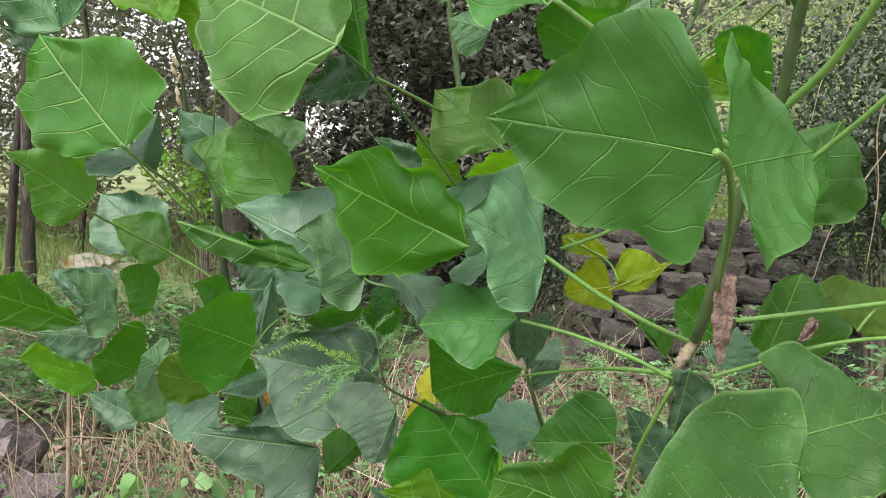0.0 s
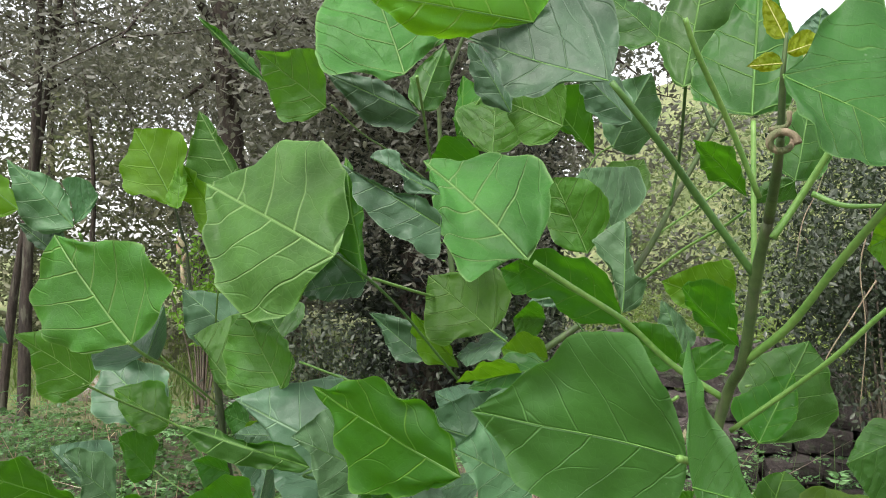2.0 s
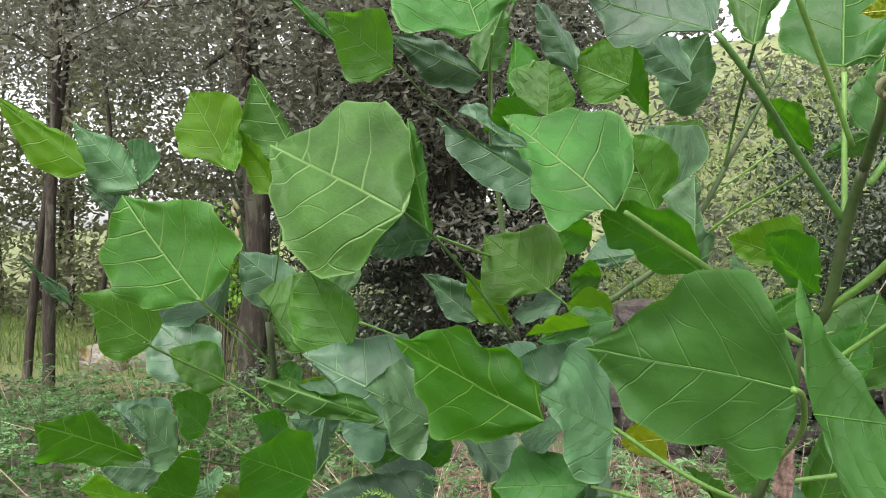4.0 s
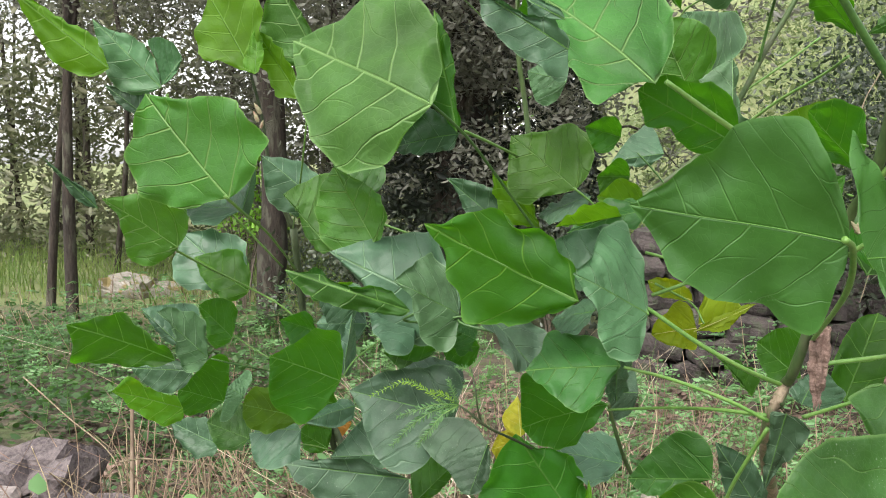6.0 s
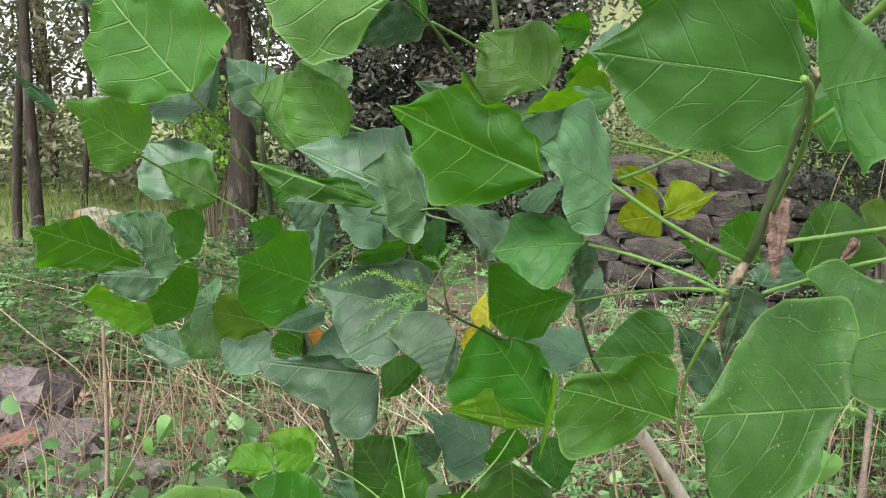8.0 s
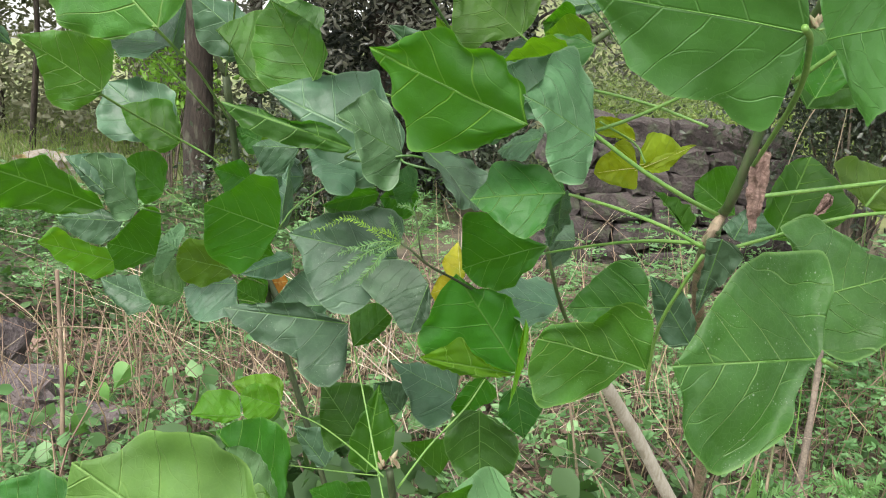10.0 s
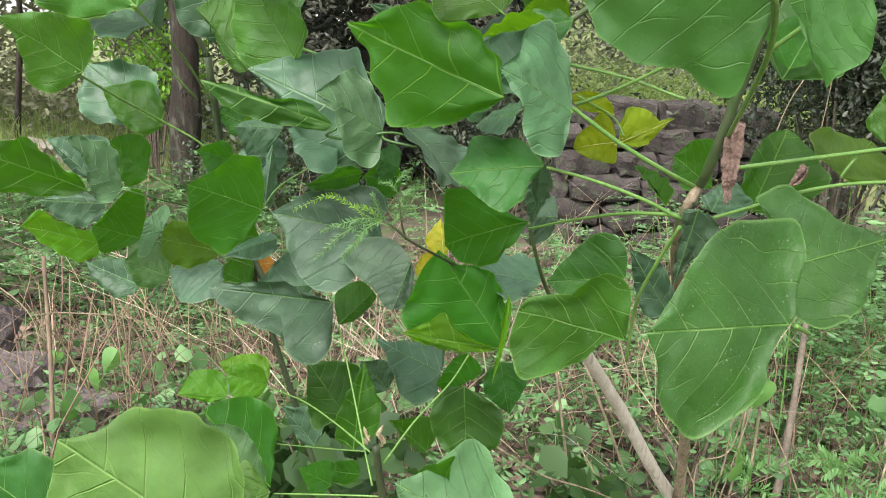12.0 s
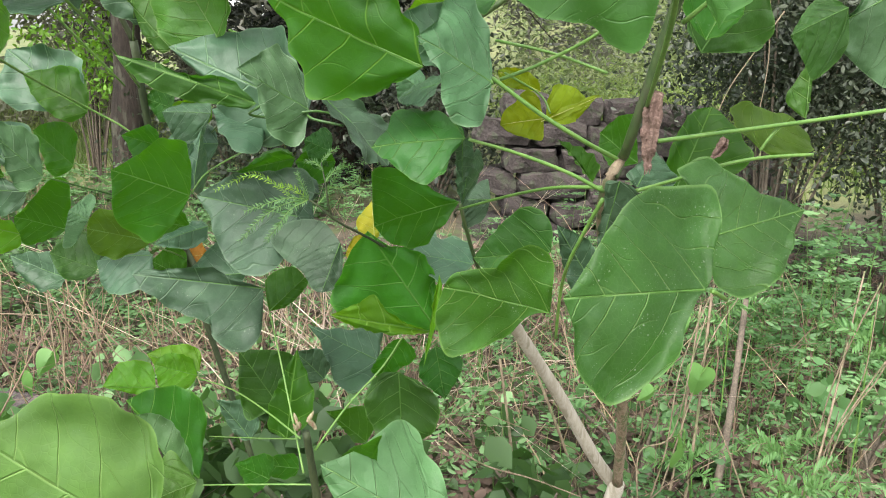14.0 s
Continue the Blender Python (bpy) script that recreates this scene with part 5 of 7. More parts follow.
leaf(tree, "grey", (-0.309, 1.300, 1.398), 90.0, 39.3, 0.128, (-90, [(0.54, 0.41)]), (25, [(0.56, 0.45)]), label="glossy leaf with blue-grey sky sheen in its base colour")
leaf(tree, "grey", (-0.247, 1.350, 1.195), 90.0, -1.9, 0.091, (-90, [(0.68, 0.44)]), (45, [(0.54, 0.52)]), label="glossy leaf with blue-grey sky sheen in its base colour")
leaf(tree, "mature", (-0.332, 1.400, 1.243), 90.0, 20.1, 0.055, (-90, [(0.32, 0.52)]), (90, [(0.60, 0.56)]))
leaf(tree, "grey", (-0.242, 1.300, 1.249), 90.0, 0.0, 0.077, (-90, [(0.71, 0.61)]), (19, [(0.57, 0.70)]), label="glossy leaf with blue-grey sky sheen in its base colour")
leaf(tree, "deep", (-0.109, 1.280, 1.186), 90.0, -14.8, 0.094, (-90, [(0.56, 0.25)]), (135, [(0.30, 0.26)]))
leaf(tree, "grey", (-0.070, 1.220, 1.099), 90.0, -2.6, 0.089, (-90, [(0.52, 0.41)]), (39, [(0.49, 0.75)]), label="glossy leaf with blue-grey sky sheen in its base colour")
leaf(tree, "grey2", (-0.449, 1.300, 1.074), 90.0, 25.0, 0.033, (-90, [(0.74, 1.94)]), (44, [(0.67, 1.33)]))
leaf(tree, "grey", (-0.249, 1.280, 1.074), 90.0, -20.9, 0.095, (-90, [(0.44, 0.28)]), (17, [(0.63, 0.38)]), label="glossy leaf with blue-grey sky sheen in its base colour")
leaf(tree, "deep", (-0.291, 1.320, 1.061), 90.0, 8.5, 0.081, (-90, [(0.46, 0.34)]), (117, [(0.35, 0.48)]))
leaf(tree, "grey", (0.117, 1.150, 1.094), 90.0, -3.2, 0.053, (-90, [(0.55, 0.64)]), (24, [(0.38, 0.70)]), label="glossy leaf with blue-grey sky sheen in its base colour")
leaf(tree, "mature", (-0.042, 1.200, 1.210), 90.0, 22.3, 0.042, (-90, [(0.32, 0.80)]), (50, [(0.54, 0.76)]))
leaf(tree, "grey2", (0.089, 1.180, 1.301), 90.0, 32.6, 0.043, (-90, [(0.40, 0.74)]), (34, [(0.48, 0.89)]))
leaf(tree, "deep", (-0.304, 1.250, 1.201), 90.0, 15.6, 0.063, (-90, [(0.50, 0.46)]), (120, [(0.32, 0.55)]))
leaf(tree, "grey2", (0.496, 0.712, 1.430), 65.8, -32.4, 0.084, (-77, [(0.15, 0.51), (0.54, 0.84), (0.69, 0.80), (0.80, 0.57), (0.89, 0.26)]), (79, [(0.07, 0.29), (0.41, 0.21), (0.58, 0.07), (0.77, 0.00)]))
leaf(tree, "fresh", (0.512, 0.925, 1.299), -13.1, 74.6, 0.082, (-157, [(0.17, 0.22), (0.32, 0.27), (0.58, 0.12), (0.84, 0.03)]), (-1, [(0.17, 0.03), (0.61, 0.05), (0.87, 0.05)]))
leaf(tree, "fresh", (-0.163, 0.905, 0.849), 124.1, -8.3, 0.068, (44, [(0.08, 0.37), (0.23, 0.72), (0.59, 0.44)]), (-112, [(0.29, 0.29), (0.73, 0.32)]))
branch(tree, "stem", 0.0095, 0.0046, [(0.450, 1.340, 0.603), (0.429, 1.260, 0.750), (0.395, 1.160, 0.888), (0.335, 1.000, 1.069), (0.289, 0.860, 1.192), (0.282, 0.810, 1.245), (0.297, 0.830, 1.264)], PEELED, 10, 0.15)
branch(tree, "stem", 0.0054, 0.0038, [(0.286, 0.812, 1.249), (0.297, 0.830, 1.264), (0.298, 0.800, 1.292), (0.320, 0.760, 1.420), (0.325, 0.720, 1.458), (0.325, 0.683, 1.523), (0.325, 0.650, 1.563)], STEM, 10, 0.15)
branch(tree, "stem", 0.0038, 0.0024, [(0.325, 0.650, 1.563), (0.317, 0.600, 1.593), (0.315, 0.585, 1.611)], STEM, 10, 0.15)
branch(tree, "stem", 0.0025, 0.0011, [(0.315, 0.585, 1.611), (0.313, 0.575, 1.636), (0.312, 0.570, 1.647), (0.314, 0.570, 1.669)], STEM, 10, 0.15)
branch(tree, "stem", 0.0063, 0.0060, [(-0.386, 1.380, 1.354), (-0.382, 1.420, 1.166), (-0.384, 1.420, 1.189), (-0.372, 1.440, 1.094), (-0.359, 1.460, 0.993), (-0.342, 1.480, 0.897), (-0.286, 1.480, 0.698), (-0.228, 1.460, 0.511)], DARKSTEM, 10, 0.15)
branch(tree, "stem", 0.0052, 0.0021, [(-0.386, 1.380, 1.354), (-0.405, 1.370, 1.403), (-0.419, 1.360, 1.461), (-0.427, 1.350, 1.545), (-0.436, 1.330, 1.612)], DARKSTEM, 10, 0.15)
branch(tree, "stem", 0.0056, 0.0049, [(-0.027, 0.970, 0.767), (-0.033, 0.960, 0.832), (-0.039, 0.950, 0.895)], DARKSTEM, 10, 0.15)
branch(tree, "stem", 0.0045, 0.0035, [(0.023, 1.360, 1.501), (0.014, 1.360, 1.572), (0.004, 1.350, 1.641), (0.002, 1.350, 1.727), (0.001, 1.340, 1.787)], STEM, 10, 0.15)
branch(tree, "stem", 0.0040, 0.0025, [(0.001, 1.340, 1.787), (0.024, 1.330, 1.838), (0.045, 1.320, 1.887), (0.058, 1.320, 1.930)], STEM, 10, 0.15)
branch(tree, "stem", 0.0050, 0.0035, [(0.106, 1.200, 1.361), (0.256, 1.220, 1.468), (0.296, 1.240, 1.516), (0.328, 1.245, 1.568), (0.353, 1.250, 1.620), (0.379, 1.250, 1.668), (0.405, 1.250, 1.719)], STEM, 10, 0.15)
branch(tree, "stem", 0.0030, 0.0020, [(0.405, 1.250, 1.719), (0.394, 1.250, 1.747), (0.387, 1.260, 1.773)], STEM, 10, 0.15)
branch(tree, "stem", 0.0030, 0.0020, [(0.405, 1.250, 1.719), (0.417, 1.250, 1.739), (0.425, 1.260, 1.764)], STEM, 10, 0.15)
branch(tree, "stem", 0.0118, 0.0095, [(0.453, 1.360, 0.581), (0.399, 1.330, 0.665), (0.327, 1.280, 0.796), (0.260, 1.220, 0.910), (0.205, 1.150, 1.008)], OLDSTEM, 10, 0.15)
branch(tree, "stem", 0.0030, 0.0025, [(0.189, 1.120, 1.035), (0.168, 1.090, 1.085), (0.152, 1.070, 1.138), (0.145, 1.060, 1.167)], STEM, 10, 0.15)
branch(tree, "stem", 0.0070, 0.0063, [(-0.319, 1.460, 0.908), (-0.335, 1.470, 0.943), (-0.360, 1.480, 0.989), (-0.379, 1.470, 1.057)], DARKSTEM, 10, 0.15)
branch(tree, "petiole", 0.0022, 0.0019, [(-0.345, 1.020, 1.426), (-0.338, 1.060, 1.402), (-0.350, 1.180, 1.361), (-0.382, 1.380, 1.280)], PETIOLE)
branch(tree, "petiole", 0.0021, 0.0016, [(-0.547, 1.250, 1.331), (-0.521, 1.330, 1.287), (-0.485, 1.410, 1.242), (-0.428, 1.430, 1.204), (-0.391, 1.440, 1.164)], PETIOLE)
branch(tree, "petiole", 0.0021, 0.0019, [(-0.073, 0.980, 1.541), (-0.039, 1.040, 1.505), (-0.009, 1.120, 1.456), (0.054, 1.200, 1.358)], PETIOLE_DARK)
branch(tree, "petiole", 0.0021, 0.0019, [(-0.039, 1.050, 1.508), (-0.015, 1.100, 1.496), (0.009, 1.180, 1.482), (0.026, 1.300, 1.469)], PETIOLE)
branch(tree, "petiole", 0.0030, 0.0022, [(0.326, 0.683, 1.522), (0.281, 0.660, 1.579), (0.248, 0.630, 1.617), (0.217, 0.610, 1.651)], PETIOLE_DARK)
branch(tree, "petiole", 0.0029, 0.0021, [(0.320, 0.760, 1.422), (0.276, 0.750, 1.451), (0.239, 0.735, 1.485), (0.198, 0.715, 1.512), (0.166, 0.700, 1.533)], PETIOLE)
branch(tree, "petiole", 0.0033, 0.0024, [(0.326, 0.720, 1.458), (0.347, 0.680, 1.489), (0.363, 0.630, 1.534), (0.374, 0.590, 1.565), (0.383, 0.560, 1.588)], PETIOLE)
branch(tree, "petiole", 0.0022, 0.0019, [(0.329, 0.780, 1.392), (0.367, 0.750, 1.432), (0.391, 0.720, 1.463), (0.413, 0.690, 1.498), (0.431, 0.670, 1.519)], PETIOLE)
branch(tree, "petiole", 0.0023, 0.0020, [(0.324, 0.683, 1.521), (0.325, 0.690, 1.578), (0.327, 0.700, 1.639)], PETIOLE)
branch(tree, "petiole", 0.0021, 0.0019, [(0.324, 0.670, 1.580), (0.300, 0.650, 1.627), (0.272, 0.620, 1.672), (0.263, 0.610, 1.691)], PETIOLE)
branch(tree, "petiole", 0.0027, 0.0020, [(0.325, 0.640, 1.551), (0.342, 0.640, 1.577), (0.359, 0.630, 1.610), (0.371, 0.620, 1.638)], PETIOLE)
branch(tree, "petiole", 0.0021, 0.0014, [(0.344, 0.620, 1.579), (0.359, 0.610, 1.571), (0.378, 0.600, 1.570)], PETIOLE)
branch(tree, "petiole", 0.0021, 0.0016, [(0.299, 1.200, 1.501), (0.350, 1.150, 1.547), (0.388, 1.100, 1.574), (0.403, 1.050, 1.591)], PETIOLE)
branch(tree, "petiole", 0.0017, 0.0014, [(0.328, 1.245, 1.568), (0.378, 1.240, 1.604), (0.421, 1.230, 1.638)], PETIOLE)
branch(tree, "petiole", 0.0022, 0.0019, [(0.346, 1.250, 1.604), (0.352, 1.200, 1.677), (0.319, 0.950, 1.720)], PETIOLE_DARK)
branch(tree, "petiole", 0.0023, 0.0018, [(0.298, 0.830, 1.261), (0.254, 0.800, 1.284), (0.209, 0.790, 1.310), (0.165, 0.785, 1.340), (0.165, 0.780, 1.335)], PETIOLE)
branch(tree, "petiole", 0.0020, 0.0015, [(0.276, 0.800, 1.237), (0.241, 0.800, 1.254), (0.192, 0.800, 1.271), (0.146, 0.790, 1.284)], PETIOLE)
branch(tree, "petiole", 0.0020, 0.0015, [(0.277, 0.810, 1.239), (0.235, 0.850, 1.230), (0.194, 0.930, 1.204), (0.143, 1.040, 1.164)], PETIOLE)
branch(tree, "petiole", 0.0020, 0.0018, [(0.179, 0.900, 1.333), (0.218, 0.900, 1.349), (0.268, 0.880, 1.378), (0.299, 0.860, 1.406)], PETIOLE)
branch(tree, "petiole", 0.0018, 0.0015, [(0.176, 0.950, 1.372), (0.215, 0.920, 1.365), (0.243, 0.900, 1.358), (0.284, 0.870, 1.344)], PETIOLE)
branch(tree, "petiole", 0.0013, 0.0011, [(0.187, 0.950, 1.338), (0.228, 0.960, 1.315), (0.240, 0.950, 1.295)], PETIOLE)
branch(tree, "petiole", 0.0023, 0.0020, [(0.336, 0.850, 1.280), (0.414, 0.860, 1.291), (0.501, 0.880, 1.302), (0.590, 0.900, 1.314), (0.671, 0.920, 1.325)], PETIOLE)
branch(tree, "petiole", 0.0020, 0.0018, [(0.314, 0.830, 1.233), (0.358, 0.850, 1.242), (0.404, 0.860, 1.256), (0.451, 0.870, 1.264), (0.505, 0.880, 1.267)], PETIOLE)
branch(tree, "petiole", 0.0016, 0.0014, [(0.446, 0.870, 1.271), (0.453, 0.870, 1.283), (0.465, 0.875, 1.297)], PETIOLE)
branch(tree, "petiole", 0.0021, 0.0018, [(0.276, 0.800, 1.230), (0.266, 0.820, 1.196), (0.254, 0.840, 1.154), (0.251, 0.860, 1.116), (0.252, 0.880, 1.056)], PETIOLE)
branch(tree, "petiole", 0.0021, 0.0019, [(0.339, 0.655, 1.187), (0.345, 0.660, 1.183), (0.360, 0.680, 1.172)], PETIOLE)
branch(tree, "petiole", 0.0015, 0.0010, [(-0.029, 0.955, 0.868), (0.008, 0.980, 0.917), (0.050, 1.000, 0.962), (0.074, 1.020, 0.996)], PETIOLE)
branch(tree, "petiole", 0.0014, 0.0010, [(-0.043, 0.950, 0.838), (-0.065, 1.000, 0.882), (-0.089, 1.050, 0.940), (-0.112, 1.090, 1.001)], PETIOLE)
branch(tree, "petiole", 0.0013, 0.0009, [(-0.046, 0.950, 0.886), (-0.104, 1.020, 0.886), (-0.164, 1.080, 0.887), (-0.227, 1.120, 0.886)], PETIOLE)
branch(tree, "petiole", 0.0014, 0.0010, [(-0.027, 0.970, 0.810), (-0.095, 0.970, 0.808), (-0.181, 0.980, 0.798)], PETIOLE)
branch(tree, "petiole", 0.0009, 0.0008, [(-0.058, 0.980, 0.869), (-0.126, 1.050, 0.830), (-0.224, 1.150, 0.776)], PETIOLE)
branch(tree, "petiole", 0.0014, 0.0013, [(-0.478, 1.240, 1.152), (-0.446, 1.300, 1.125), (-0.423, 1.360, 1.101), (-0.377, 1.440, 1.057)], PETIOLE_DARK)
branch(tree, "petiole", 0.0014, 0.0013, [(-0.516, 1.370, 1.038), (-0.495, 1.400, 1.023), (-0.434, 1.430, 1.009), (-0.359, 1.460, 0.987)], PETIOLE_DARK)
branch(tree, "petiole", 0.0014, 0.0013, [(-0.347, 1.310, 1.028), (-0.344, 1.380, 1.000), (-0.350, 1.460, 0.966)], PETIOLE)
branch(tree, "petiole", 0.0013, 0.0011, [(-0.405, 1.400, 0.957), (-0.373, 1.430, 0.944), (-0.338, 1.470, 0.918)], PETIOLE)
branch(tree, "petiole", 0.0013, 0.0011, [(-0.547, 1.480, 1.135), (-0.492, 1.460, 1.112), (-0.436, 1.450, 1.089), (-0.371, 1.440, 1.073)], PETIOLE)
branch(tree, "petiole", 0.0014, 0.0013, [(-0.244, 1.190, 1.145), (-0.226, 1.220, 1.172), (-0.186, 1.300, 1.195), (-0.126, 1.350, 1.222)], PETIOLE)
branch(tree, "petiole", 0.0017, 0.0014, [(0.007, 0.970, 1.273), (-0.031, 0.980, 1.279), (-0.038, 0.990, 1.287)], PETIOLE_DARK)
branch(tree, "petiole", 0.0017, 0.0014, [(-0.086, 0.960, 1.293), (-0.100, 0.970, 1.283), (-0.074, 0.980, 1.279), (-0.014, 0.990, 1.285), (0.045, 1.050, 1.236)], PETIOLE_DARK)
branch(tree, "petiole", 0.0014, 0.0013, [(-0.383, 1.370, 1.355), (-0.307, 1.200, 1.444), (-0.278, 1.150, 1.532), (-0.257, 1.120, 1.598)], PETIOLE)
branch(tree, "petiole", 0.0012, 0.0010, [(-0.079, 1.000, 1.714), (-0.064, 1.100, 1.694), (-0.047, 1.200, 1.683), (0.003, 1.300, 1.641)], PETIOLE)
branch(tree, "petiole", 0.0018, 0.0014, [(0.045, 0.870, 1.716), (0.031, 1.000, 1.703), (0.018, 1.150, 1.664), (0.008, 1.300, 1.632)], PETIOLE)
branch(tree, "petiole", 0.0014, 0.0013, [(0.017, 1.320, 1.691), (0.045, 1.300, 1.735), (0.073, 1.280, 1.774)], PETIOLE)
branch(tree, "petiole", 0.0013, 0.0011, [(0.097, 1.250, 1.679), (0.075, 1.280, 1.639), (0.048, 1.300, 1.589)], PETIOLE)
branch(tree, "petiole", 0.0017, 0.0014, [(0.095, 1.200, 1.434), (0.124, 1.210, 1.410), (0.144, 1.220, 1.386)], PETIOLE)
branch(tree, "petiole", 0.0013, 0.0011, [(0.264, 1.220, 1.692), (0.243, 1.250, 1.680), (0.223, 1.250, 1.644), (0.208, 1.250, 1.604)], PETIOLE)
branch(tree, "petiole", 0.0013, 0.0011, [(0.182, 1.200, 1.483), (0.209, 1.200, 1.453), (0.233, 1.200, 1.422)], PETIOLE_DARK)
branch(tree, "petiole", 0.0013, 0.0011, [(-0.257, 1.350, 1.214), (-0.148, 1.200, 1.297), (-0.081, 1.100, 1.343)], PETIOLE)
branch(tree, "petiole", 0.0013, 0.0011, [(0.080, 1.070, 1.096), (0.119, 1.080, 1.070), (0.171, 1.100, 1.050)], PETIOLE)
branch(tree, "petiole", 0.0021, 0.0018, [(-0.473, 1.120, 1.563), (-0.504, 1.200, 1.520), (-0.505, 1.300, 1.429), (-0.422, 1.420, 1.279)], PETIOLE)
branch(tree, "petiole", 0.0021, 0.0019, [(0.248, 0.530, 1.429), (0.259, 0.550, 1.420), (0.272, 0.600, 1.387), (0.306, 0.790, 1.313)], PETIOLE)
branch(tree, "petiole", 0.0019, 0.0022, [(-0.195, 1.246, 1.375), (-0.080, 1.241, 1.337), (0.030, 1.236, 1.302)], PETIOLE)
branch(tree, "stem", 0.016, 0.0125, [(0.47, 1.62, -0.1), (0.43, 1.5, 0.25), (0.450, 1.340, 0.603)], OLDSTEM, 10, 0.15)
branch(tree, "stem", 0.017, 0.014, [(0.48, 1.65, -0.1), (0.44, 1.52, 0.25), (0.453, 1.360, 0.581)], OLDSTEM, 10, 0.15)
branch(tree, "stem", 0.013, 0.006, [(0.1, 1.2, -0.1), (0.02, 1.08, 0.3), (-0.027, 0.970, 0.767)], DARKSTEM, 10, 0.15)
branch(tree, "stem", 0.008, 0.0055, [(0.0, 1.6, -0.1), (-0.1, 1.5, 0.3), (-0.228, 1.460, 0.511)], DARKSTEM, 10, 0.15)
BUD = rough_material("bud_scale", (0.22, 0.2, 0.1), (0.34, 0.3, 0.19), 80, 0.7, 0.5, 0.001, (0.3, 0.17, 0.12))

# twisted shoot round the main stem
coil = [Vector((0.312, 0.575, 1.604)) + Vector((0.0072 * math.cos(a), -0.003 + 0.0016 * (a - 4), 0.0062 * math.sin(a) + 0.0006 * a)) for a in [k * 0.5 for k in range(18)]]
branch(tree, "shoot", 0.0026, 0.0016, [tuple(q) for q in coil] + [(0.316, 0.575, 1.616), (0.317, 0.575, 1.624)], PEELED, 8, 0.2, "brown twisted dry shoot")


def bud(at, up, size, parent, material, label=""):
    a = Vector(up).normalized()
    path = [Vector(at) + a * size * f for f in (0, 0.25, 0.55, 0.85, 1.0)]
    v, f = [], []
    s = a.orthogonal().normalized()
    t = a.cross(s)
    for q, r in zip(path, (0.13, 0.2, 0.17, 0.08, 0.01)):
        for k in range(7):
            v.append(q + (s * math.cos(k * 0.8976) + t * math.sin(k * 0.8976)) * r * size)
    for i in range(4):
        for k in range(7):
            f.append((i * 7 + k, i * 7 + (k + 1) % 7, (i + 1) * 7 + (k + 1) % 7, (i + 1) * 7 + k))
    return tagged(mesh_object("bud", v, f, material, True, None, parent), label)


for k in range(9):
    r = random.Random(k)
    bud(Vector((-0.040, 0.945, 0.901)) + Vector((r.uniform(-0.014, 0.014), r.uniform(-0.008, 0.008), r.uniform(-0.004, 0.012))), (r.uniform(-0.6, 0.6), r.uniform(-0.4, 0.4), 1), r.uniform(0.009, 0.017), tree, BUD)
for k in range(4):
    r = random.Random(k + 20)
    bud(Vector((0.259, 0.560, 1.430)) + Vector((r.uniform(-0.006, 0.006), r.uniform(-0.003, 0.003), 0)), (r.uniform(-0.6, 0.6), r.uniform(-0.4, 0.4), 1), r.uniform(0.008, 0.013), tree, BUD)
for k in range(5):
    r = random.Random(k + 40)
    bud(Vector((-0.418, 1.330, 1.526)) + Vector((r.uniform(-0.006, 0.006), -0.004, r.uniform(-0.04, 0.03))), (r.uniform(-0.6, 0.6), r.uniform(-0.4, 0.4), 1), r.uniform(0.014, 0.022), tree, BUD)
for k, (p0, p1) in enumerate((((0.023, 1.350, 1.505), (0.004, 1.345, 1.636)), ((0.325, 0.750, 1.430), (0.322, 0.680, 1.517)))):
    for j in range(9):
        r = random.Random(k * 30 + j)
        q = Vector(p0).lerp(Vector(p1), (j + 0.5) / 9)
        sgn = -1 if j % 2 else 1
        bud(q + Vector((sgn * (0.0075 - 0.002 * k * 0), -0.001, 0)), (sgn, -0.2, 0.35), 0.006, tree, PETIOLE, "")


def dry_leaf(top, bottom, wide, turns, seed, label):
    """A withered leaf rolled up and hanging."""
    a, b = Vector(top), Vector(bottom)
    ax = (b - a)
    s = ax.cross(Vector((0, 1, 0.1))).normalized()
    t = ax.cross(s).normalized()
    v, f = [], []
    nu, nv = 60, 56
    for i in range(nv + 1):
        h = i / nv
        for j in range(nu + 1):
            k = j / nu
            ang = k * turns * 6.283 + 0.6 * h
            r = wide * (0.12 + 0.42 * k) * (0.3 + 0.7 * math.sin(math.pi * min(1, 0.1 + h * 0.95)) ** 0.8)
            r *= 1 + 0.35 * math.sin(ang * 5 + 3 * h + seed) * k
            q = a + ax * (h + 0.05 * math.sin(k * 19 + seed) * h) + s * math.cos(ang) * r + t * math.sin(ang) * r * 0.8
            q += Vector((noise.noise(q * 90 + Vector((seed, 0, 0))), noise.noise(q * 90 + Vector((0, seed, 0))), noise.noise(q * 90 + Vector((0, 0, seed))))) * wide * 0.18
            q += Vector((noise.noise(q * 320), noise.noise(q * 320 + Vector((9, 0, 0))), noise.noise(q * 320 + Vector((0, 9, 0))))) * wide * 0.07
            v.append(q)
    for i in range(nv):
        for j in range(nu):
            p = i * (nu + 1) + j
            f.append((p, p + 1, p + nu + 2, p + nu + 1))
    return tagged(mesh_object("dry_leaf", v, f, BROWN), label, "leaf")


dry_leaf((0.310, 0.768, 1.333), (0.307, 0.768, 1.264), 0.0158, 1.6, 3.0, "withered brown leaf rolled up and hanging from the stem")
dry_leaf((0.402, 0.850, 1.285), (0.391, 0.850, 1.263), 0.012, 1.1, 7.0, "small shrivelled pink-brown leaf caught on a stalk")


# ---------------------------------------------------------------- feathery twig among the leaves
MIMOSA = foliage_material("mimosa_leaflets", (0.085, 0.2, 0.07), (0.17, 0.31, 0.12), (0.15, 0.32, 0.07))
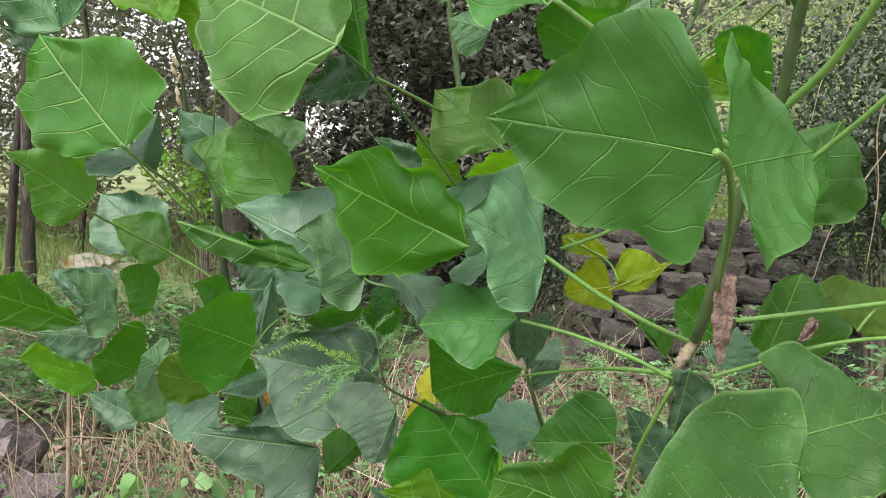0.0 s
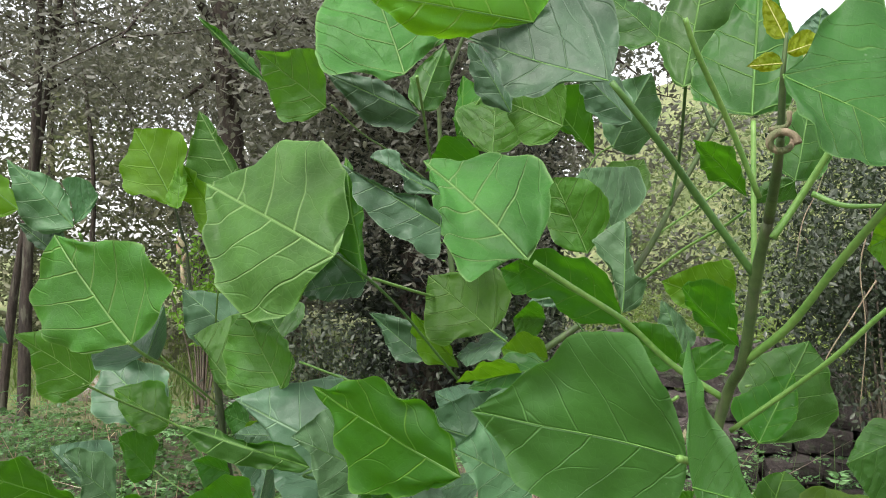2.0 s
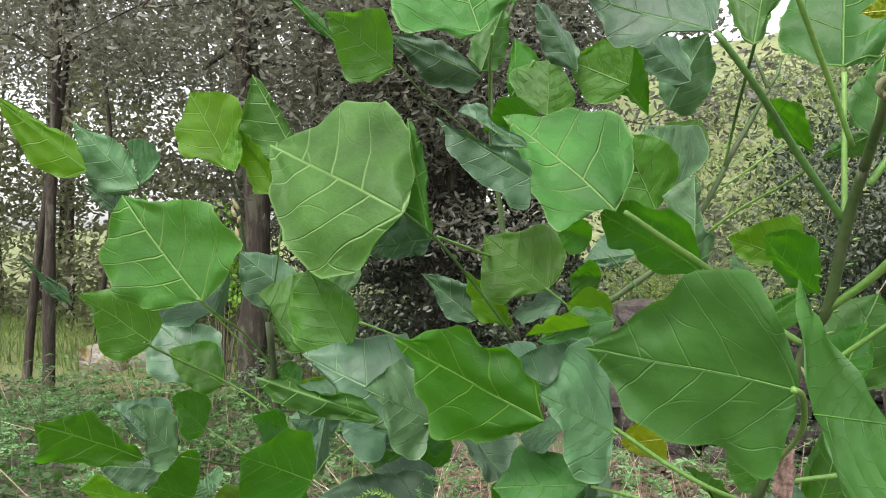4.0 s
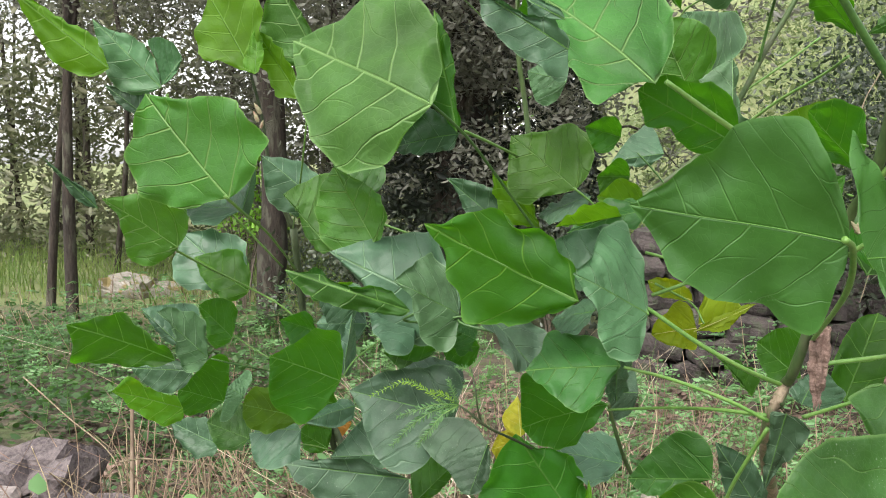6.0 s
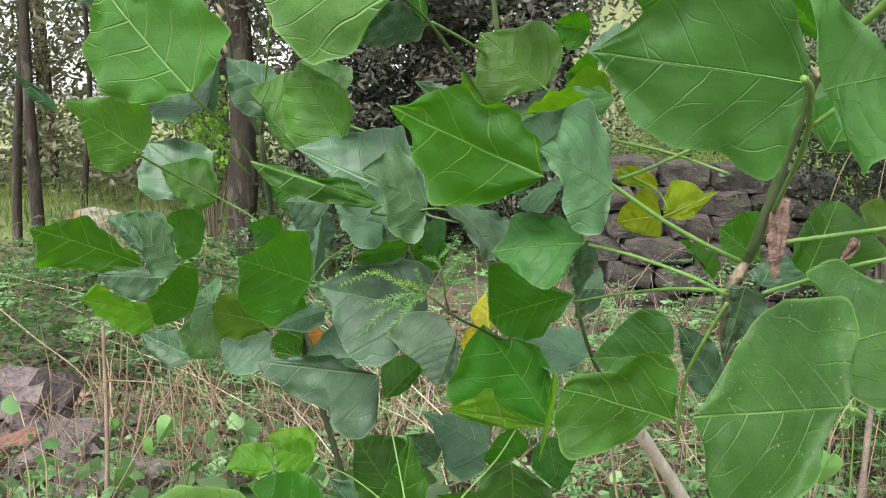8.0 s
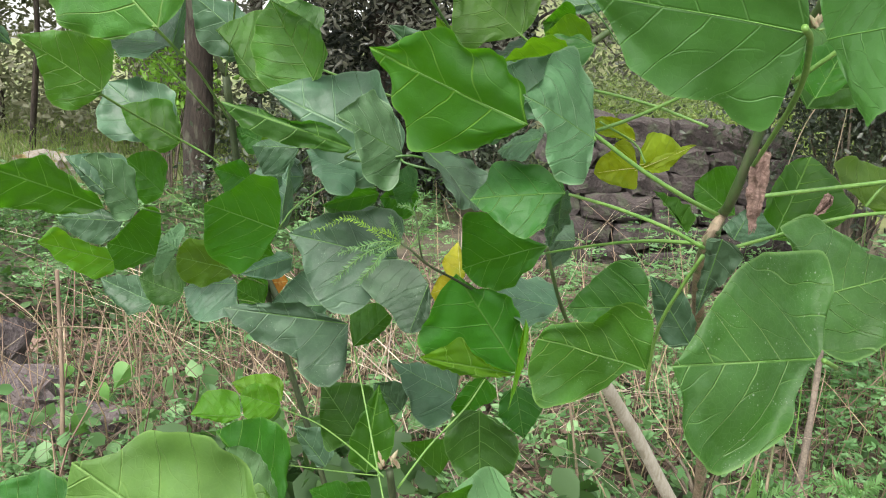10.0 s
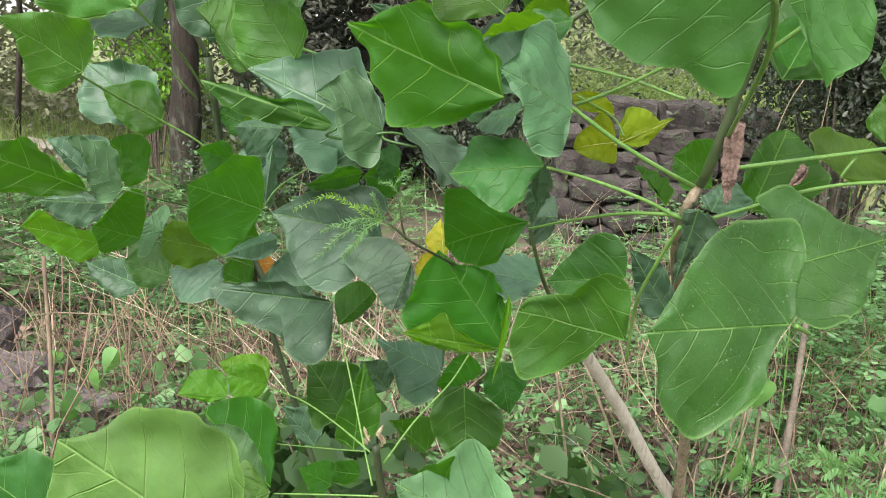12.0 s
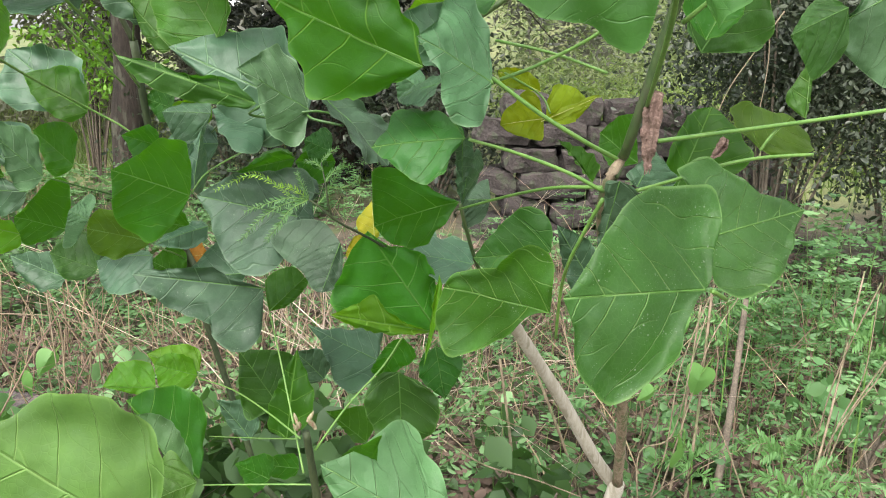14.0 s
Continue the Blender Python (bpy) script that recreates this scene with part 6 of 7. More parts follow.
MIMOSA_YOUNG = foliage_material("mimosa_young_leaflets", (0.18, 0.36, 0.02), (0.26, 0.44, 0.04), (0.3, 0.5, 0.02))


def frond(parent, points, pairs, size, material, spread=0.8, seed=0, name="frond"):
    """A feather leaf: a thin rachis with narrow leaflets in pairs."""
    rng = np.random.default_rng(seed)
    path = glide(points, max(2, pairs // (len(points) - 1)))
    c, d, sz = [], [], []
    for i, q in enumerate(path[1:], 1):
        along = (path[min(i + 1, len(path) - 1)] - path[i - 1]).normalized()
        side = along.cross(Vector((0.2, -1, 0.3))).normalized()
        size_i = size * (0.55 + 0.6 * math.sin(math.pi * (0.12 + 0.8 * i / len(path))))
        for sg in (-1, 1):
            w = (side * sg * spread + along * (0.75 + 0.2 * rng.normal()) + Vector(rng.normal(size=3) * 0.18)).normalized()
            c.append(q + w * size_i * 0.5)
            d.append(w)
            sz.append(size_i)
    ob = tagged(cards(name, c, d, sz, material, 0.3, seed), "", "", "", "stuff")
    ob.parent = parent
    v, f = tube_data(points, 0.0007, 0.0003, 4, 5)
    mesh_object("rachis", v, f, PETIOLE, True, None, ob)
    return ob


twig = tagged(empty("mimosa_twig", (0, 0, 0)), "feathery mimosa twig with a dark stalk, pushed between broad leaves", "twig")
branch(twig, "stalk", 0.0022, 0.0012, [(0.078, 1.030, 1.100), (0.033, 0.980, 1.140), (0.004, 0.950, 1.164), (-0.017, 0.940, 1.184), (-0.029, 0.940, 1.192)], DARKSTEM, 6, 0.3)
branch(twig, "stalk", 0.0012, 0.0008, [(-0.003, 0.950, 1.167), (-0.007, 0.940, 1.188), (-0.010, 0.940, 1.212), (-0.016, 0.950, 1.233)], DARKSTEM, 6, 0.3)
for k, (pts, n_pairs, leng, mat) in enumerate((
        ([(-0.047, 0.935, 1.196), (-0.068, 0.930, 1.212), (-0.090, 0.925, 1.221), (-0.128, 0.920, 1.204)], 27, 0.0062, MIMOSA_YOUNG),
        ([(-0.029, 0.940, 1.192), (-0.054, 0.930, 1.188), (-0.079, 0.920, 1.173), (-0.104, 0.920, 1.146)], 34, 0.0081, MIMOSA),
        ([(-0.029, 0.940, 1.192), (-0.047, 0.925, 1.183), (-0.059, 0.920, 1.167), (-0.074, 0.920, 1.148)], 30, 0.0081, MIMOSA),
        ([(-0.029, 0.940, 1.192), (-0.051, 0.930, 1.195), (-0.073, 0.925, 1.189), (-0.099, 0.925, 1.179)], 30, 0.0074, MIMOSA),
        ([(-0.032, 0.940, 1.194), (-0.045, 0.935, 1.205), (-0.058, 0.930, 1.209)], 15, 0.0062, MIMOSA_YOUNG),
        ([(-0.029, 0.940, 1.192), (-0.035, 0.935, 1.209), (-0.041, 0.935, 1.223)], 20, 0.0062, MIMOSA),
        ([(-0.019, 0.940, 1.185), (-0.009, 0.945, 1.200), (0.003, 0.950, 1.220), (0.010, 0.955, 1.237)], 27, 0.0068, MIMOSA),
        ([(-0.010, 0.940, 1.212), (0.000, 0.945, 1.225), (0.018, 0.950, 1.231)], 20, 0.0062, MIMOSA),
        ([(-0.013, 0.945, 1.224), (-0.022, 0.945, 1.234), (-0.034, 0.950, 1.234)], 17, 0.0062, MIMOSA),
        ([(-0.016, 0.950, 1.233), (-0.008, 0.955, 1.243), (0.002, 0.960, 1.249)], 15, 0.0056, MIMOSA),
        ([(-0.011, 0.945, 1.206), (0.009, 0.950, 1.205), (0.030, 0.955, 1.215)], 20, 0.0062, MIMOSA))):
    frond(twig, pts, n_pairs, leng * 0.8, mat, 0.8, k + 5)


# ---------------------------------------------------------------- stones
def block(name, at, size, turn, material, seed, parent=None, rough=0.12):
    """A worn stone: a box cut up, its corners rounded and its faces uneven."""
    bm = bmesh.new()
    bmesh.ops.create_cube(bm, size=1)
    bmesh.ops.subdivide_edges(bm, edges=bm.edges[:], cuts=4, use_grid_fill=True)
    for v in bm.verts:
        k = v.co.copy() * 2
        v.co *= 1 - 0.09 * max(0, abs(k.x) + abs(k.y) + abs(k.z) - 1.7)
        v.co = Vector((v.co.x * size[0], v.co.y * size[1], v.co.z * size[2]))
        v.co += Vector((noise.noise(v.co * 9 + Vector((seed, 0, 0))), noise.noise(v.co * 9 + Vector((0, seed, 0))), noise.noise(v.co * 9 + Vector((0, 0, seed))))) * min(size) * rough * 2
        v.co += Vector((noise.noise(v.co * 30 + Vector((seed, 0, 3))), noise.noise(v.co * 30 + Vector((3, seed, 0))), noise.noise(v.co * 30 + Vector((0, 3, seed))))) * min(size) * rough * 0.5
    me = bpy.data.meshes.new(name)
    bm.to_mesh(me)
    bm.free()
    me.materials.append(material)
    ob = new(name, me)
    ob.matrix_world = pose(*at, *turn)
    if parent is not None:
        ob.parent = parent
    return ob


wall = tagged(empty("stone_wall", (0, 0, 0)), "old dry-laid wall of dark weathered stone blocks", "wall")
rng = random.Random(5)
for row in range(6):
    x = 0.3 + (0.2 if row % 2 else 0)
    while x < 2.4 - 0.1 * row:
        wide = rng.uniform(0.3, 0.5)
        block("stone", (x + wide / 2, 5.5 + 0.06 * math.sin(x * 3 + row) + 0.05 * row, 0.06 + 0.17 * row - 0.05 * (x - 0.5)), (wide - 0.02, 0.35, 0.16 + rng.uniform(-0.01, 0.015)), (rng.uniform(-3, 3), rng.uniform(-3, 4), rng.uniform(-5, 5)), STONE, rng.random() * 50, wall)
        x += wide
pile = tagged(empty("stone_heap", (0, 0, 0)), "low heap of dark stones, a pale slab and broken brick", "stones")
for i, (x, y, z, sx, sy, sz, rz, mt) in enumerate((
        (-2.34, 3.05, 0.12, 0.5, 0.3, 0.26, 8, HEAP), (-1.94, 3, 0.2, 0.38, 0.3, 0.2, -6, HEAP), (-2.06, 2.86, 0.12, 0.45, 0.16, 0.16, 4, HEAP), (-1.63, 2.8, 0.1, 0.34, 0.3, 0.2, 24, HEAP),
        (-2.12, 2.72, 0.235, 0.42, 0.2, 0.06, 12, SLAB), (-2.05, 2.66, 0.12, 0.26, 0.14, 0.1, -8, BRICK), (-1.77, 2.68, 0.19, 0.2, 0.12, 0.09, 32, BRICK), (-1.57, 2.62, 0.06, 0.4, 0.2, 0.1, 16, HEAP),
        (-2.58, 2.85, 0.14, 0.4, 0.3, 0.2, 0, HEAP), (-2.37, 2.65, 0.08, 0.22, 0.12, 0.09, 40, BRICK), (-1.35, 2.75, 0.06, 0.22, 0.18, 0.12, 50, HEAP), (-2.79, 3.2, 0.2, 0.5, 0.3, 0.28, 10, HEAP))):
    block("brick" if mt is BRICK else ("slab" if mt is SLAB else "stone"), (x, y - 0.22, z), (sx, sy, sz), (4 * math.sin(i), 5 * math.cos(i * 2), rz), mt, i * 3.1, pile, 0.24)
for i, (x, y, s) in enumerate(((-4.65, 7.9, 0.4), (-4.25, 8.0, 0.26))):
    tagged(block("boulder", (x, y, ground_height(x, y) + s * 0.2), (s * 1.3, s, s * 0.62), (5, 4, 20 * i), ROCK, i * 5.0 + 1, None, 0.12), "pale ochre-stained boulder lying in the clearing", "rock")


# ---------------------------------------------------------------- undergrowth
def stalks(name, count, area, height, radius, material, seed, label, lean=0.35):
    rng = np.random.default_rng(seed)
    paths, radii = [], []
    for _ in range(count):
        x, y = rng.uniform(area[0], area[1]), rng.uniform(area[2], area[3])
        h = rng.uniform(*height)
        a, s = rng.random() * 6.28, abs(rng.normal()) * lean * h
        z, k = ground_height(x, y) - 0.03, rng.normal(size=2) * 0.05 * h
        if rng.random() < 0.12:
            s *= 3.0
            h *= 0.5
        paths.append([(x, y, z), (x + math.cos(a) * s * 0.25 + k[0], y + math.sin(a) * s * 0.25, z + h * 0.4), (x + math.cos(a) * s * 0.6, y + math.sin(a) * s * 0.6 + k[1], z + h * 0.75), (x + math.cos(a) * s + k[1], y + math.sin(a) * s, z + h)])
        radii.append(radius * rng.uniform(0.5, 1.4))
    v, f = wands(paths, radii)
    return tagged(triangles(name, v, f, material), label, "dry stalks", "", "stuff")


stalks("dry_stalks", 300, (-1.9, 0.0, 2.0, 3.4), (0.2, 0.65), 0.0034, STRAW, 3, "thicket of reddish-brown dry stalks standing in the undergrowth", 0.75)
stalks("dry_stalks", 420, (-1.9, 0.1, 1.9, 3.2), (0.15, 0.5), 0.0027, STRAW_DARK, 5, "tangle of bent dark-brown dry stems lying through the undergrowth", 1.6)
stalks("dry_stalks", 420, (0.1, 2.6, 1.8, 3.6), (0.12, 0.5), 0.0026, STRAW_DARK, 7, "tangle of bent grey-brown dry stems among the herbs", 1.6)
stalks("dry_stalks", 70, (-0.6, 0.3, 2.3, 3.2), (0.3, 0.75), 0.0032, STRAW_PALE, 9, "pale bleached straw tangled behind the young tree", 1.8)
stalks("dry_stalks", 220, (-1.0, 1.2, 2.4, 4.4), (0.2, 0.8), 0.003, STRAW, 4, "thicket of pale dry stalks standing behind the young tree", 0.8)
stalks("dry_stalks", 290, (0.2, 3.0, 1.9, 3.8), (0.15, 0.65), 0.0028, STRAW, 6, "scattered dry straw stalks among green herbs", 0.8)
stalks("dry_stalks", 160, (-5.0, -1.2, 5.0, 8.0), (0.2, 0.6), 0.004, STRAW, 8, "scattered dry stalks beside the clearing", 0.7)


def herbs(name, count, area, height, leaflet, material, seed, label, fronds=6, pairs=5):
    rng = np.random.default_rng(seed)
    c, d, sz, paths, radii = [], [], [], [], []
    for _ in range(count):
        x, y = rng.uniform(area[0], area[1]), rng.uniform(area[2], area[3])
        z, h = ground_height(x, y), rng.uniform(*height)
        tip = np.array((x + rng.normal() * 0.1 * h, y + rng.normal() * 0.1 * h, z + h))
        root = np.array((x, y, z - 0.02))
        paths.append([tuple(root), tuple((root + tip) / 2 + rng.normal(size=3) * 0.02), tuple(tip)])
        radii.append(0.0022)
        for _ in range(fronds):
            q = root + (tip - root) * rng.uniform(0.35, 1.0)
            a, up = rng.random() * 6.28, rng.uniform(-0.1, 0.5)
            way = np.array((math.cos(a), math.sin(a), up))
            leng = leaflet * pairs * 0.75
            side = np.array((-math.sin(a), math.cos(a), 0.0))
            for i in range(pairs):
                p = q + way * leng * (0.25 + 0.75 * (i + 1) / pairs) - np.array((0, 0, 0.25 * leng * ((i + 1) / pairs) ** 2))
                s = leaflet * rng.uniform(0.75, 1.15)
                for sg in (-1, 1):
                    w = side * sg + way * 0.45 + rng.normal(size=3) * 0.15
                    c.append(p + w * s * 0.5)
                    d.append(w)
                    sz.append(s)
    ob = tagged(cards(name, c, d, sz, material, 0.4, seed, 0.4), label, "undergrowth", "", "stuff")
    v, f = wands(paths, radii)
    st = triangles("herb_stems", v, f, PETIOLE)
    st.parent = ob
    return ob


herbs("herbs", 170, (0.15, 3.0, 1.9, 3.9), (0.12, 0.5), 0.032, HERB, 21, "light-green feather-leaved herbs covering the ground", 6, 5)
herbs("herbs", 60, (0.3, 2.3, 3.2, 5.0), (0.2, 0.62), 0.036, HERB, 22, "tall light-green herbs growing before the stone wall")
herbs("herbs", 40, (-2.6, -1.1, 1.9, 2.3), (0.1, 0.24), 0.032, HERB, 25, "light-green herbs in front of the stone heap")
herbs("herbs", 75, (-1.6, 0.3, 2.0, 3.7), (0.1, 0.4), 0.032, HERB, 23, "light-green herbs growing between dry stalks")
herbs("herbs", 55, (1.25, 2.7, 2.5, 3.6), (0.45, 1.0), 0.04, HERB, 26, "tall light-green herbs standing before the dark bushes")
herbs("herbs", 220, (-4.5, -0.3, 3.6, 6.8), (0.12, 0.5), 0.034, HERB, 24, "mixed green herbs along the clearing")


def carpet(name, count, area, low, high, size, material, seed, label, flat=0.6):
    rng = np.random.default_rng(seed)
    x, y = rng.uniform(area[0], area[1], count), rng.uniform(area[2], area[3], count)
    z = np.array([ground_height(a, b) for a, b in zip(x, y)]) + low + (high - low) * rng.random(count) ** 1.6 * (0.6 + 0.4 * np.sin(x * 3.1) * np.cos(y * 2.7))
    d = rng.normal(size=(count, 3)) * np.array((1, 1, 0.3))
    return tagged(cards(name, np.stack([x, y, z], 1), d, size * rng.uniform(0.6, 1.3, count), material, 0.75, seed, flat), label, "undergrowth", "", "stuff")


carpet("ground_cover", 9000, (-5.0, -0.8, 3.5, 6.6), 0.02, 0.34, 0.05, IVY, 41, "low dark-green creeping ground cover")
carpet("ground_cover", 3200, (-2.0, 2.8, 1.7, 3.8), 0.01, 0.2, 0.045, IVY, 42, "low dark-green creeping ground cover")
carpet("herb_cover", 4000, (-0.7, 3.2, 1.9, 4.2), 0.02, 0.42, 0.028, HERB, 46, "dense low light-green herbs with tiny leaflets", 0.5)
carpet("herb_cover", 1200, (-2.0, -0.5, 2.2, 4.0), 0.02, 0.3, 0.026, HERB, 47, "dense low light-green herbs with tiny leaflets", 0.5)
carpet("leaf_litter", 20000, (-2.6, 3.4, 1.4, 5.2), 0.005, 0.05, 0.045, LITTER, 43, "fallen dry brown leaves strewn over the soil", 0.85)
stalks("grass", 5200, (-9.0, -0.5, 7.4, 13.0), (0.1, 0.4), 0.006, GRASS, 44, "sunlit yellow-green grass of the clearing", 0.5)
stalks("grass", 3000, (1.5, 9.0, 7.0, 14.0), (0.15, 0.6), 0.008, GRASS, 45, "pale yellow-green grass on the rising bank", 0.5)


def bush(at, radius, count, size, material, seed, label, twigs=12, ratio=0.5):
    rng = np.random.default_rng(seed)
    thing = empty("bush", (at[0], at[1], ground_height(at[0], at[1])))
    z = at[2] - ground_height(at[0], at[1])
    centres = []
    for i in range(twigs):
        w = rng.normal(size=3) * np.array(radius) * 0.6
        e = np.array((0, 0, z)) + w
        m = np.array((w[0] * 0.4, w[1] * 0.4, z * 0.55 + w[2] * 0.3))
        branch(thing, "branch", 0.012, 0.003, [(w[0] * 0.1, w[1] * 0.1, -0.05), tuple(m), tuple(e)], TWIG, 5, 0.2)
        centres += [e, (e + m) / 2, e + rng.normal(size=3) * 0.15]
    centres = np.array(centres)
    pts = centres[rng.integers(0, len(centres), count)] + rng.normal(size=(count, 3)) * np.array(radius) * 0.32
    pts[:, 2] = np.maximum(pts[:, 2], 0.03)
    ob = cards("crown", pts, rng.normal(size=(count, 3)) + np.array((0, 0, -0.3)), size * rng.uniform(0.6, 1.3, count), material, ratio, seed, 0.3)
    ob.parent = thing
    return tagged(thing, label, "bush")


bush((1.75, 4.0, 1.4), (0.6, 0.4, 0.6), 16000, 0.034, SHRUB, 61, "dark small-leaved tangled bush")
bush((2.57, 4.1, 1.4), (0.7, 0.5, 0.65), 17000, 0.034, SHRUB, 62, "dark small-leaved tangled bush")
bush((2.0, 4.6, 1.65), (0.6, 0.5, 0.45), 12000, 0.034, SHRUB, 63, "dark small-leaved tangled bush")
bush((3.29, 3.6, 0.6), (0.7, 0.5, 0.4), 5500, 0.036, SHRUB, 64, "dark small-leaved tangled bush")
bush((3.2, 5.2, 1.5), (0.8, 0.6, 0.75), 17000, 0.036, SHRUB, 69, "dark small-leaved tangled bush")
bush((4.4, 5.6, 1.6), (1.0, 0.7, 0.9), 15000, 0.038, SHRUB, 70, "dark small-leaved tangled bush")
bush((-3.0, 7.1, 1.15), (0.32, 0.25, 0.24), 1100, 0.06, LIME, 65, "small bright lime-green bush in the clearing")
bush((-0.04, 6.4, 0.8), (0.7, 0.5, 0.5), 4500, 0.05, SHRUB, 66, "dark undergrowth bush at the foot of the trees")
bush((-1.53, 6.2, 0.7), (0.6, 0.4, 0.4), 3500, 0.05, SHRUB, 67, "dark undergrowth bush at the foot of the trees")
bush((2.13, 2.6, 0.25), (0.35, 0.3, 0.2), 900, 0.07, IVY, 68, "low broad-leaved green bush")

p = (-0.286, 1.850, 0.364)
bush(p, (0.2, 0.14, 0.16), 170, 0.085, IVY, 71, "low broad-leaved green seedling behind the young tree", 8, 0.8)
p = (-0.556, 1.900, 0.269)
bush(p, (0.18, 0.14, 0.12), 120, 0.085, IVY, 72, "low broad-leaved green seedling behind the young tree", 8, 0.8)
p = (0.396, 1.900, 0.268)
bush(p, (0.12, 0.14, 0.08), 70, 0.08, IVY, 73, "low broad-leaved green seedling among the herbs", 6, 0.8)

for k, (x, y, z, n) in enumerate(((-1.25, 2.25, 0.2, 46), (-0.95, 2.5, 0.22, 46), (-0.6, 2.3, 0.2, 40), (-1.6, 2.3, 0.16, 46), (-0.3, 2.5, 0.2, 40), (0.75, 2.3, 0.24, 46), (1.5, 2.4, 0.3, 50), (1.9, 2.9, 0.4, 50), (1.35, 2.0, 0.2, 40))):
    bush((x, y, z), (0.16, 0.12, 0.09), n, 0.065, HERB, 80 + k, "low pale-green broad-leaved seedling among dry stalks", 6, 0.8)

FEATHER = foliage_material("feather_leaflets", (0.12, 0.28, 0.08), (0.22, 0.4, 0.15), (0.2, 0.4, 0.09))
for j, (at, fans) in enumerate((((0.997, 1.750, 0.378), 7), ((1.026, 1.950, 0.358), 6), ((0.775, 1.900, 0.352), 6), ((1.231, 2.000, 0.708), 5), ((0.974, 2.300, 0.626), 5))):
    plant = tagged(empty("feather_plant", (at[0], at[1], ground_height(at[0], at[1]))), "light-green seedling with feather leaves on thin stalks", "plant", "feather-leaved seedlings")
    top = Vector((0, 0, at[2] - ground_height(at[0], at[1])))
    branch(plant, "stem", 0.003, 0.002, [(0.01, 0, -0.03), tuple(top * 0.5 + Vector((0.012, 0, 0))), tuple(top)], PETIOLE, 6, 0.2)
    for k in range(fans):
        r = random.Random(j * 17 + k)
        a = k * 6.283 / fans + r.uniform(-0.3, 0.3)
        way = Vector((math.cos(a), math.sin(a) * 0.8, r.uniform(0.0, 0.35)))
        q = top * r.uniform(0.8, 1.0)
        frond(plant, [tuple(q), tuple(q + way * 0.05 + Vector((0, 0, 0.015))), tuple(q + way * 0.12)], 14, 0.027, FEATHER, 0.9, j * 10 + k)


# heart-shaped leaves of a climber and stakes on the open ground


def heart_leaf(at, size, turn, label="pale green heart-shaped climber leaf on a thin stalk"):
    thing = empty("climber_leaf", at)
    v, f = [(0, 0, -0.45 * size)], []
    for k in range(28):
        a = k / 28 * 6.283
        hx, hz = math.sin(a) * (0.62 + 0.3 * math.cos(a)), math.cos(a) - 0.16 * math.exp(-(a if a < 3.1416 else 6.2832 - a) * 4) - 0.18 * max(0, -math.cos(a)) ** 8
        v.append((size * 0.62 * hx, 0.34 * size * abs(hx) + 0.1 * size * hz * hz, size * (0.5 * hz - 0.45)))
    for k in range(28):
        f.append((0, 1 + k, 1 + (k + 1) % 28))
    ob = mesh_object("blade", v, f, CLIMBER, False, None, thing)
    sv, sf = tube_data([(0, 0, -size * 0.3), (size * 0.2, 0.02, size * 0.3), (size * 0.1, 0.04, -size * 1.5)], 0.0012, 0.0012, 5, 5)
    mesh_object("stalk", sv, sf, PETIOLE, True, None, thing)
    thing.matrix_world = pose(*at, *turn)
    return tagged(thing, label, "leaf", "climber leaves")


for i, (p, s) in enumerate((((0.777, 1.900, 0.596), 0.085), ((0.768, 2.000, 0.694), 0.06), ((0.707, 1.750, 0.458), 0.1), ((0.635, 1.800, 0.577), 0.05), ((-1.172, 2.300, 0.345), 0.09), ((-1.056, 2.300, 0.418), 0.08), ((-1.202, 2.200, 0.247), 0.1), ((-1.319, 2.400, 0.354), 0.05))):
    heart_leaf(p, s, ((0, 12, -20), (-10, 40, 35), (12, -28, 62), (0, 60, 20), (8, -15, -40), (-15, 35, 30), (20, -50, 55), (0, 20, 0))[i])
for i, (a, b, r) in enumerate((((0.922, 2.100, 0.200), (1.019, 2.300, 0.646), 0.012), ((0.763, 1.900, 0.263), (0.811, 2.000, 0.756), 0.005), ((0.720, 1.900, 0.246), (0.786, 2.000, 0.725), 0.004), ((1.088, 1.900, 0.339), (1.244, 2.100, 0.800), 0.0035),
                               ((-1.247, 2.236, 0.459), (-1.256, 2.284, 0.717), 0.0085), ((0.322, 2.000, 0.212), (0.278, 2.000, 0.561), 0.005), ((0.440, 2.100, 0.337), (0.364, 2.100, 0.538), 0.005))):
    a, b = Vector(a), Vector(b)
    foot = a + (a - b) * (a.z / max(0.05, b.z - a.z)) * 1.05
    st = branch(None, "dry_stake", r, r * 0.7, [tuple(foot), tuple((foot + b) / 2 + Vector((0.01, 0, 0))), tuple(b)], PEELED if r < 0.007 else (STRAW_DARK if r < 0.01 else TWIG), 8, 0.25)
    tagged(st, "dry woody stake standing in the undergrowth", "stake", "dry stakes")


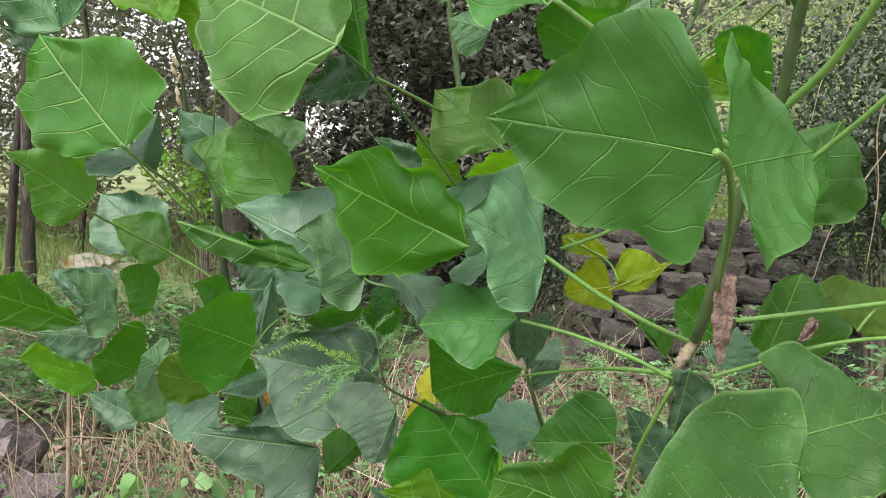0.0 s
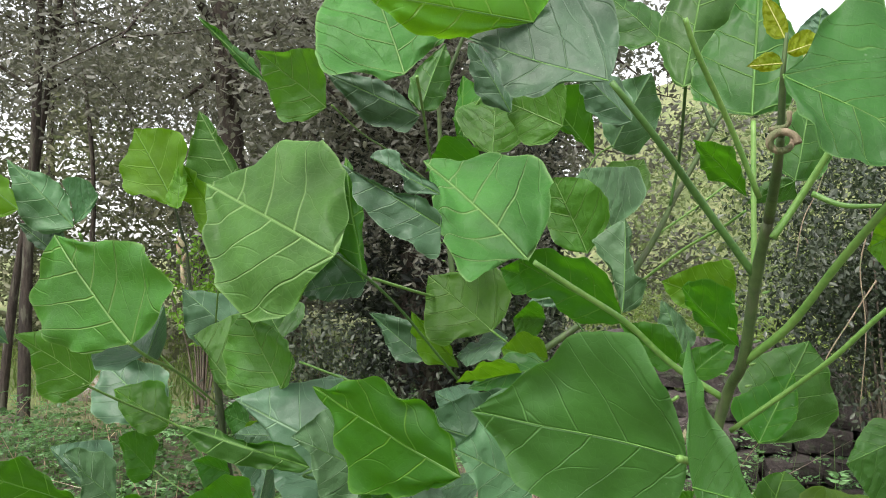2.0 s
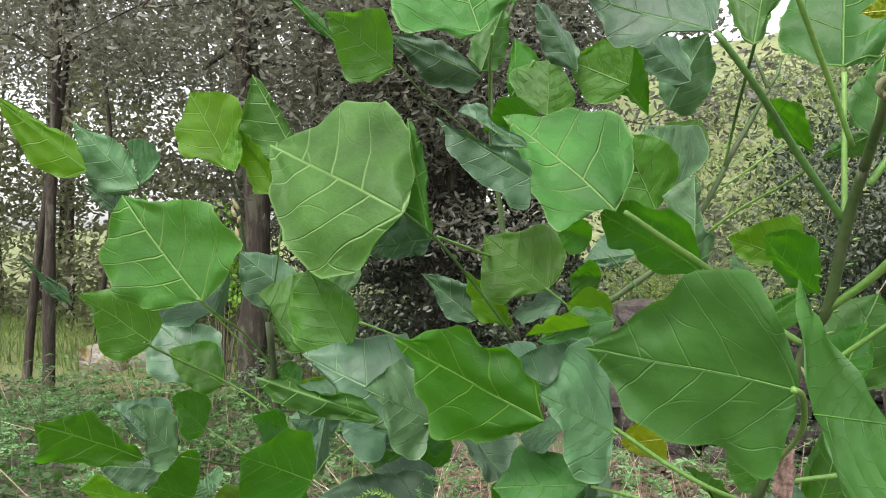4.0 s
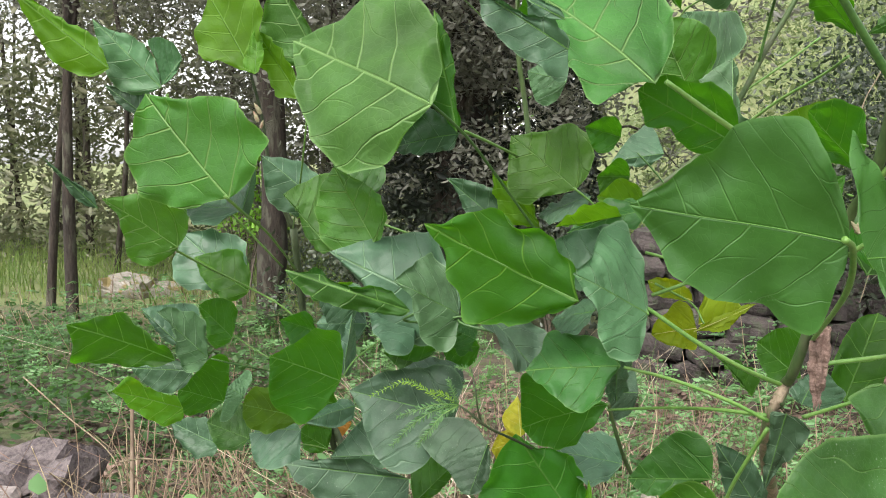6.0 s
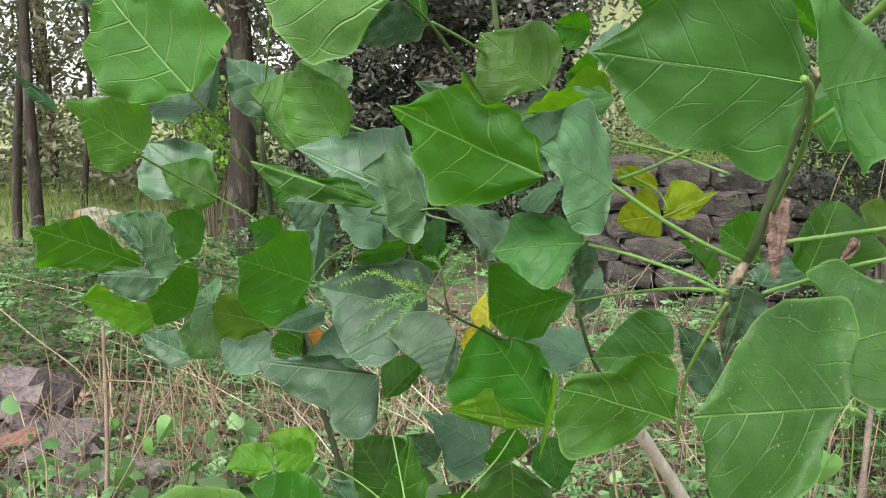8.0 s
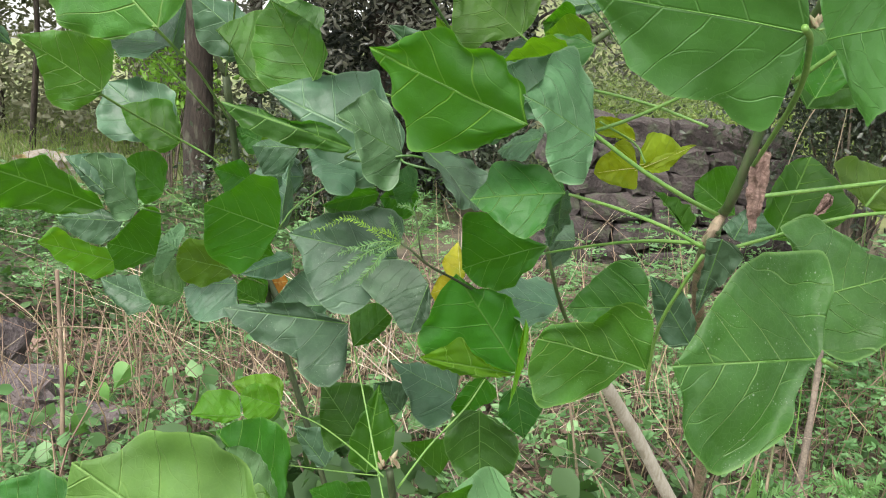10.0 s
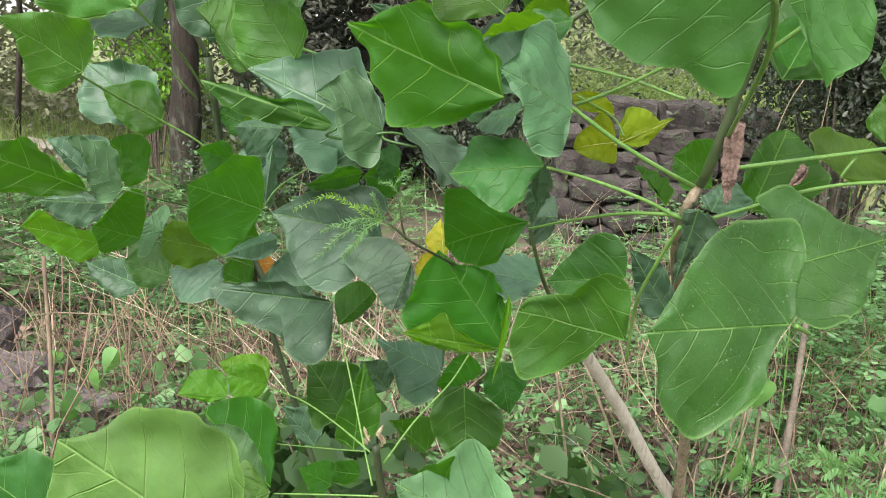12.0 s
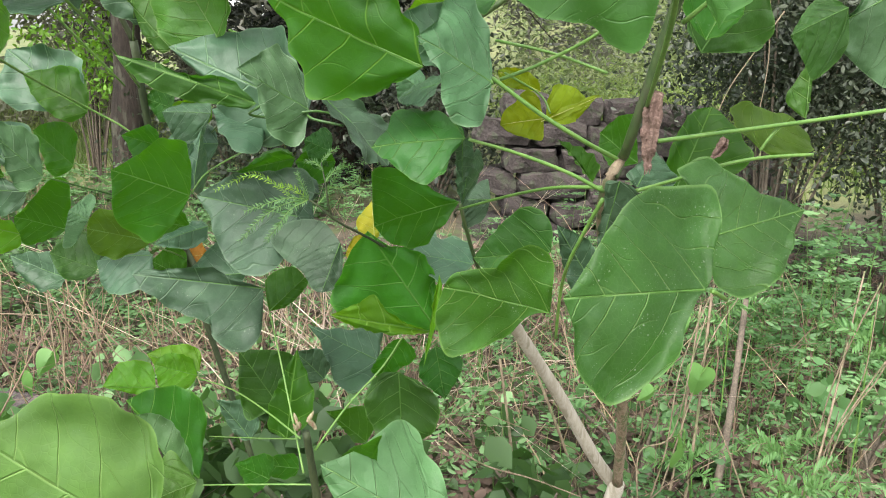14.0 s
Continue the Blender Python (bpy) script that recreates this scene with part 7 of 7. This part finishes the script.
for i, pts in enumerate(([(-1.642, 2.300, 0.776), (-1.425, 2.200, 0.692), (-1.212, 2.100, 0.613), (-1.116, 2.000, 0.507)], [(1.115, 2.600, 1.618), (1.093, 2.600, 1.502), (1.110, 2.600, 1.318), (1.094, 2.600, 1.084)],
                         [(1.089, 2.800, 1.950), (1.042, 2.800, 1.769), (0.992, 2.800, 1.660), (0.969, 2.800, 1.533)], [(1.100, 2.500, 1.471), (1.030, 2.500, 1.357), (0.957, 2.500, 1.226), (0.914, 2.500, 1.063)],
                         [(1.237, 2.000, 0.799), (1.171, 2.000, 0.581), (1.141, 2.000, 0.385), (1.145, 2.000, 0.145)], [(1.225, 1.900, 0.625), (1.164, 1.900, 0.501), (1.112, 1.900, 0.372), (1.115, 1.900, 0.209)],
                         [(0.619, 1.800, 0.273), (0.618, 1.820, 0.401), (0.699, 1.840, 0.439), (0.734, 1.860, 0.627), (0.769, 1.900, 0.730)], [(0.664, 1.850, 0.251), (0.692, 1.850, 0.403), (0.721, 1.900, 0.594), (0.816, 2.000, 0.779)], [(0.700, 1.900, 0.228), (0.739, 1.900, 0.424), (0.802, 1.950, 0.637), (0.878, 2.000, 0.743)],
                         [(1.110, 1.900, 0.291), (1.142, 1.920, 0.427), (1.206, 1.950, 0.572), (1.236, 2.000, 0.769)], [(1.113, 1.900, 0.291), (1.155, 1.900, 0.469), (1.219, 1.900, 0.594), (1.280, 1.950, 0.727)], [(0.886, 1.800, 0.282), (0.836, 1.820, 0.408), (0.798, 1.840, 0.488), (0.775, 1.850, 0.543)],
                         [(-1.256, 2.200, 0.558), (-1.179, 2.250, 0.552), (-0.975, 2.300, 0.516), (-0.840, 2.300, 0.391)], [(-1.057, 2.300, 0.604), (-1.024, 2.250, 0.403), (-0.992, 2.200, 0.201), (-0.995, 2.150, -0.004)],
                         [(0.126, 1.700, 0.488), (0.233, 1.700, 0.422), (0.339, 1.700, 0.392), (0.459, 1.700, 0.347)])):
    tagged(branch(None, "dry_vine", 0.0024, 0.0014, pts, PEELED, 6, 0.2), "thin brown dry vine hanging through the undergrowth", "vine", "dry vines")
